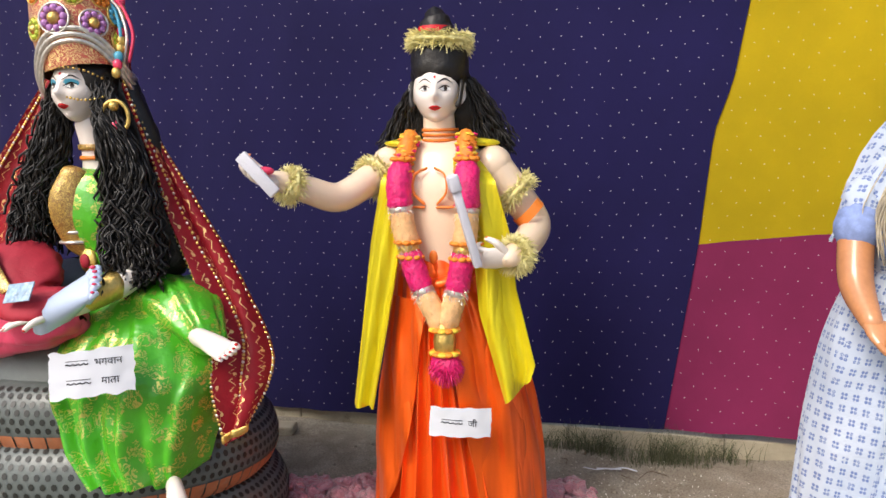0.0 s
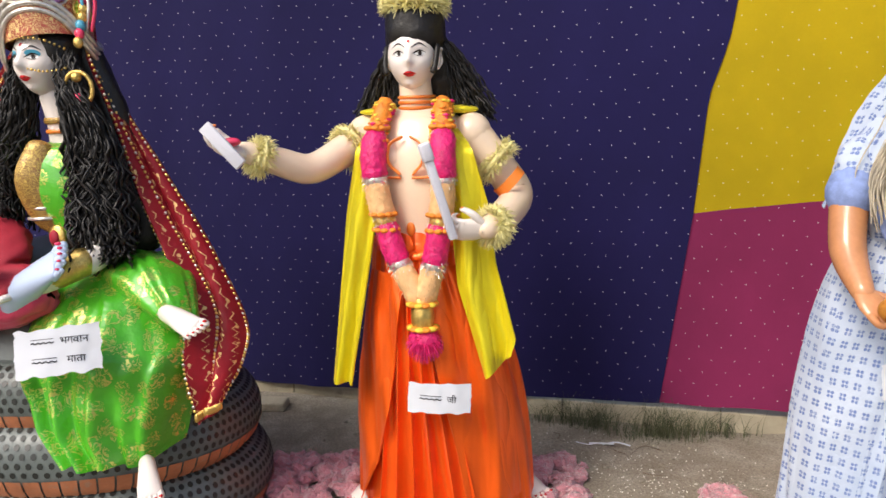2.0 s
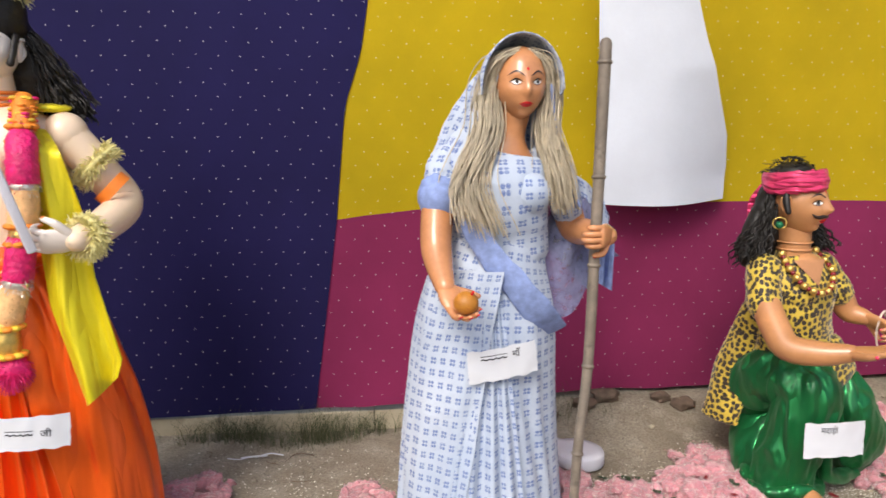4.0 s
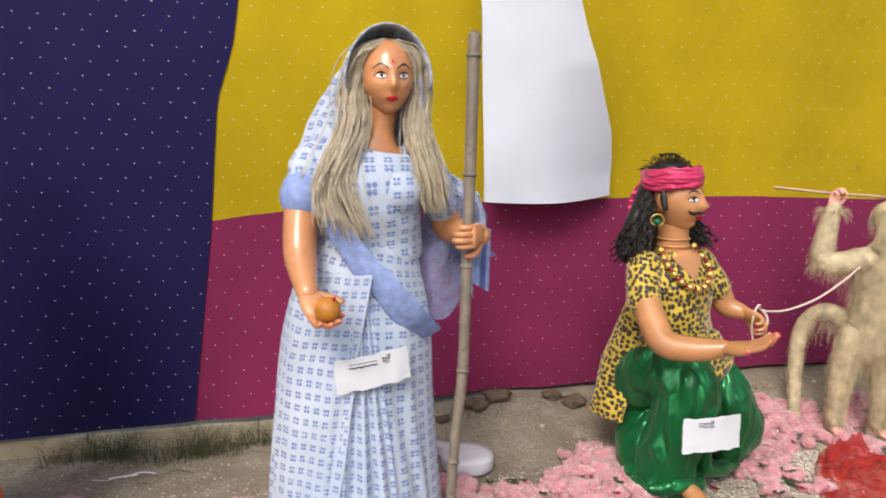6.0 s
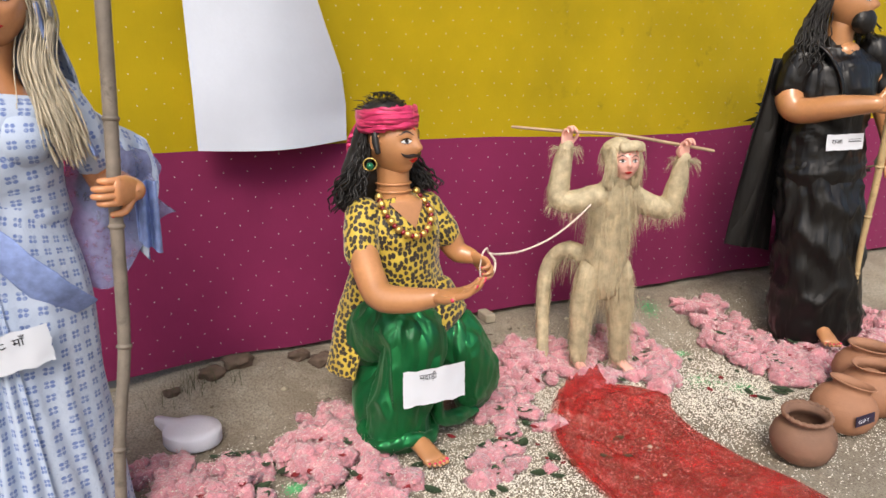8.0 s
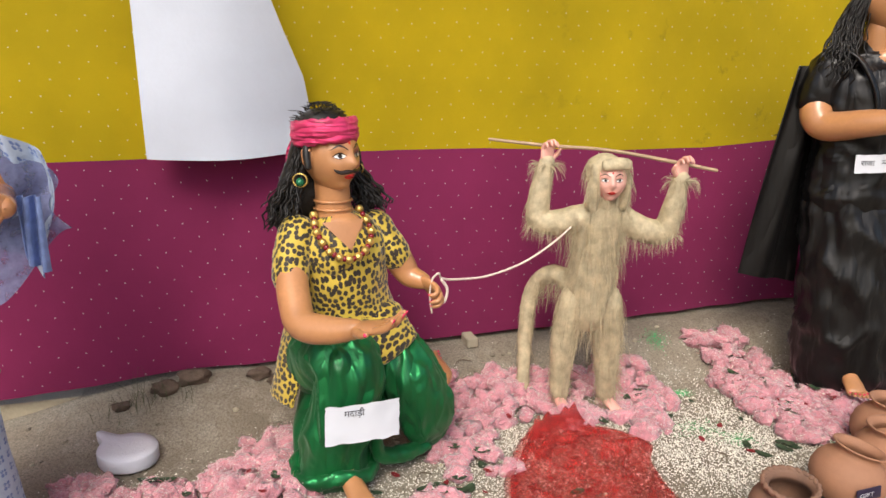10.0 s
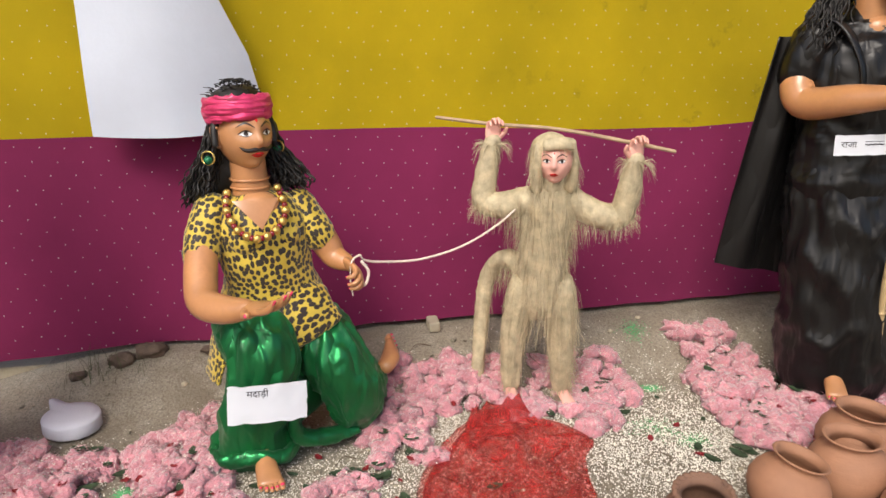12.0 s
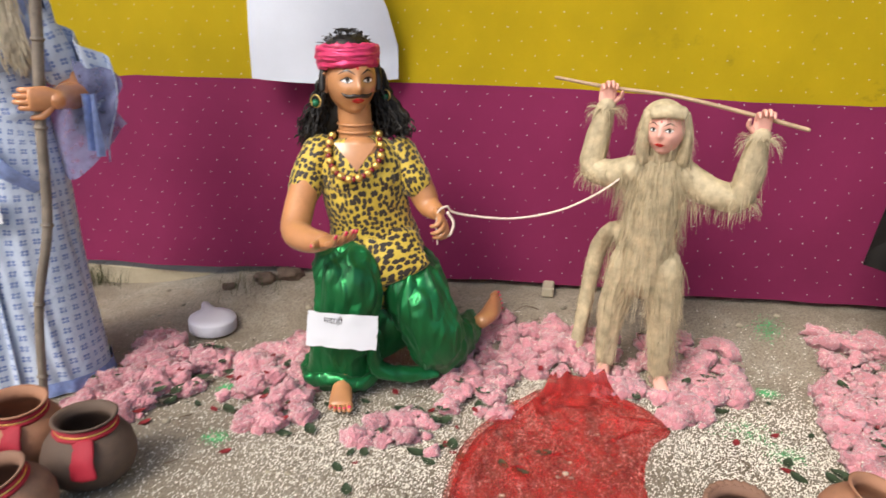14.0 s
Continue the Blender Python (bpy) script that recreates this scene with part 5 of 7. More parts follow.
def king_in_black():
    s, rng = Shape(), random.Random(15)
    cx, cy = 4.265, -0.50
    sd = (0.93, -0.36, 0)
    s.tube([(cx + 0.04, cy - 0.03, 0.10), (cx + 0.03, cy - 0.03, 0.25), (cx + 0.01, cy - 0.02, 0.50), (cx, cy, 0.70), (cx, cy, 0.80)], [(0.2, 0.165), (0.19, 0.16), (0.175, 0.15), (0.17, 0.14), (0.155, 0.125)], BLACK_SATIN, 80, 12, side=sd, fold=wrinkle(0.022, 12, 4, 0.4))
    s.tube([(cx, cy, 0.76), (cx, cy, 0.84), (cx, cy, 0.96), (cx, cy - 0.01, 1.1), (cx, cy, 1.2), (cx, cy, 1.25), (cx, cy, 1.275)], [(0.178, 0.14), (0.17, 0.13), (0.16, 0.12), (0.178, 0.13), (0.18, 0.11), (0.12, 0.08), (0.06, 0.055)], BLACK_SATIN, 50, 9, side=sd, fold=wrinkle(0.012, 15, 1, 0.6))
    s.ball((cx + 0.012, cy - 0.045, 1.245), (0.06, 0.045, 0.045), TAN_SKIN, 18, 12)
    s.tube([(cx, cy - 0.01, 1.25), (cx, cy - 0.02, 1.36)], [0.052, 0.05], TAN_SKIN, 22, 5)
    build_head(s, (cx, cy - 0.04, 1.435), 25, (0.074, 0.085, 0.10), TAN_SKIN, ears=False)
    s.ball((cx, cy - 0.02, 1.48), (0.09, 0.092, 0.075), BLACK_HAIR, 24, 14, 0.08, 10)
    s.ball((cx + 0.02, cy - 0.10, 1.365), (0.055, 0.035, 0.05), BLACK_HAIR, 18, 12, 0.15, 20)
    lines = [[(cx - 0.08, cy, 1.46), (cx - 0.11, cy + 0.01, 1.36), (cx - 0.15, cy + 0.0, 1.25), (cx - 0.17 + 0.03 * q, cy + 0.03 * q, 1.16)] for q in (0, 0.5, 1)] + \
            [[(cx + 0.08, cy, 1.46), (cx + 0.10, cy - 0.02, 1.36), (cx + 0.12, cy - 0.03, 1.27)]] + \
            [[(cx, cy + 0.07, 1.47), (cx - 0.03, cy + 0.09, 1.35), (cx - 0.05, cy + 0.10, 1.2)]]
    locks(s, lines, BLACK_HAIR, 300, 0.003, rng, 0.018, 0.006, 5, 4)
    s.tube([(4.125, -0.465, 1.215), (4.10, -0.46, 1.16), (4.088, -0.455, 1.105)], [(0.07, 0.07), (0.068, 0.066), (0.066, 0.062)], BLACK_SATIN, 26, 7, fold=creases(0.006, 12))
    s.tube([(4.088, -0.455, 1.12), (4.072, -0.48, 1.05), (4.085, -0.53, 1.02), (4.125, -0.66, 1.04), (4.18, -0.77, 1.055)], [0.052, 0.054, 0.052, 0.046, 0.031], TAN_SKIN, 24, 8)
    palm(s, (4.18, -0.77, 1.055), (0.9, -0.3, 0.03), (0.1, 0.9, 0.0), TAN_SKIN, PINK_NAIL, 0.9, 0.04, 1.05, 1)
    s.tube([(4.44, -0.55, 1.22), (4.475, -0.57, 1.1), (4.47, -0.62, 0.98), (4.47, -0.66, 0.86)], [(0.065, 0.06), (0.06, 0.055), (0.042, 0.042), (0.03, 0.03)], TAN_SKIN, 22, 8)
    palm(s, (4.47, -0.66, 0.86), (0.05, -0.2, -1), (-0.6, -0.5, 0), TAN_SKIN, PINK_NAIL, 0.6, 0.05, 1.0, -1)
    s.tube([(4.43, -0.545, 1.25), (4.47, -0.56, 1.18), (4.48, -0.575, 1.1)], [(0.07, 0.07), (0.066, 0.066), (0.062, 0.062)], BLACK_SATIN, 26, 7, fold=creases(0.006, 12))
    sole(s, (4.245, -0.585, 0.075), (-0.35, -0.8, -0.05), TAN_SKIN, PINK_NAIL, 0.82)
    ob = s.make("statue", (cx, cy, 0.05))
    return tagged(ob, "statue draped in black satin holding a bamboo staff", "statue", "display statues")


def seated_goddess():
    s, rng = Shape(), random.Random(16)
    # hips and lap in green brocade
    s.ball((-0.84, -1.04, 0.72), (0.2, 0.17, 0.13), GREEN_BROCADE, 40, 24, 0.07, 5)

    def lap(u, v):
        # skirt spread over the knees and hanging in front of the coils
        z = 0.86 - 0.51 * v
        lo = float(np.interp(z, [0.35, 0.44, 0.55, 0.665, 0.74, 0.86], [-0.90, -1.0, -1.07, -1.08, -1.04, -0.99]))
        hi = float(np.interp(z, [0.35, 0.37, 0.50, 0.64, 0.77, 0.86], [-0.60, -0.59, -0.55, -0.535, -0.60, -0.76]))
        y = float(np.interp(z, [0.35, 0.6, 0.70, 0.78, 0.83, 0.86], [-1.36, -1.345, -1.31, -1.24, -1.16, -1.08]))
        y += 0.20 * abs(2 * u - 1) ** 3.5
        grow = min(1.0, v * 1.4)
        a = u + 0.06 * wave(u * 3, v * 2, 1)
        f = 0.017 * math.sin(a * 6.2832 * 4.5 + 1.2 * math.sin(v * 2)) + 0.009 * math.sin(a * 6.2832 * 9 + 4 * wave(u * 2, v * 3, 4))
        sw = 0.010 * math.sin(30 * (z + 0.25 * abs(u - 0.55))) * math.exp(-((v - 0.45) / 0.25) ** 2)
        return (lo + (hi - lo) * u, y - (f + sw) * grow, z + 0.010 * math.sin(a * 20) * v)
    s.sheet(lap, 120, 60, GREEN_BROCADE, 0.004, (0.6, 0.7))
    s.tube([(-0.80, -1.03, 0.77), (-0.68, -1.10, 0.79), (-0.59, -1.16, 0.76), (-0.555, -1.18, 0.735)], [(0.14, 0.12), (0.115, 0.09), (0.075, 0.06), (0.055, 0.048)], GREEN_BROCADE, 60, 10, fold=pleats(0.008, 6, 6.0, 3.0, 0.8))
    # torso
    s.tube([(-0.90, -1.04, 0.78), (-0.92, -1.04, 0.88), (-0.935, -1.05, 0.98), (-0.945, -1.06, 1.08), (-0.945, -1.055, 1.16), (-0.945, -1.05, 1.2)],
           [(0.12, 0.10), (0.105, 0.09), (0.11, 0.10), (0.135, 0.11), (0.13, 0.085), (0.06, 0.05)], GREEN_BROCADE, 50, 8, side=(0.85, 0.5, 0), fold=creases(0.004, 10))
    s.tube([(-0.985, -1.145, 1.19), (-0.995, -1.17, 1.1), (-0.98, -1.15, 1.0), (-0.965, -1.135, 0.95)], [(0.035, 0.02), (0.05, 0.02), (0.045, 0.018), (0.02, 0.015)], GOLD_BROCADE, 26, 7, side=(0.85, 0.5, 0))
    for z, w in ((0.99, 0.05), (1.05, 0.055), (1.02, 0.055)):
        s.tube([(-0.985 - w * 0.85, -1.16 - w * 0.2, z), (-0.98, -1.172, z), (-0.98 + w * 0.9, -1.14 + w * 0.3, z)], [0.006], SILVER, 10, 6)
    s.ball((-0.955, -1.15, 0.935), (0.03, 0.014, 0.038), GOLD, 18, 12)
    s.ball((-0.957, -1.161, 0.935), (0.017, 0.01, 0.022), RED_CLOTH, 14, 10)
    s.tube([(-0.985, -1.135, 0.83), (-0.93, -1.155, 0.82), (-0.86, -1.13, 0.83)], [(0.035, 0.014)], GOLD_BROCADE, 20, 8, side=(0, 0, 1), fold=creases(0.004, 40))
    s.tube([(-0.95, -1.06, 1.17), (-0.955, -1.075, 1.25), (-0.965, -1.085, 1.33)], [(0.07, 0.055), (0.045, 0.045), (0.043, 0.043)], WHITE_SKIN, 24, 7)
    s.tube([(-0.955 + 0.047 * math.cos(a), -1.077 + 0.047 * math.sin(a), 1.262) for a in [6.2832 * q / 16 for q in range(17)]], [(0.005, 0.009)], GOLD_BROCADE, 10, 2)
    s.tube([(-0.953 + 0.05 * math.cos(a), -1.073 + 0.05 * math.sin(a), 1.232) for a in [6.2832 * q / 16 for q in range(17)]], [(0.004, 0.006)], ORANGE_PAINT, 10, 2)
    build_head(s, (-0.975, -1.10, 1.426), 0, (0.072, 0.083, 0.096), WHITE_SKIN, lid=TURQUOISE, ears=False)
    s.ball((-0.952, -1.072, 1.455), (0.082, 0.085, 0.085), BLACK_HAIR, 28, 16, 0.06, 9)
    # hair in long curls on both sides
    one = [[(-0.90, -1.10, 1.45), (-0.875 + 0.02 * q, -1.13, 1.34), (-0.86 + 0.07 * q, -1.13, 1.2), (-0.85 + 0.08 * q, -1.14, 1.05), (-0.84 + 0.09 * q, -1.16, 0.93), (-0.83 + 0.08 * q, -1.18, 0.85 + 0.04 * q)] for q in (0, 0.35, 0.7, 1)]
    two = [[(-1.03, -1.10, 1.46), (-1.06 - 0.02 * q, -1.11, 1.34), (-1.09 - 0.04 * q, -1.12, 1.2), (-1.12 - 0.05 * q, -1.14, 1.05), (-1.13 - 0.05 * q, -1.15, 0.94)] for q in (0, 0.35, 0.7, 1)]
    locks(s, one, BLACK_HAIR, 420, 0.0040, rng, 0.016, 0.013, 10, 4)
    locks(s, two, BLACK_HAIR, 360, 0.0040, rng, 0.017, 0.013, 10, 4)
    s.tube([(-0.93, -1.03, 1.45), (-0.91, -1.02, 1.25), (-0.88, -1.02, 1.05), (-0.86, -1.02, 0.9)], [(0.08, 0.05), (0.13, 0.06), (0.15, 0.07), (0.15, 0.06)], BLACK_HAIR, 40, 8, fold=creases(0.01, 14))
    # arm that reaches down to the other's foot
    s.tube([(-0.84, -1.09, 1.13), (-0.80, -1.12, 1.0), (-0.80, -1.17, 0.90), (-0.865, -1.255, 0.85), (-0.93, -1.32, 0.815)], [0.045, 0.043, 0.04, 0.034, 0.024], WHITE_SKIN, 22, 8)
    s.tube([(-0.825, -1.21, 0.878), (-0.87, -1.262, 0.848)], [0.042, 0.036], GOLD, 20, 4)
    palm(s, (-0.93, -1.32, 0.815), (-0.85, -0.4, -0.1), (0.1, 0.1, -0.95), WHITE_SKIN, RED_PAINT, 0.2, 0.1, 0.9, 1)
    # feet
    sole(s, (-0.565, -1.195, 0.715), (0.78, -0.42, 0.0), WHITE_SKIN, RED_PAINT, 0.78, up=(-0.05, -0.55, 0.83))
    sole(s, (-0.61, -1.30, 0.325), (0.42, -0.5, -0.08), WHITE_SKIN, RED_PAINT, 0.72)
    ob = s.make("statue", (-0.85, -1.1, 0.3))
    return tagged(ob, "seated statue in green gold brocade with long black curls", "statue", "display statues")


def reclining_god():
    """Legs of a lying statue in pink satin, a pale blue foot in the other's lap."""
    s = Shape()
    s.tube([(-2.1, -1.02, 0.70), (-1.7, -1.12, 0.73), (-1.35, -1.2, 0.74), (-1.05, -1.26, 0.765), (-0.93, -1.27, 0.79)], [(0.15, 0.13), (0.14, 0.12), (0.115, 0.10), (0.085, 0.07), (0.05, 0.05)], PINK_SATIN, 40, 9, side=(0, 1, 0), fold=creases(0.014, 7))
    s.tube([(-2.1, -0.85, 0.70), (-1.6, -0.98, 0.76), (-1.2, -1.08, 0.78)], [(0.15, 0.14), (0.13, 0.12), (0.09, 0.08)], PINK_SATIN, 40, 9, side=(0, 1, 0), fold=creases(0.014, 7, 4))
    sole(s, (-0.95, -1.27, 0.755), (0.65, -0.1, 0.62), BLUE_SKIN, PINK_NAIL, 1.15, up=(-0.5, -0.75, 0.35))
    s.tube([(-2.5, -0.9, 0.75), (-2.1, -0.93, 0.74)], [(0.24, 0.17), (0.2, 0.16)], PINK_SATIN, 40, 8, side=(0, 1, 0))
    ob = s.make("statue", (-1.5, -1.1, 0.6))
    return tagged(ob, "lying statue in pink satin with pale blue feet", "statue", "display statues")


def coiled_serpent():
    """Three stacked coils, grey with dark spots, with plates along the belly."""
    s = Shape()
    c = (-1.17, -0.93)
    for z, big, r in ((0.115, 0.55, 0.115), (0.315, 0.525, 0.112), (0.49, 0.48, 0.105)):
        n, k = 96, 24
        rows = []
        for i in range(n):
            a = 6.2832 * i / n
            rows.append([(c[0] + (big + r * math.cos(b)) * math.cos(a), c[1] + (big + r * math.cos(b)) * math.sin(a) * 0.7, z + r * math.sin(b)) for b in [6.2832 * j / k for j in range(k)]])
        rows.append(rows[0])
        s.grid(np.array(rows), SCALE_GREY, wrap=True)
        # plates round the lower outer side
        m = 74
        for i in range(m):
            a0, a1 = 6.2832 * (i + 0.06) / m, 6.2832 * (i + 0.94) / m
            if not (3.3 < (a0 % 6.2832) or a0 % 6.2832 < 1.0):
                continue
            v = []
            for a in (a0, a1):
                for b in (-0.95, -0.62, -0.28):
                    rr = r + 0.006
                    v.append((c[0] + (big + rr * math.cos(b)) * math.cos(a), c[1] + (big + rr * math.cos(b)) * math.sin(a) * 0.7, z + rr * math.sin(b)))
            s.add(v, [(0, 1, 4, 3), (1, 2, 5, 4)], BELLY)
        # spots in rows
        for q, b in enumerate((-0.12, 0.12, 0.36, 0.60, 0.85, 1.1)):
            m2 = 120
            for i in range(m2):
                a = 6.2832 * (i + 0.5 * (q % 2)) / m2
                if not (3.3 < a or a < 1.0):
                    continue
                rr = r + 0.0015
                p = np.array((c[0] + (big + rr * math.cos(b)) * math.cos(a), c[1] + (big + rr * math.cos(b)) * math.sin(a) * 0.7, z + rr * math.sin(b)))
                nn = unit((math.cos(b) * math.cos(a), math.cos(b) * math.sin(a), math.sin(b)))
                t1 = unit((-math.sin(a), math.cos(a), 0))
                t2 = np.cross(nn, t1)
                s.add([p + t1 * 0.0085 * math.cos(6.2832 * h / 7) + t2 * 0.010 * math.sin(6.2832 * h / 7) for h in range(7)], [tuple(range(7))], SCALE_DOT)
    s.tube([(c[0], c[1], 0.02), (c[0], c[1], 0.5), (c[0], c[1], 0.575)], [(0.5, 0.36), (0.49, 0.35), (0.46, 0.33)], SCALE_GREY, 48, 6)
    ob = s.make("statue", (c[0], c[1], 0))
    return tagged(ob, "coiled grey serpent statue with dark spots as a seat", "statue", "display statues")


robed_musician()
old_woman()
kneeling_showman()
monkey()
king_in_black()
coiled_serpent()
seated_goddess()
reclining_god()


# ---- what the statues wear and hold ----
def along(line, q):
    p = np.array(line, float)
    k = q * (len(p) - 1)
    i = min(len(p) - 2, int(k))
    return p[i] + (p[i + 1] - p[i]) * (k - i)


def tinsel_ring(c, axis, r, count, length, name="tinsel_band", label="cream tinsel band tied round the statue's arm", mat=TINSEL, seed=1, wide=0.02):
    s, rng = Shape(), random.Random(seed)
    a = unit(axis)
    b = unit(np.cross(a, (0.3, 0.9, 0.2)))
    d = np.cross(a, b)
    s.tube([np.array(c) + (b * math.cos(6.2832 * q / 18) + d * math.sin(6.2832 * q / 18)) * r for q in range(19)], [(0.008, wide * 0.9)], mat, 10, 2, side=a)
    for _ in range(count * 2):
        w = rng.uniform(0, 6.2832)
        o = b * math.cos(w) + d * math.sin(w)
        p = np.array(c) + o * r + a * rng.uniform(-wide, wide)
        e = unit(o + np.array([rng.gauss(0, 0.6) for _ in range(3)])) * length * rng.uniform(0.7, 1.5)
        s.strand([p, p + e * 0.6, p + e - np.array((0, 0, length * 0.2))], 0.0019, mat, rng)
    return tagged(s.make(name, c), label, "tinsel band", "tinsel bands")


CY = -0.735
tinsel_ring((-0.195, CY - 0.06, 1.16), (-0.4, -0.8, -0.4), 0.05, 600, 0.022, seed=1)
tinsel_ring((-0.352, CY - 0.315, 1.153), (-0.6, -0.75, 0.3), 0.034, 600, 0.022, seed=2)
tinsel_ring((0.232, CY + 0.015, 1.115), (0.7, 0.1, -0.7), 0.052, 600, 0.022, seed=3)
tinsel_ring((0.262, CY - 0.165, 0.95), (-0.5, -0.8, -0.1), 0.036, 650, 0.024, seed=4)
tinsel_ring((0.0, CY + 0.006, 1.566), (0.04, 0, 1), 0.08, 1000, 0.022, "tinsel_wreath", "cream tinsel wreath round the statue's hair bun", seed=5, wide=0.022)


def shawl():
    s = Shape()

    def one(u, v):
        out = float(np.interp(v, [0, 0.1, 0.36, 1], [-0.10, -0.15, -0.185, -0.235]))
        ins = float(np.interp(v, [0, 0.1, 0.36, 0.6, 1], [-0.03, -0.065, -0.085, -0.115, -0.165]))
        y = CY - 0.02 - 0.09 * min(1, v * 8) - 0.08 * v + 0.014 * math.sin(u * 9 + v * 2) * (0.2 + v)
        return (out + (ins - out) * u, y, 1.27 - 0.02 * (1 - u) * (1 - v) - 0.80 * v)

    def two(u, v):
        ins = float(np.interp(v, [0, 0.12, 0.36, 0.66, 1], [0.04, 0.07, 0.125, 0.15, 0.235]))
        out = float(np.interp(v, [0, 0.12, 0.36, 0.6, 0.93, 1], [0.11, 0.19, 0.235, 0.255, 0.315, 0.30]))
        y = CY - 0.02 - 0.09 * min(1, v * 8) - 0.075 * v + 0.06 * u * v + 0.018 * math.sin(u * 8 + v * 3) * (0.2 + v)
        return (ins + (out - ins) * u, y, 1.272 - 0.04 * u * (1 - v) - (0.76 - 0.06 * u) * v)
    s.sheet(one, 14, 40, YELLOW_SATIN, 0.004)
    s.sheet(two, 18, 40, YELLOW_SATIN, 0.004)
    s.tube([(-0.125, CY - 0.03, 1.262), (-0.1, CY + 0.07, 1.27), (0.0, CY + 0.1, 1.26), (0.1, CY + 0.08, 1.27), (0.14, CY - 0.02, 1.262)], [(0.05, 0.01)], YELLOW_SATIN, 16, 6)
    return tagged(s.make("shawl", (0, CY, 1.2)), "yellow satin shawl hung over the statue's shoulders", "shawl")


shawl()


def garland():
    base = (0.03, -0.87, 1.0)
    g = holder("garland", base, "pink and peach tinsel garland with gold bands", "garland")
    rng = random.Random(21)
    for line in ([(-0.075, CY - 0.07, 1.28), (-0.088, CY - 0.14, 1.16), (-0.08, CY - 0.155, 1.06), (-0.055, CY - 0.16, 0.95), (-0.015, CY - 0.17, 0.84), (0.045, CY - 0.18, 0.735)],
                 [(0.095, CY - 0.06, 1.28), (0.115, CY - 0.14, 1.16), (0.118, CY - 0.155, 1.06), (0.108, CY - 0.165, 0.95), (0.09, CY - 0.175, 0.84), (0.06, CY - 0.18, 0.735)]):
        p = smooth_line(line, 12)
        n = len(p) - 1
        for lo, hi, r, mat, name in ((0.0, 0.12, 0.026, ORANGE_PETAL, "flower_puff"), (0.12, 0.155, 0.027, GOLD, "gold_band"), (0.155, 0.37, 0.036, PINK_TINSEL, "pink_tassel"), (0.37, 0.41, 0.034, SILVER, "silver_band"),
                                     (0.41, 0.58, 0.034, PEACH_NET, "peach_tassel"), (0.58, 0.63, 0.03, GOLD, "gold_band"), (0.63, 0.80, 0.034, PINK_TINSEL, "pink_tassel"), (0.80, 0.835, 0.032, SILVER, "silver_band"), (0.835, 1.0, 0.032, PEACH_NET, "peach_tassel")):
            s = Shape()
            q = p[int(lo * n):int(hi * n) + 1]
            if len(q) < 2:
                continue
            s.tube(q, [r * 0.9] + [r] * (len(q) - 2) + [r * 0.85], mat, 18, 1, fold=creases(0.003, 60))
            fz = mat if mat in (PINK_TINSEL, PEACH_NET, ORANGE_PETAL) else SILVER
            for _ in range(150):
                c = q[rng.randrange(len(q))]
                d = unit((rng.gauss(0, 1), rng.gauss(0, 1) - 0.4, rng.gauss(0, 0.5)))
                c = c + d * r * 0.8
                s.strand([c, c + d * 0.009, c + d * 0.014 + np.array((0, 0, -0.006))], 0.0012, fz, rng)
            if mat is ORANGE_PETAL:
                for k in range(60):
                    d = unit((rng.gauss(0, 1), rng.gauss(0, 1) - 0.3, rng.gauss(0, 0.4)))
                    s.ball(q[rng.randrange(len(q))] + d * r * 0.95, (0.011, 0.011, 0.005), (ORANGE_PETAL, YELLOW_PETAL, PINK_TINSEL)[k % 3], 7, 5, 0.3, 50)
            if mat is GOLD:
                for k in range(9):
                    w = 6.2832 * k / 9
                    for e, z in ((q[0], 1), (q[-1], -1)):
                        s.ball(e + np.array((math.cos(w) * r, math.sin(w) * r, 0.008 * z)), (0.014, 0.014, 0.008), ORANGE_PETAL, 8, 6)
            part(name, s, base, g)
    s = Shape()
    c = np.array((0.055, CY - 0.185, 0.69))
    s.tube([c + np.array((0, 0, 0.04)), c, c + np.array((0, 0, -0.035))], [0.028, 0.034, 0.03], GOLD, 18, 5)
    for k in range(12):
        w = 6.2832 * k / 12
        for z in (0.035, -0.035):
            s.ball(c + np.array((math.cos(w) * 0.034, math.sin(w) * 0.03, z)), (0.016, 0.014, 0.008), YELLOW_PETAL if k % 2 else ORANGE_PETAL, 8, 6)
    part("gold_knot", s, base, g, "gold knot ringed with orange petals")
    s = Shape()
    c = np.array((0.06, CY - 0.19, 0.615))
    s.ball(c, (0.046, 0.032, 0.04), PINK_TINSEL, 20, 14, 0.2, 30)
    for _ in range(500):
        d = unit((rng.gauss(0, 1), rng.gauss(0, 1), rng.gauss(-0.3, 0.8)))
        s.strand([c + d * 0.03, c + d * 0.045, c + d * 0.055 - np.array((0, 0, 0.01))], 0.0014, PINK_TINSEL, rng)
    part("tassel", s, base, g, "bushy magenta end tassel")


garland()


def stick_thing(name, pts, rads, mat, label, category, n=14, per=6, base=None):
    s = Shape()
    s.tube(pts, rads, mat, n, per)
    return tagged(s.make(name, base or pts[-1]), label, category)


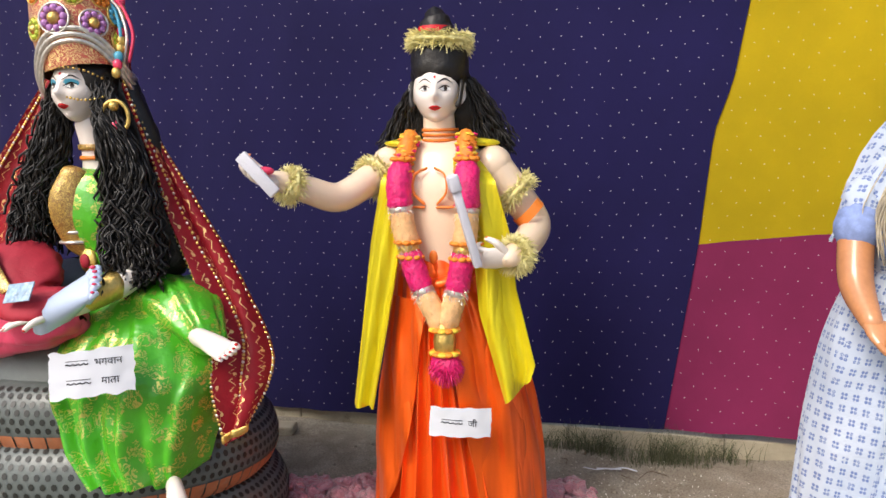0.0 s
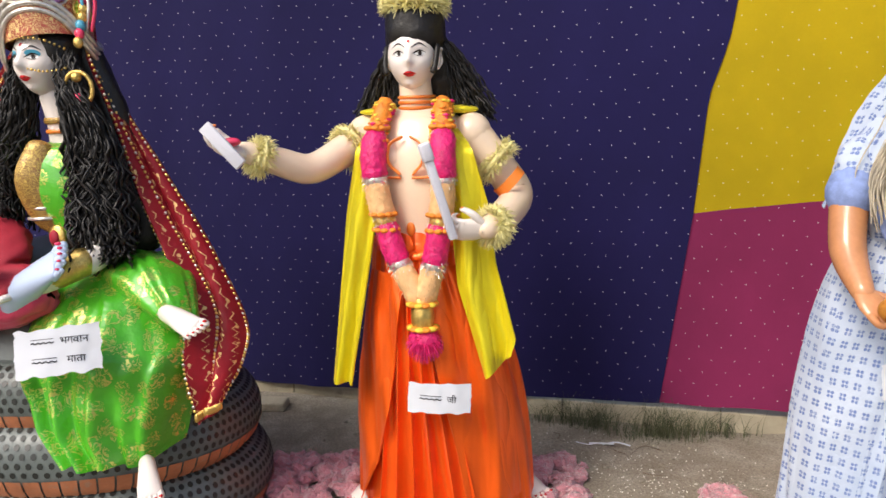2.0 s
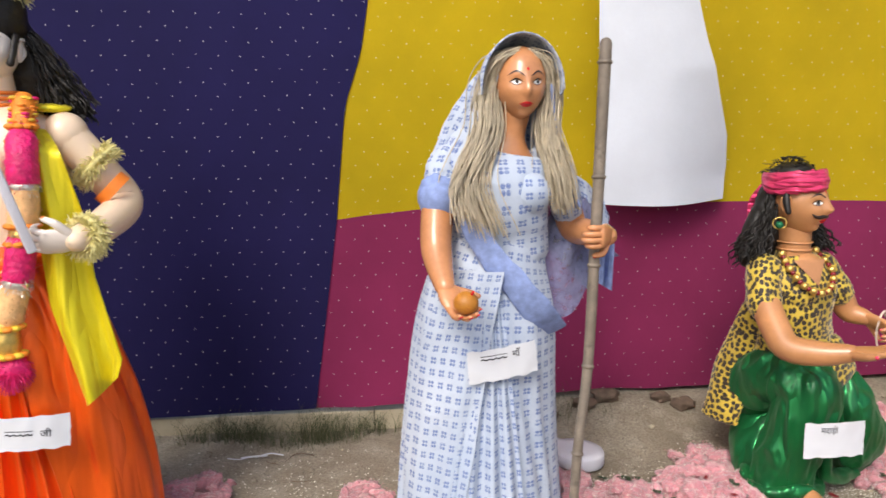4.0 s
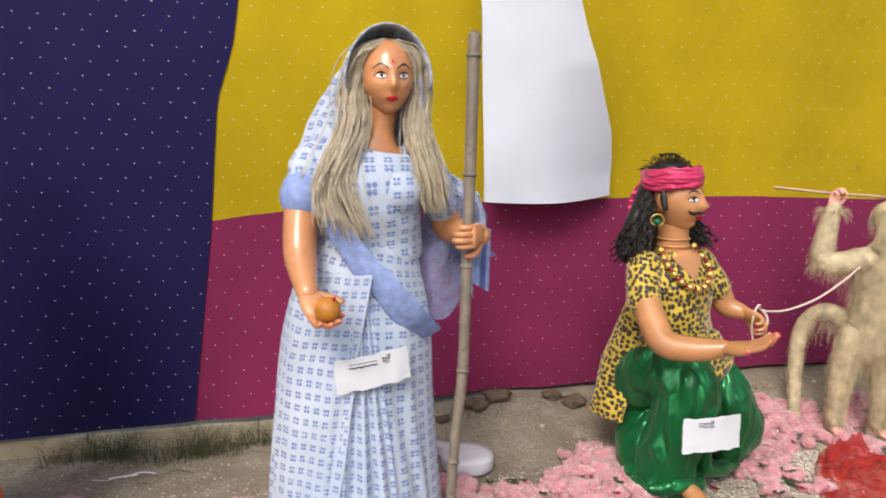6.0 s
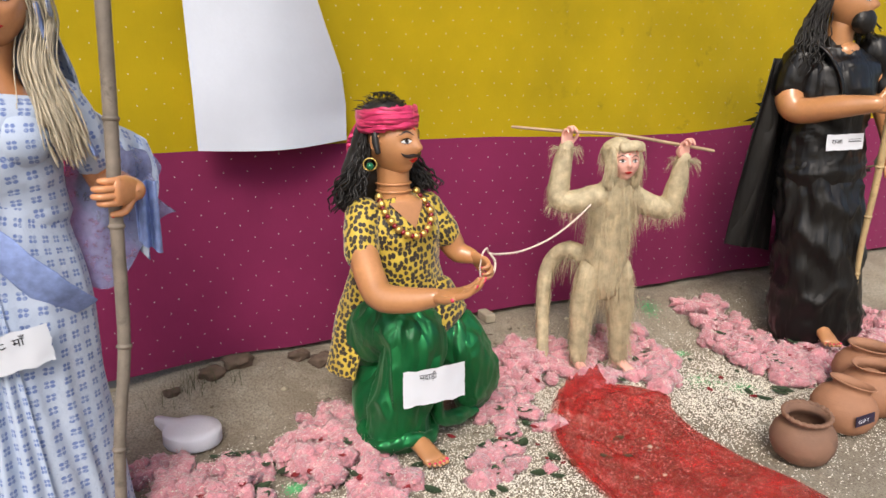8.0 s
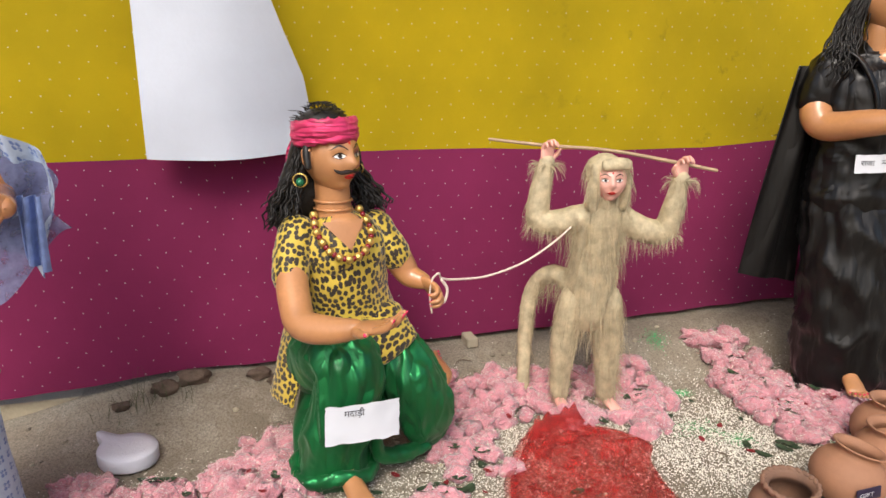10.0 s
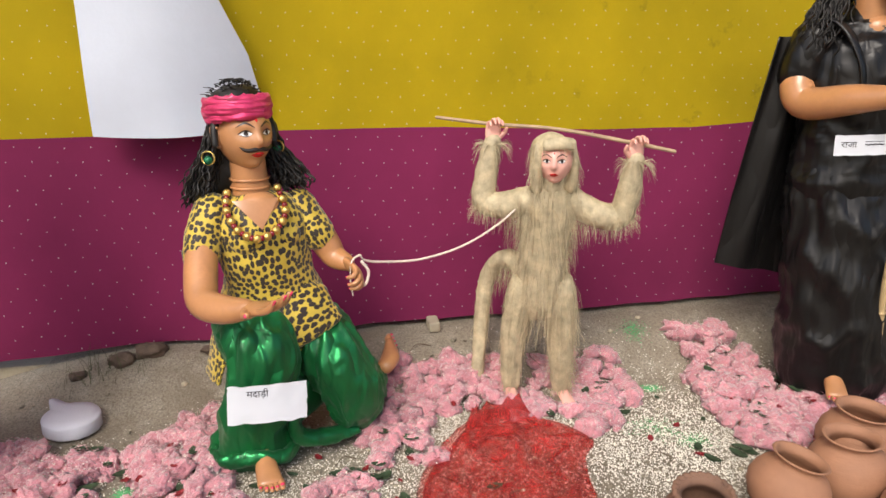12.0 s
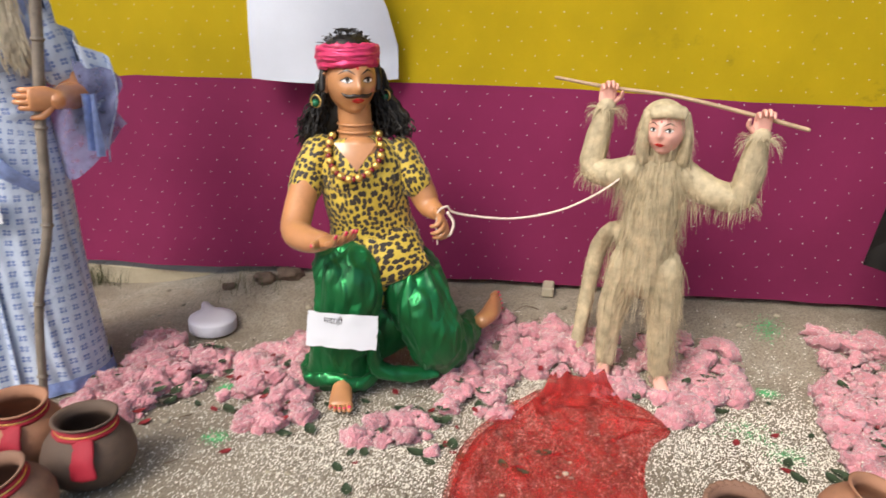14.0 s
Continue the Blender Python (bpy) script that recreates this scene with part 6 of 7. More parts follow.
def foam_baton():
    s = Shape()
    a, b = Vector((0.108, -1.03, 1.175)), Vector((0.172, -0.995, 0.925))
    d = (a - b).normalized()
    m = d.to_track_quat("Z", "Y").to_matrix()
    s.box((a + b) / 2, (0.024, 0.022, (a - b).length), FOAM, m, 0.004)
    s.box(a - d * 0.022, (0.036, 0.03, 0.05), FOAM, m, 0.007)
    tagged(s.make("foam_baton", tuple(b)), "rough white foam baton held in the statue's fist", "baton")
    s = Shape()
    a, b = Vector((-0.425, -1.185, 1.236)), Vector((-0.335, -1.17, 1.135))
    m = (a - b).normalized().to_track_quat("Z", "Y").to_matrix()
    s.box((a + b) / 2, (0.014, 0.034, (a - b).length), FOAM, m, 0.003)
    tagged(s.make("foam_strip", tuple(b)), "flat white foam strip held in the statue's palm", "foam strip")


foam_baton()


def bamboo(name, path, r, mat, nodes, label):
    b = path[-1]
    g = holder(name, b, label, "bamboo stick")
    line = smooth_line(path, 10)
    s = Shape()
    s.tube(line, [r[0] + (r[1] - r[0]) * i / (len(line) - 1) for i in range(len(line))], mat, 14, 1)
    part("cane", s, b, g)
    for q in nodes:
        c = along(line, q)
        t = unit(along(line, min(1, q + 0.02)) - along(line, max(0, q - 0.02)))
        k = r[0] + (r[1] - r[0]) * q
        s = Shape()
        s.tube([c - t * 0.006, c - t * 0.002, c + t * 0.002, c + t * 0.006], [k * 1.02, k * 1.22, k * 1.22, k * 1.02], mat, 14, 2, ends=(False, False))
        part("joint", s, b, g)


bamboo("bamboo_stick", [(1.582, -0.846, 1.43), (1.570, -0.868, 1.12), (1.556, -0.895, 0.85), (1.543, -0.915, 0.575), (1.508, -0.96, 0.33), (1.49, -0.985, 0.0)], (0.0165, 0.0125), BAMBOO_GREY, (0.03, 0.225, 0.40, 0.60, 0.79, 0.93), "weathered grey bamboo staff standing in the statue's grip")
bamboo("bamboo_stick", [(4.245, -0.80, 1.75), (4.25, -0.79, 1.35), (4.27, -0.77, 1.05), (4.29, -0.74, 0.75), (4.31, -0.70, 0.45), (4.37, -0.655, 0.05)], (0.018, 0.010), BAMBOO_TAN, (0.1, 0.28, 0.42, 0.56, 0.7, 0.85), "slightly bent tan bamboo staff beside the black-robed statue")

s = Shape()
s.ball((1.192, -1.045, 0.792), (0.031, 0.03, 0.029), FRUIT, 22, 14, 0.04, 20)
s.tube([(1.205, -1.06, 0.818), (1.207, -1.063, 0.824)], [0.004, 0.003], RED_PAINT, 8, 2)
tagged(s.make("fruit", (1.192, -1.045, 0.76)), "ripe orange-brown fruit lying in the statue's palm", "fruit")


def voile():
    s = Shape()

    def at(u, v):
        x = 1.44 + 0.20 * u + 0.04 * u * v + 0.02 * math.sin(v * 7)
        y = -0.74 + 0.05 * u + 0.025 * math.sin(u * 8 + v * 2)
        z = 1.07 - 0.08 * u - (0.38 - 0.18 * u + 0.05 * math.sin(u * 5)) * v
        return (x, y, z)
    s.sheet(at, 24, 24, SARI_NET, 0.0015)
    s.sheet(lambda u, v: (1.49 + 0.15 * u + 0.02 * math.sin(v * 5), -0.69 + 0.03 * math.sin(u * 9 + v), 1.12 - 0.10 * u - (0.25 + 0.05 * u) * v), 20, 20, SARI, 0.003)
    s.sheet(lambda u, v: (1.60 + 0.05 * u, -0.77 + 0.02 * math.sin(u * 12 + v), 0.93 - (0.15 + 0.03 * u) * v), 12, 12, SARI_BORDER, 0.003)
    tagged(s.make("veil", (1.5, -0.74, 0.9)), "thin blue voile sari end hanging from the statue's arm", "veil")


voile()

s = Shape()
s.tube([(2.328 + 0.086 * math.cos(a), -0.53 + 0.095 * math.sin(a), 1.04 - 0.010 * math.sin(a + 0.5) + 0.01 * math.cos(a)) for a in [6.2832 * q / 24 for q in range(25)]], [(0.034, 0.008)], BAND_SATIN, 24, 3, side=(0, 0, 1), fold=wrinkle(0.008, 42, 2, 2.2))
s.tube([(2.27, -0.47, 1.03), (2.25, -0.44, 0.97), (2.245, -0.435, 0.91)], [(0.02, 0.006), (0.025, 0.008), (0.02, 0.005)], BAND_SATIN, 14, 6)
tagged(s.make("headband", (2.33, -0.53, 1.02)), "pink satin headband tied round the statue's head", "headband")


def necklace():
    base = (2.37, -0.6, 0.75)
    g = holder("necklace", base, "necklace of gold and maroon beads", "necklace")
    a = np.array([(2.283, -0.565, 0.81), (2.285, -0.612, 0.77), (2.315, -0.65, 0.722), (2.365, -0.664, 0.70), (2.415, -0.637, 0.715), (2.442, -0.59, 0.76), (2.42, -0.53, 0.815)])
    p = smooth_line(a, 8)
    k = 0
    for i in range(0, len(p), 2):
        s = Shape()
        big = k % 2 == 0
        s.ball(p[i], 0.0125 if big else 0.0085, GOLD if big else MAROON_BEAD, 12, 8)
        part("bead", s, base, g)
        k += 1


necklace()
for c in ((2.247, -0.598, 0.915), (2.425, -0.475, 0.925)):
    g = holder("earring", (c[0], c[1], c[2]), "green glitter ball earring on a gold hoop", "earring", "earrings")
    s = Shape()
    s.tube([(c[0] + 0.018 * math.cos(a), c[1] - 0.008 * math.cos(a), c[2] + 0.018 * math.sin(a)) for a in [6.2832 * q / 16 for q in range(17)]], [0.0022], GOLD, 8, 2)
    part("hoop", s, c, g)
    s = Shape()
    s.ball((c[0], c[1], c[2] - 0.006), 0.0125, GREEN_BEAD, 14, 10)
    part("ball", s, c, g)


def cord():
    s = Shape()
    base = smooth_line([(2.62, -0.60, 0.50), (2.615, -0.595, 0.545), (2.62, -0.60, 0.60), (2.645, -0.585, 0.615), (2.66, -0.57, 0.595), (2.72, -0.53, 0.575), (2.84, -0.48, 0.562), (2.98, -0.45, 0.59), (3.10, -0.44, 0.655), (3.19, -0.445, 0.735), (3.215, -0.47, 0.765)], 14)
    for k in range(3):
        s.tube([p + np.array((0, math.cos(i * 0.9 + k * 2.094), math.sin(i * 0.9 + k * 2.094))) * 0.0018 for i, p in enumerate(base)], [0.0023], ROPE, 7, 1)
    s.tube([(2.65, -0.60, 0.60), (2.668, -0.60, 0.57), (2.66, -0.605, 0.535), (2.645, -0.61, 0.53)], [0.0045], ROPE, 8, 5)
    tagged(s.make("cord", (2.65, -0.6, 0.5)), "twisted white cotton cord from fist to monkey's neck", "cord")


cord()
stick_thing("stick", [(2.935, -0.225, 0.975), (3.10, -0.335, 0.96), (3.30, -0.40, 0.945), (3.52, -0.475, 0.905), (3.635, -0.532, 0.882)], [0.0055, 0.006, 0.006, 0.0065, 0.006], TWIG, "thin peeled stick held across the monkey's shoulders", "stick", base=(3.1, -0.335, 0.96))

s = Shape()
s.sheet(lambda u, v: (4.07 - 0.045 * v + (u - 0.4) * (0.13 + 0.16 * v), -0.43 + 0.05 * v + 0.02 * math.sin(u * 8 + v * 2) + 0.05 * u * v, 1.225 - 0.80 * v + 0.03 * (1 - u) * v - 0.035 * u * v), 20, 40, BLACK_SATIN, 0.004)
s.tube([(4.10, -0.42, 1.2), (4.15, -0.52, 1.262), (4.19, -0.60, 1.15), (4.2, -0.62, 1.0)], [(0.05, 0.01), (0.05, 0.012), (0.04, 0.01), (0.025, 0.008)], BLACK_SATIN, 14, 7)
tagged(s.make("stole", (4.1, -0.45, 1.2)), "long black satin stole hanging from the statue's shoulder", "stole")


# ---- the goddess's finery ----
def crown():
    base = (-0.945, -1.08, 1.47)
    g = holder("crown", base, "tall embroidered crown with gold and enamel flowers", "crown")
    m = pose(-0.972, -1.075, 1.478, -8, -7, 22) @ Matrix.Scale(1.22, 4)
    s = Shape(m)
    s.lathe([(0.093, -0.005), (0.098, 0.03), (0.105, 0.10), (0.1, 0.18), (0.08, 0.26), (0.05, 0.33), (0.02, 0.36), (0.001, 0.365)], CROWN_BASE, 36)
    part("cap", s, base, g)
    s = Shape(m)
    for z, r in ((-0.002, 0.099), (0.012, 0.102), (0.026, 0.104)):
        s.tube([(r * math.cos(a), r * math.sin(a), z + 0.05 * (0.5 - 0.5 * math.sin(a)) ** 3 - 0.06 * abs(math.cos(a)) ** 4) for a in [6.2832 * q / 32 for q in range(33)]], [0.006], SILVER, 8, 2)
    part("rim", s, base, g, "silver braided rim")
    flowers = [(-100, 0.10, 0.034, MAUVE), (-100, 0.19, 0.034, GREEN_BEAD), (-55, 0.085, 0.03, MAUVE), (-135, 0.09, 0.026, LIME), (-75, 0.15, 0.022, LIME), (-40, 0.15, 0.026, ORANGE_PETAL), (-60, 0.22, 0.026, TURQUOISE), (-20, 0.05, 0.026, LIME), (-22, 0.11, 0.026, TURQUOISE), (-130, 0.17, 0.024, ORANGE_PETAL), (-100, 0.265, 0.024, MAUVE)]
    for a, z, r, mat in flowers:
        w = radians(a)
        k = float(np.interp(z, [0, 0.10, 0.18, 0.26], [0.098, 0.105, 0.1, 0.08]))
        c = np.array((k * math.cos(w), k * math.sin(w), z))
        t1, t2 = np.array((-math.sin(w), math.cos(w), 0)), np.array((0, 0, 1.0))
        s = Shape(m)
        s.ball(c, r * 0.45, GOLD, 10, 8)
        for q in range(9):
            p = c + (t1 * math.cos(6.2832 * q / 9) + t2 * math.sin(6.2832 * q / 9)) * r * 0.68
            s.ball(p, r * 0.27, mat, 8, 6)
        s.tube([c + (t1 * math.cos(6.2832 * q / 14) + t2 * math.sin(6.2832 * q / 14)) * r * 1.02 for q in range(15)], [0.0028], SILVER if r > 0.028 else GOLD, 6, 2)
        part("flower", s, base, g)
    s = Shape(m)
    for k in range(15):
        z = -0.03 + k * 0.02
        s.ball((0.088 + 0.02 * math.sin(k * 0.2), -0.075 + 0.006 * k, z), (0.011, 0.009, 0.013), (GOLD, PINK_NAIL, TURQUOISE, GOLD)[k % 4], 10, 7)
    for k in range(3):
        s.tube([(0.09 + 0.012 * k, -0.05, 0.0), (0.105 + 0.014 * k, -0.055, 0.06), (0.10 + 0.01 * k, -0.05, 0.12), (0.085 + 0.01 * k, -0.05, 0.145)], [0.004], (TURQUOISE, SILVER, PINK_NAIL)[k], 8, 5)
    part("wing", s, base, g, "scrolled side wing with coloured beads")


crown()
c = (-0.835, -1.14, 1.345)
g = holder("earring", c, "large gold drop earring with a pink stone", "earring", "earrings")
s = Shape()
s.tube([(c[0] + 0.034 * math.cos(a), c[1] + 0.012 * math.cos(a), c[2] + 0.045 * math.sin(a)) for a in [6.2832 * q / 20 for q in range(21)]], [0.006], GOLD, 10, 2)
s.ball((c[0], c[1] - 0.004, c[2] + 0.03), 0.014, GOLD, 12, 8)
s.ball((c[0], c[1] - 0.004, c[2] - 0.056), (0.016, 0.01, 0.016), GOLD, 12, 8)
part("drop", s, c, g)
s = Shape()
s.ball((c[0], c[1] - 0.008, c[2] - 0.025), (0.015, 0.008, 0.015), PINK_NAIL, 12, 8)
part("stone", s, c, g, "pink stone")


def face_chain(points, count, label):
    """A row of tiny gold beads on a thread."""
    p = smooth_line(points, 10)
    g = holder("face_chain", tuple(points[0]), label, "jewellery", "face chains")
    for k in range(count):
        s = Shape()
        s.ball(along(p, k / (count - 1)), 0.0042 if k % 2 else 0.0032, GOLD, 8, 6)
        part("bead", s, tuple(points[0]), g)


face_chain([(-0.945, -1.192, 1.40), (-0.905, -1.178, 1.392), (-0.875, -1.14, 1.40), (-0.862, -1.11, 1.42)], 14, "gold nose chain hooked towards the statue's ear")
face_chain([(-1.02, -1.165, 1.478), (-0.96, -1.188, 1.482), (-0.91, -1.165, 1.475), (-0.885, -1.12, 1.455)], 14, "gold bead chain across the statue's forehead")


def long_veil():
    s = Shape()

    inner = smooth_line([(-0.88, -1.06, 1.55), (-0.854, -1.08, 1.439), (-0.785, -1.08, 1.229), (-0.735, -1.08, 1.033), (-0.66, -1.09, 0.869), (-0.585, -1.12, 0.74), (-0.555, -1.18, 0.60), (-0.495, -1.2, 0.441)], 12)
    outer = smooth_line([(-0.935, -0.98, 1.57), (-0.894, -1.0, 1.48), (-0.794, -1.0, 1.278), (-0.682, -1.0, 1.093), (-0.562, -1.0, 0.891), (-0.455, -1.02, 0.68), (-0.42, -1.1, 0.59), (-0.455, -1.2, 0.47)], 12)

    def near(u, v):
        # from the crown's side down over the foot to the coil's edge
        a, b = along(inner, v), along(outer, v)
        p = a + (b - a) * u
        k = 0.3 + 0.7 * v
        return (p[0] + 0.006 * math.sin(u * 14 + v * 3), p[1] + 0.02 * k * math.sin(u * 11 + v * 4), p[2] + 0.008 * wave(u * 5, v * 9, 2))

    def far(u, v):
        x = -1.05 - 0.09 * u - (0.2 + 0.33 * u) * v
        y = -1.05 + 0.05 * u - 0.05 * v + 0.02 * math.sin(u * 9 + v * 4)
        return (x, y, 1.56 - 0.02 * u - 0.75 * v)
    s.sheet(near, 34, 80, RED_VEIL, 0.0015, (0.30, 1.25))
    s.sheet(far, 20, 40, RED_VEIL, 0.0015, (0.3, 0.8))
    s.sheet(lambda u, v: (-1.03 + 0.15 * u, -1.0 + 0.02 * math.sin(u * 3.1), 1.56 - 0.35 * v), 12, 14, RED_VEIL, 0.0015)
    for fn, us in ((near, (0.04, 0.45, 0.96)), (far, (0.1, 0.9))):
        for u in us:
            p = [np.array(fn(u, 0.03 + 0.96 * q / 90)) + np.array((0, -0.003, 0)) for q in range(91)]
            for i in range(0, 90, 1):
                s.ball(p[i], (0.006, 0.003, 0.005), GOLD if i % 3 else SILVER, 6, 4)
    for q in range(40):
        s.ball(np.array(near(q / 39, 0.985)) + np.array((0, -0.003, 0)), (0.007, 0.004, 0.012), GOLD, 6, 4)
    tagged(s.make("veil", (-0.8, -1.05, 1.0)), "dark red net veil edged with gold lace", "veil")


long_veil()

s = Shape()
s.tube([(-1.3, -1.14, 0.84), (-1.18, -1.2, 0.91), (-1.08, -1.27, 0.895), (-1.0, -1.31, 0.85), (-0.93, -1.30, 0.86)], [(0.12, 0.09), (0.12, 0.075), (0.11, 0.055), (0.08, 0.03), (0.04, 0.02)], RED_CLOTH, 40, 9, side=(0.2, 0.9, 0.2), fold=creases(0.012, 9))
s.tube([(-1.17, -1.29, 0.985), (-1.09, -1.34, 0.93), (-1.04, -1.36, 0.885)], [(0.016, 0.003)], GOLD_BROCADE, 10, 6)
tagged(s.make("folded_cloth", (-1.1, -1.25, 0.8)), "folded crimson cloth with a gold border on the lap", "cloth")
s = Shape()
s.box((-0.985, -1.375, 0.885), (0.085, 0.004, 0.055), CARD_BLUE, Matrix.Rotation(radians(-8), 3, "Y") @ Matrix.Rotation(radians(-35), 3, "X"), 0.001)
tagged(s.make("picture_card", (-0.985, -1.375, 0.86)), "small printed picture card resting on crimson cloth", "card")


# ---- written paper slips ----
def text_shape(body, size):
    cu = bpy.data.curves.new("writing", "FONT")
    cu.body, cu.size, cu.extrude = body, size, 0.0002
    tmp = new("writing", cu)
    me = bpy.data.meshes.new_from_object(tmp.evaluated_get(bpy.context.evaluated_depsgraph_get()))
    s = Shape()
    s.add([tuple(v.co) for v in me.vertices], [tuple(p.vertices) for p in me.polygons], INK)
    bpy.data.objects.remove(tmp)
    bpy.data.curves.remove(cu)
    bpy.data.meshes.remove(me)
    return s


def slip(centre, width, height, m, rows, curl=0.008, ragged=0.0):
    """A paper slip; rows of (x, z, kind, value): text or a bar of that length."""
    g = holder("paper_slip", centre, "white paper slip with handwriting pinned to the statue", "paper", "paper slips")
    k = Matrix.Translation(centre) @ m.to_4x4()
    s = Shape(k)
    bow = lambda x, z: -curl * (1 - (2 * x / width) ** 2) + 0.003 * wave(x * 30, z * 30, centre[0])
    s.sheet(lambda u, v: ((u - 0.5) * width + ragged * wave(v * 6, u, 1), bow((u - 0.5) * width, (v - 0.5) * height), (v - 0.5) * height + ragged * wave(u * 7, v, 4) + ragged * (u - 0.5)), 24, 12, PAPER, 0.0006)
    part("sheet", s, centre, g)
    for x, z, kind, value in rows:
        if kind == "text":
            t = text_shape(value, 0.026)
            t2 = Shape(k)
            t2.add([(x + a, bow(x + a, z + b) - 0.0016 - c, z + b) for a, b, c in t.v], t.f, INK)
            part("writing", t2, centre, g, "black handwriting")
        else:
            t2 = Shape(k)
            n = 12
            t2.tube([(x + value * i / n, bow(x + value * i / n, z) - 0.0012, z + 0.006 + 0.002 * math.sin(i * 2.1)) for i in range(n + 1)], [0.0016], INK, 6, 2)
            t2.tube([(x + value * i / n, bow(x + value * i / n, z) - 0.0012, z + 0.015) for i in range(n + 1)], [0.0009], INK, 6, 1)
            part("ink_bar", t2, centre, g)


def turn(rz, rx=0, ry=0):
    return Euler((radians(rx), radians(ry), radians(rz))).to_matrix()


slip((0.108, -0.955, 0.462), 0.178, 0.086, turn(12, -4, 3), [(-0.055, -0.008, "bar", 0.06), (0.022, -0.01, "text", "जी")], 0.012, 0.004)
slip((1.305, -0.935, 0.60), 0.195, 0.085, turn(10, -6, -5), [(-0.06, 0.01, "bar", 0.07), (0.025, 0.012, "text", "माँ")], 0.01, 0.005)
slip((2.37, -0.785, 0.268), 0.212, 0.108, turn(6, -6, 3), [(-0.055, 0.022, "text", "मदाड़ी")], 0.008, 0.004)
slip((4.165, -0.675, 0.905), 0.145, 0.062, turn(-22, 0, -2), [(-0.055, -0.006, "text", "राजा"), (0.012, -0.004, "bar", 0.05)], 0.004, 0.002)
slip((-0.755, -1.40, 0.69), 0.21, 0.118, turn(22, -14, -3), [(-0.06, 0.018, "bar", 0.055), (0.01, 0.018, "text", "भगवान"), (-0.06, -0.03, "bar", 0.06), (0.025, -0.03, "text", "माता")], 0.012, 0.008)

# ---- the white sheet on the backdrop ----
s = Shape()


def sheet_at(u, v):
    right = float(np.interp(v, [0, 0.12, 0.25, 0.4, 0.6, 1.0], [2.352, 2.352, 2.325, 2.26, 2.18, 2.05]))
    left = float(np.interp(v, [0, 1], [1.815, 1.80]))
    y = -0.055 - 0.035 * (1 - u) * (1 - v) - 0.05 * math.sin(3.14 * u) * (1 - 0.5 * v) - 0.30 * u * u * max(0, min(v, 0.5) - 0.1) + 0.05 * u * u * (1 - v) + 0.01 * wave(u * 3, v * 3, 6)
    return (left + (right - left) * u, y, 0.925 + 0.008 * u + 1.0 * v - 0.012 * math.sin(u * 3.1))


s.sheet(sheet_at, 30, 40, WHITE_SHEET, 0.001)
tagged(s.make("white_sheet", (2.05, -0.05, 0.92)), "blank white vinyl sheet hanging curled on the backdrop", "sheet")


# ---- things on the ground ----
def ladle():
    s = Shape()
    m = pose(1.70, -0.33, ground_height(1.70, -0.33) + 0.004, 0, 0, -52)
    n = 72

    def rim(a):
        r = 0.098
        x, y = r * math.cos(a), r * math.sin(a) * 0.9
        neck = math.exp(-((a - math.pi) / 0.24) ** 4)
        return x - 0.075 * neck, y * (1 - 0.1 * neck)
    s.m = m
    for lo, hi, k in ((0.0, 0.045, 1.0),):
        rows = [[(rim(6.2832 * j / n)[0] * q, rim(6.2832 * j / n)[1] * q, z) for j in range(n)] for q, z in ((0.01, 0.0), (0.97, 0.0), (1.0, 0.006), (1.0, 0.040), (0.97, 0.046), (0.6, 0.049), (0.01, 0.05))]
        s.grid(np.array(rows), FOAM, wrap=True)
    tagged(s.make("foam_cutout", (1.70, -0.33, 0)), "drop-shaped white foam cut-out lying on earth", "foam cut-out")


ladle()

POT = [(0.001, 0.0), (0.4, 0.0), (0.62, 0.08), (0.85, 0.28), (0.98, 0.58), (1.0, 0.78), (0.93, 1.05), (0.78, 1.27), (0.60, 1.38), (0.555, 1.45), (0.57, 1.52), (0.66, 1.60), (0.70, 1.63), (0.67, 1.66), (0.60, 1.62), (0.52, 1.50), (0.53, 1.40), (0.7, 1.2), (0.88, 0.9), (0.8, 0.4), (0.4, 0.12), (0.001, 0.1)]


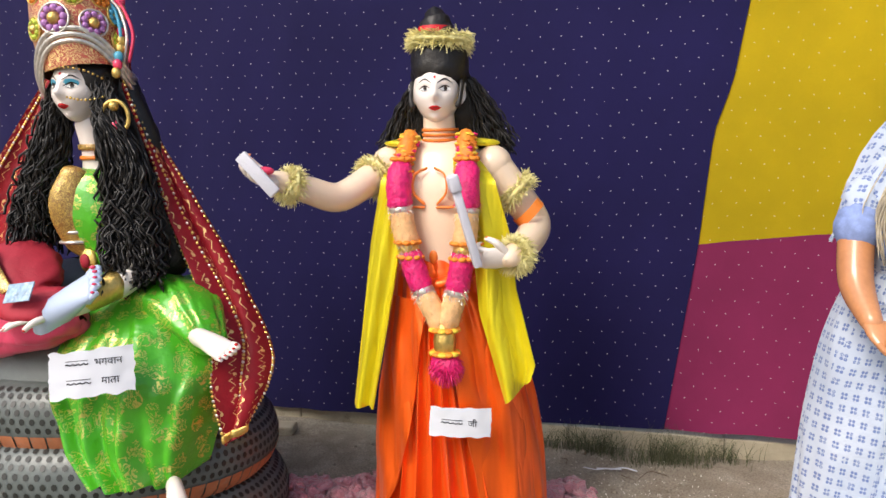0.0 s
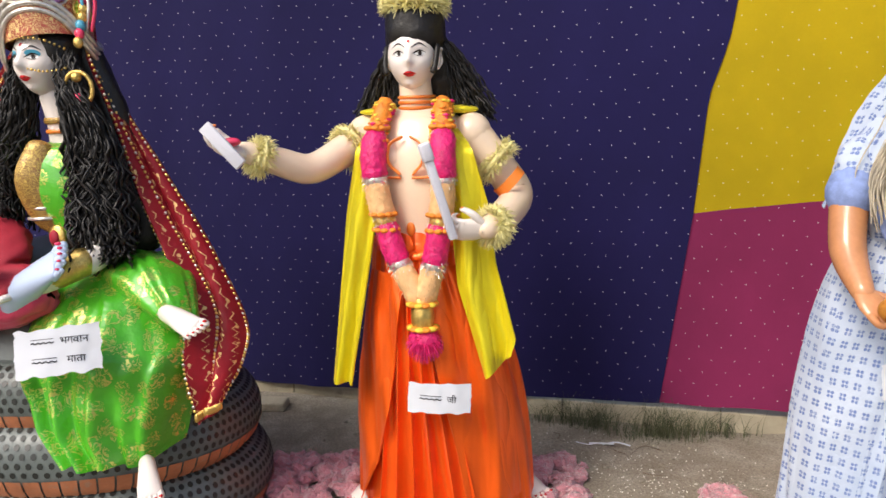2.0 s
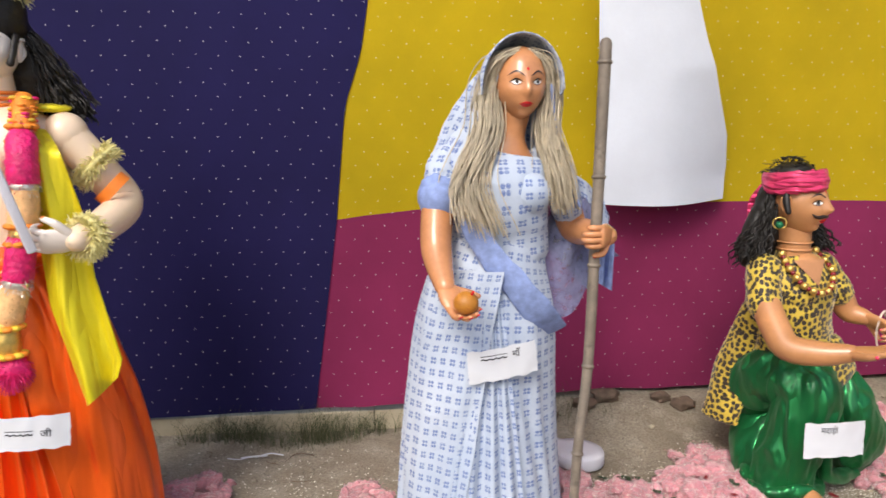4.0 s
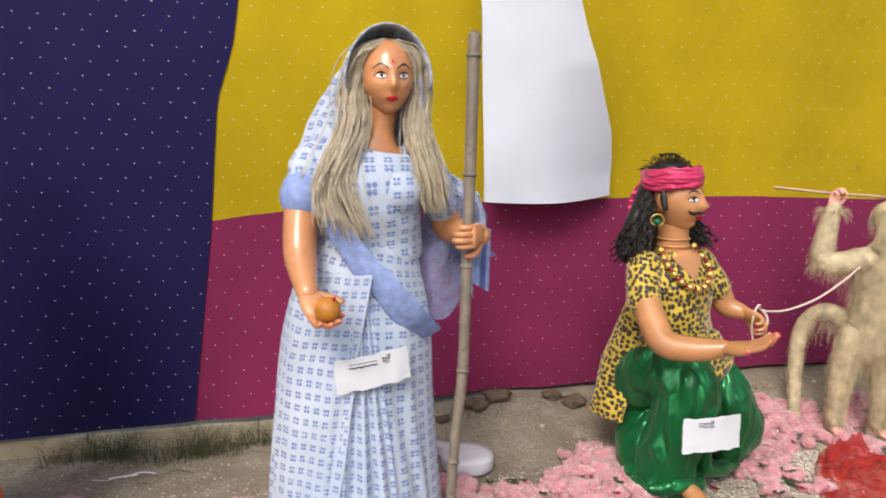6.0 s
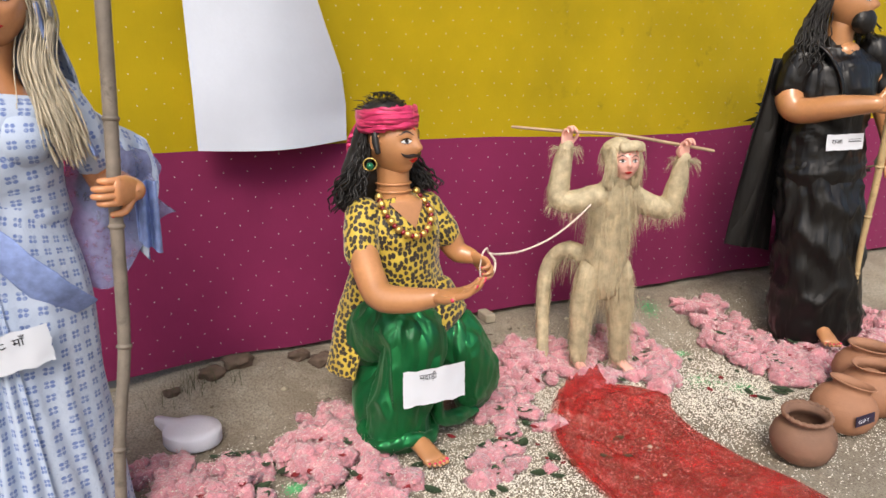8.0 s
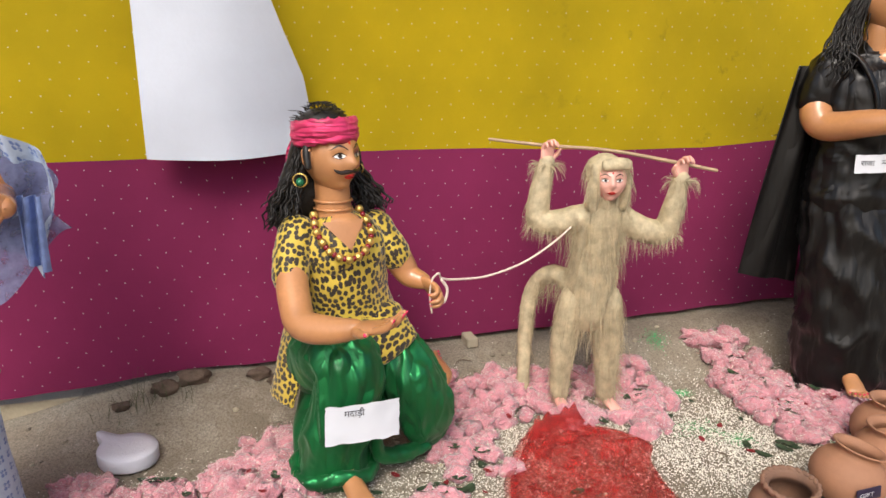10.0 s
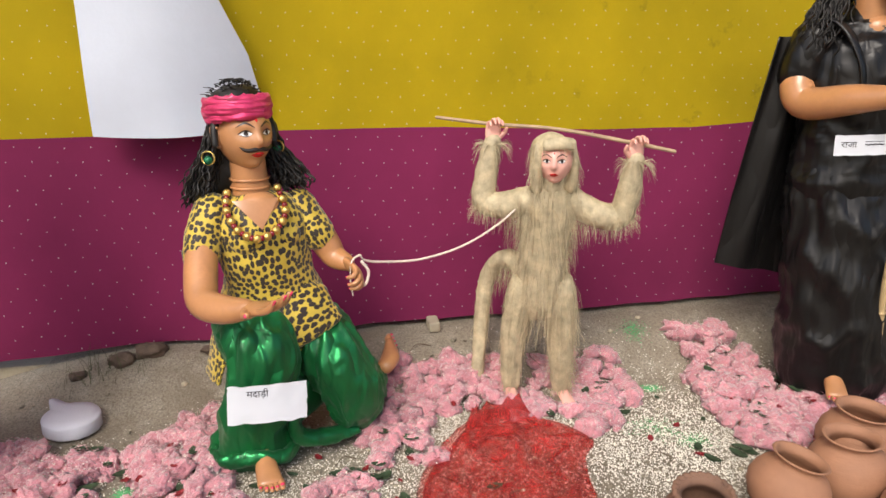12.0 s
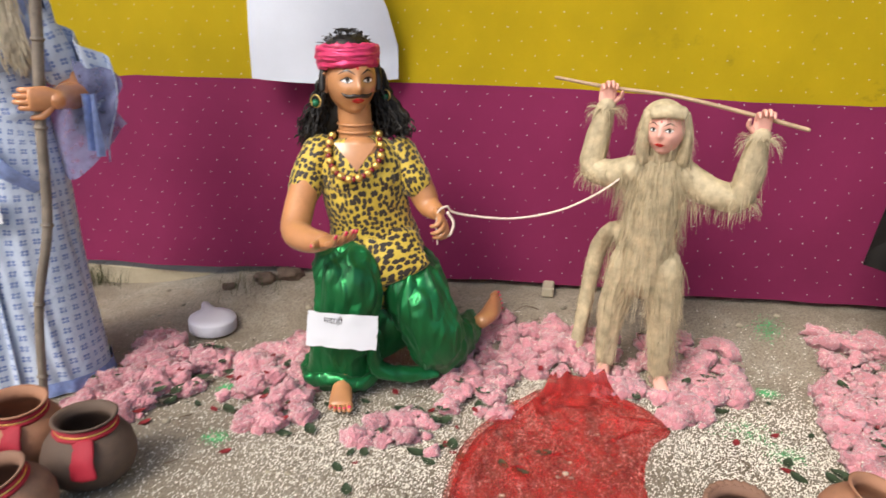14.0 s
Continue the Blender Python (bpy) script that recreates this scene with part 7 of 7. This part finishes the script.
def pot(x, y, r, mat, label, lean=(0, 0), crimp=False, dressed=False, squat=1.0):
    z = ground_height(x, y)
    b = (x, y, z)
    g = holder("clay_pot", b, label, "clay pot", "clay pots")
    m = Euler((radians(lean[0]), radians(lean[1]), 0)).to_matrix()
    lift = 0.35 * r * math.sin(radians(max(abs(lean[0]), abs(lean[1]))))
    s = Shape()
    s.lathe([(a * r, h * r * squat) for a, h in POT], mat, 40, (x, y, z + lift), m, 0.035)
    part("body", s, b, g)
    if crimp:
        s = Shape()
        pts = [Vector((x, y, z + lift)) + m @ Vector((r * 0.69 * math.cos(6.2832 * q / 72) * (1 + 0.03 * math.sin(q * 1.9)), r * 0.69 * math.sin(6.2832 * q / 72) * (1 + 0.03 * math.sin(q * 1.9)), r * squat * (1.63 + 0.02 * math.cos(q * 1.9)))) for q in range(73)]
        s.tube([tuple(p) for p in pts], [0.007], mat, 8, 1)
        part("crimped_rim", s, b, g)
    if dressed:
        s = Shape()
        for k, (h, mt) in enumerate(((1.44, GOLD), (1.38, RED_CLOTH), (1.5, RED_CLOTH))):
            s.tube([tuple(Vector((x, y, z + lift)) + m @ Vector((r * (0.6 + 0.04 * (k == 1)) * math.cos(6.2832 * q / 24), r * (0.6 + 0.04 * (k == 1)) * math.sin(6.2832 * q / 24), r * squat * h))) for q in range(25)], [0.006], mt, 8, 2)
        part("tied_ribbon", s, b, g, "red and gold ribbon round the neck")
        s = Shape()
        s.tube([tuple(Vector((x, y, z + lift)) + m @ Vector(q)) for q in ((r * 0.3, -r * 0.6, r * 1.35 * squat), (r * 0.45, -r * 0.85, r * 1.05 * squat), (r * 0.5, -r * 0.93, r * 0.7 * squat))], [(0.03, 0.006)], RED_CLOTH, 12, 6, fold=creases(0.004, 30))
        part("red_rag", s, b, g, "red cloth rag")
    return g


pot(3.43, -1.215, 0.098, CLAY_BROWN, "smoke-stained round clay pot with a crimped rim", (6, -4), crimp=True)
sticker_pot = pot(3.70, -1.13, 0.105, CLAY, "terracotta clay pot tilted to one side with a sticker", (4, 14))
pot(3.945, -1.075, 0.11, CLAY, "plain terracotta clay pot standing among the others", (0, 0))
pot(4.06, -0.955, 0.115, CLAY, "terracotta clay pot with a flared rim", (3, 4))
pot(4.19, -1.17, 0.11, CLAY_DARK, "dark smoked clay pot at the group's edge", (0, 0))
pot(3.97, -1.30, 0.09, CLAY, "small terracotta clay pot lying askew", (-20, 18))
pot(1.60, -1.20, 0.115, CLAY, "terracotta clay pot wrapped with a red rag", (4, 3), dressed=True)
pot(1.83, -1.235, 0.115, CLAY_DARK, "dark clay pot with a gold ribbon round its neck", (0, 0), dressed=True)
pot(1.80, -1.46, 0.11, CLAY_BROWN, "brown clay pot tied with red and gold ribbon", (10, -8), dressed=True)
pot(1.58, -1.44, 0.11, CLAY, "terracotta clay pot behind the tied ones", (0, 0), dressed=True)
s = Shape(pose(3.685, -1.238, 0.085, 8, -12, -12))
s.box((0, 0, 0), (0.07, 0.003, 0.04), STICKER, None, 0.001)
part("sticker", s, tuple(sticker_pot.location), sticker_pot, "dark printed sticker")
t = text_shape("GIFT", 0.02)
s = Shape(pose(3.685, -1.238, 0.085, 8, -12, -12))
s.add([(a - 0.027, -0.0025 - c, b - 0.008) for a, b, c in t.v], t.f, PAPER)
part("lettering", s, tuple(sticker_pot.location), sticker_pot, "white printed lettering")


def red_tarp():
    s = Shape()

    left = smooth_line([(2.99, -0.545), (2.91, -0.64), (2.80, -0.81), (2.755, -1.12), (2.77, -1.4), (2.82, -1.66)], 10)
    right = smooth_line([(3.13, -0.485), (3.255, -0.565), (3.35, -0.70), (3.275, -0.83), (3.26, -1.06), (3.31, -1.34), (3.33, -1.62)], 10)

    def at(u, v):
        # a loose piece of mesh cloth, bunched and rolled along its far edge
        a, b = along(left, v), along(right, v)
        x, y = a + (b - a) * u
        x, y = x + 0.012 * wave(v * 9, u * 4, 2), y + 0.012 * wave(u * 9, v * 5, 7)
        h = 0.035 * max(0, wave(u * 3.1, v * 5, 1)) + 0.022 * max(0, 1 - abs(wave(u * 4, v * 6, 3)) * 5) + 0.008 * wave(u * 14, v * 20, 5)
        rim = math.exp(-((v - 0.06) / 0.06) ** 2) * 0.07 + math.exp(-((u - 0.06) / 0.06) ** 2) * 0.03 * (v < 0.6)
        edge = min(1, 9 * min(u, 1 - u)) * min(1, 14 * v)
        return (x, y, 0.005 + max(0.0, h + rim) * edge + ground_height(x, y))
    s.sheet(at, 70, 110, RED_NET, 0.0015)
    s.tube([at(0.0, 0.12 * q) for q in range(7)], [0.014, 0.02, 0.02, 0.018, 0.016, 0.014, 0.01], RED_NET, 14, 6, fold=creases(0.006, 25))
    s.tube([at(q / 6, 0.02) for q in range(7)], [0.012, 0.022, 0.025, 0.022, 0.02, 0.018, 0.012], RED_NET, 14, 6, fold=creases(0.007, 25))
    s.tube([at(0.1 + 0.1 * q, 0.22 + 0.03 * math.sin(q * 2)) for q in range(7)], [0.008, 0.016, 0.018, 0.014, 0.012, 0.01, 0.006], RED_NET, 12, 6, fold=creases(0.006, 25))
    tagged(s.make("mesh_cloth", (3.05, -1.0, 0)), "crumpled red mesh cloth spread on the ground", "cloth")


red_tarp()

COTTON_SPOTS = []


def cotton_mound(spots, seed, label):
    s, rng = Shape(), random.Random(seed)
    for x, y, w, d, h, count in spots:
        for _ in range(int(count * 2.6)):
            px, py = x + rng.uniform(-1, 1) * w, y + rng.uniform(-1, 1) * d
            e = max(0.15, 1 - ((px - x) / w) ** 2 * 0.6 - ((py - y) / d) ** 2 * 0.6)
            r = rng.uniform(0.012, 0.036)
            z = ground_height(px, py) + r * 0.35 + h * e * rng.uniform(0.2, 0.8)
            COTTON_SPOTS.append((px, py, z + r * 0.6))
            s.ball((px, py, z), (r * rng.uniform(0.9, 1.3), r * rng.uniform(0.9, 1.3), r * rng.uniform(0.65, 0.95)), COTTON, 12, 8, 0.75, 21)
    pts, nrm = surface_samples(s, 75 * sum(c[5] for c in spots), rng, keep=lambda c: c[2] > 0.02)
    for p in pts:
        d = unit((rng.gauss(0, 1), rng.gauss(0, 1), rng.gauss(0.3, 0.8)))
        k = rng.uniform(0.006, 0.022)
        s.strand([p, p + d * k * 0.6, p + d * k + np.array((rng.gauss(0, 0.006), rng.gauss(0, 0.006), -0.002))], 0.0007, COTTON, rng)
    x, y = spots[0][0], spots[0][1]
    tagged(s.make("cotton_wool", (x, y, 0)), label, "cotton wool", "cotton wool heaps")


cotton_mound([(-0.52, -0.72, 0.12, 0.18, 0.05, 30), (-0.30, -0.66, 0.10, 0.2, 0.05, 30), (0.36, -0.52, 0.12, 0.16, 0.03, 26), (-0.62, -0.95, 0.1, 0.12, 0.03, 14)], 31, "pink cotton wool heaped round a standing statue's feet")
cotton_mound([(0.93, -0.56, 0.07, 0.1, 0.03, 14), (1.72, -0.66, 0.14, 0.14, 0.05, 34), (1.66, -0.85, 0.13, 0.12, 0.03, 22), (1.58, -0.5, 0.07, 0.06, 0.02, 7)], 32, "pink cotton wool beside the sari hem")
cotton_mound([(2.10, -0.62, 0.13, 0.17, 0.06, 36), (2.15, -0.42, 0.1, 0.1, 0.04, 14), (1.95, -0.58, 0.09, 0.07, 0.02, 10), (2.18, -0.86, 0.09, 0.09, 0.015, 14), (2.56, -0.87, 0.13, 0.09, 0.0, 12), (2.75, -0.48, 0.12, 0.24, 0.03, 34), (2.82, -0.25, 0.1, 0.1, 0.03, 12)], 33, "pink cotton wool spread under the kneeling statue")
cotton_mound([(3.02, -0.30, 0.13, 0.12, 0.05, 24), (3.27, -0.30, 0.17, 0.10, 0.01, 18), (3.25, -0.48, 0.14, 0.05, 0.0, 8), (3.50, -0.34, 0.11, 0.16, 0.03, 22), (3.40, -0.58, 0.07, 0.08, 0.02, 10)], 34, "pink cotton wool round the monkey's feet")
cotton_mound([(4.02, -0.27, 0.13, 0.15, 0.07, 30), (3.96, -0.52, 0.14, 0.16, 0.06, 34), (4.14, -0.68, 0.15, 0.13, 0.05, 30), (3.92, -0.75, 0.10, 0.09, 0.03, 14), (4.42, -0.66, 0.14, 0.16, 0.04, 24), (4.68, -0.45, 0.18, 0.2, 0.05, 28)], 35, "pink cotton wool heaped under the black-robed statue")


def scatter_stuff():
    rng = random.Random(41)
    s = Shape()
    zones = [(2.6, -0.85, 0.55, 0.3, 2600), (2.2, -0.75, 0.4, 0.25, 900), (3.3, -0.75, 0.5, 0.35, 3000), (3.75, -0.65, 0.35, 0.35, 2600), (4.1, -0.6, 0.3, 0.25, 1500), (3.8, -1.1, 0.4, 0.3, 1300), (2.1, -1.2, 0.5, 0.3, 1000), (3.2, -0.5, 0.35, 0.15, 1000), (0.6, -0.4, 0.5, 0.25, 250), (1.75, -0.65, 0.2, 0.2, 300), (3.0, -1.1, 0.4, 0.5, 900), (2.6, -1.3, 0.5, 0.3, 1500), (2.5, -1.0, 0.35, 0.2, 2200), (2.9, -0.6, 0.2, 0.25, 1200), (3.55, -0.85, 0.3, 0.2, 1500)]
    for x, y, w, d, n in zones:
        for _ in range(int(n * 1.7)):
            px, py = rng.gauss(x, w * 0.6), rng.gauss(y, d * 0.6)
            if py > 0.0:
                continue
            z = ground_height(px, py) + 0.0015
            r = rng.uniform(0.0016, 0.0037)
            a = rng.uniform(0, 6.28)
            v = [(px + r * math.cos(a + q * 2.094), py + r * math.sin(a + q * 2.094), z) for q in range(3)] + [(px, py, z + r * 1.2)]
            s.add(v, [(0, 1, 3), (1, 2, 3), (2, 0, 3)], GRAIN)
    near = [p for p in COTTON_SPOTS if p[0] > 1.4]
    for _ in range(13000):
        p = near[rng.randrange(len(near))]
        px, py, z = p[0] + rng.gauss(0, 0.022), p[1] + rng.gauss(0, 0.022), p[2] + rng.uniform(-0.012, 0.006)
        r = rng.uniform(0.0013, 0.0028)
        s.add([(px - r, py - r, z), (px + r, py - r, z), (px, py + r, z), (px, py, z + r)], [(0, 1, 3), (1, 2, 3), (2, 0, 3)], GRAIN)
    tagged(s.make("grains", sharp=True), "white grains strewn over earth and cotton wool", "grain", kind="stuff")
    s = Shape()
    for k in range(520):
        x = rng.uniform(-0.6, 4.7)
        y = rng.uniform(-1.35, -0.05)
        r = rng.uniform(0.004, 0.013)
        s.ball((x, y, ground_height(x, y) + r * 0.2), (r, r * rng.uniform(0.6, 1), r * 0.6), EARTH if k % 3 else CONCRETE, 7, 5, 0.4, 40)
    tagged(s.make("pebbles"), "small pebbles and clods on the earth", "pebbles", kind="stuff")


scatter_stuff()


def flat_leaf(x, y, size, mat, a, name, label, category, group):
    s = Shape()
    z = max([ground_height(x, y)] + [p[2] - 0.008 for p in COTTON_SPOTS if (p[0] - x) ** 2 + (p[1] - y) ** 2 < 0.0016])
    ca, sa = math.cos(a), math.sin(a)

    def at(u, v):
        w = math.sin(math.pi * min(1, 0.05 + 0.95 * v)) ** 0.8 * (u - 0.5) * size * 0.55
        l = (v - 0.5) * size
        h = 0.004 + 0.25 * abs(w) + 0.12 * size * (v - 0.5) ** 2 * 4 + 0.002 * wave(u * 4, v * 4, x * 9)
        return (x + ca * l - sa * w, y + sa * l + ca * w, z + h)
    s.sheet(at, 4, 7, mat, 0.0006)
    tagged(s.make(name, (x, y, z)), label, category, group)


rng = random.Random(51)
for k in range(150):
    cx, cy, sx, sy = ((2.45, -0.95, 0.25, 0.1), (2.75, -0.8, 0.18, 0.14), (3.4, -0.55, 0.3, 0.15), (3.95, -0.75, 0.2, 0.14), (2.1, -0.75, 0.25, 0.15), (1.75, -0.75, 0.15, 0.12), (4.15, -0.55, 0.2, 0.12))[k % 7]
    x, y = rng.gauss(cx, sx), min(-0.12, rng.gauss(cy, sy))
    if k % 3 == 2:
        flat_leaf(x, y, rng.uniform(0.02, 0.04), PETAL, rng.uniform(0, 6.28), "petal", "dry dark red petal lying on the ground", "petal", "fallen petals")
    else:
        flat_leaf(x, y, rng.uniform(0.03, 0.065), LEAF, rng.uniform(0, 6.28), "leaf", "dried dark green leaf lying on the ground", "leaf", "fallen leaves")
for k in range(34):
    x, y = rng.uniform(1.7, 4.3), rng.uniform(-1.15, -0.1)
    if k > 26:
        x, y = rng.uniform(0.1, 0.8), rng.uniform(-0.4, -0.15)
    z = ground_height(x, y) + 0.004
    a, ln = rng.uniform(0, 6.28), rng.uniform(0.05, 0.13)
    s = Shape()
    s.tube([(x, y, z), (x + math.cos(a) * ln * 0.5, y + math.sin(a) * ln * 0.5, z + 0.008), (x + math.cos(a + 0.6) * ln, y + math.sin(a + 0.6) * ln, z + 0.002)], [0.0018, 0.0014, 0.0008], STEM, 6, 4)
    tagged(s.make("stem", (x, y, z)), "thin dry plant stem lying on the ground", "stem", "dry stems")
for x, y, r in ((3.74, -0.11, 0.045), (3.58, -0.65, 0.07), (3.70, -0.37, 0.03), (3.66, -0.75, 0.05), (1.95, -0.72, 0.03), (2.05, -1.0, 0.03)):
    s = Shape()
    for _ in range(420):
        px, py = rng.gauss(x, r * 0.6), rng.gauss(y, r * 0.5)
        z, q, a = ground_height(px, py) + 0.001, rng.uniform(0.0012, 0.0034), rng.uniform(0, 6.28)
        s.add([(px + q * math.cos(a + h * 2.094), py + q * math.sin(a + h * 2.094), z) for h in range(3)] + [(px, py, z + q * 0.7)], [(0, 1, 3), (1, 2, 3), (2, 0, 3)], GREEN_POWDER)
    tagged(s.make("green_powder", (x, y, 0)), "green colour powder spilled on the earth", "powder", kind="stuff")

s = Shape()
s.ball((2.03, -0.10, 0.035), (0.06, 0.04, 0.035), PLASTIC_BAG, 26, 16, 0.9, 25)
tagged(s.make("plastic_bag", (2.03, -0.10, 0)), "crumpled clear grey plastic bag by the backdrop", "plastic bag")
for x, y, w, a in ((-0.93, -0.12, 0.16, 10), (2.95, -0.0, 0.045, 0)):
    s = Shape()
    s.box((x, y, ground_height(x, y) + 0.018), (w, 0.09, 0.04), CONCRETE, turn(a), 0.008)
    tagged(s.make("stone_block", (x, y, 0), sharp=True), "small pale stone block on the earth", "stone", "stone blocks")
for x, y, r, f in ((1.80, -0.06, 0.05, 3), (1.90, -0.03, 0.06, 5), (2.12, -0.05, 0.045, 7), (2.20, -0.09, 0.05, 9), (1.66, -0.10, 0.03, 4)):
    s = Shape()
    s.ball((x, y, ground_height(x, y) + r * 0.2), (r, r * 0.7, r * 0.5), RUBBLE, 18, 12, 0.5, f)
    tagged(s.make("rock", (x, y, ground_height(x, y))), "rough brown lump of rubble by the backdrop", "rock", "rubble lumps")
s = Shape()
for q in range(3):
    s.tube([(0.42 + 0.05 * q, -0.2, 0.01), (0.47 + 0.05 * q, -0.22 + 0.02 * q, 0.014), (0.5 + 0.06 * q, -0.19, 0.01)], [(0.004, 0.0015)], PAPER, 8, 4)
tagged(s.make("paper_scrap", (0.45, -0.2, 0)), "torn white paper scrap on the earth", "paper scrap")


def potted_plant(x, y):
    base = (x, y, 0)
    g = holder("potted_plant", base, "dark-leaved plant in a black plastic tub", "plant")
    s = Shape()
    s.lathe([(0.001, 0.0), (0.12, 0.0), (0.15, 0.2), (0.165, 0.36), (0.18, 0.37), (0.18, 0.41), (0.16, 0.41), (0.14, 0.3), (0.001, 0.29)], BLACK_PLASTIC, 32, base)
    part("tub", s, base, g)
    r2 = random.Random(61)
    trunk = Shape()
    trunk.tube([(x, y, 0.3), (x + 0.03, y, 0.5), (x - 0.01, y + 0.02, 0.7), (x + 0.02, y, 0.95)], [0.025, 0.02, 0.016, 0.01], STEM, 12, 6)
    crown_leaves = Shape()
    for k in range(14):
        a, h = r2.uniform(0, 6.28), r2.uniform(0.55, 1.0)
        ln = r2.uniform(0.18, 0.42)
        tip = np.array((x + math.cos(a) * ln, y + math.sin(a) * ln * 0.45, h + r2.uniform(0.05, 0.3)))
        trunk.tube([(x, y, h - 0.1), (x + math.cos(a) * ln * 0.5, y + math.sin(a) * ln * 0.25, h + 0.08), tuple(tip)], [0.01, 0.007, 0.004], STEM, 8, 5)
        for _ in range(8):
            b = unit((r2.gauss(0, 1), r2.gauss(0, 0.6), r2.gauss(-0.4, 0.7)))
            q = tip + np.array((r2.gauss(0, 0.02), r2.gauss(0, 0.02), r2.gauss(0, 0.02)))
            sd = unit(np.cross(b, (0.2, 0.5, 0.8))) * 0.018
            crown_leaves.add([q, q + b * 0.035 + sd, q + b * 0.08, q + b * 0.035 - sd, q + b * 0.04 + np.array((0, -0.004, 0.004))], [(0, 1, 4), (1, 2, 4), (2, 3, 4), (3, 0, 4)], LEAF)
    part("trunk", trunk, base, g)
    part("leaves", crown_leaves, base, g)


potted_plant(4.68, -0.2)
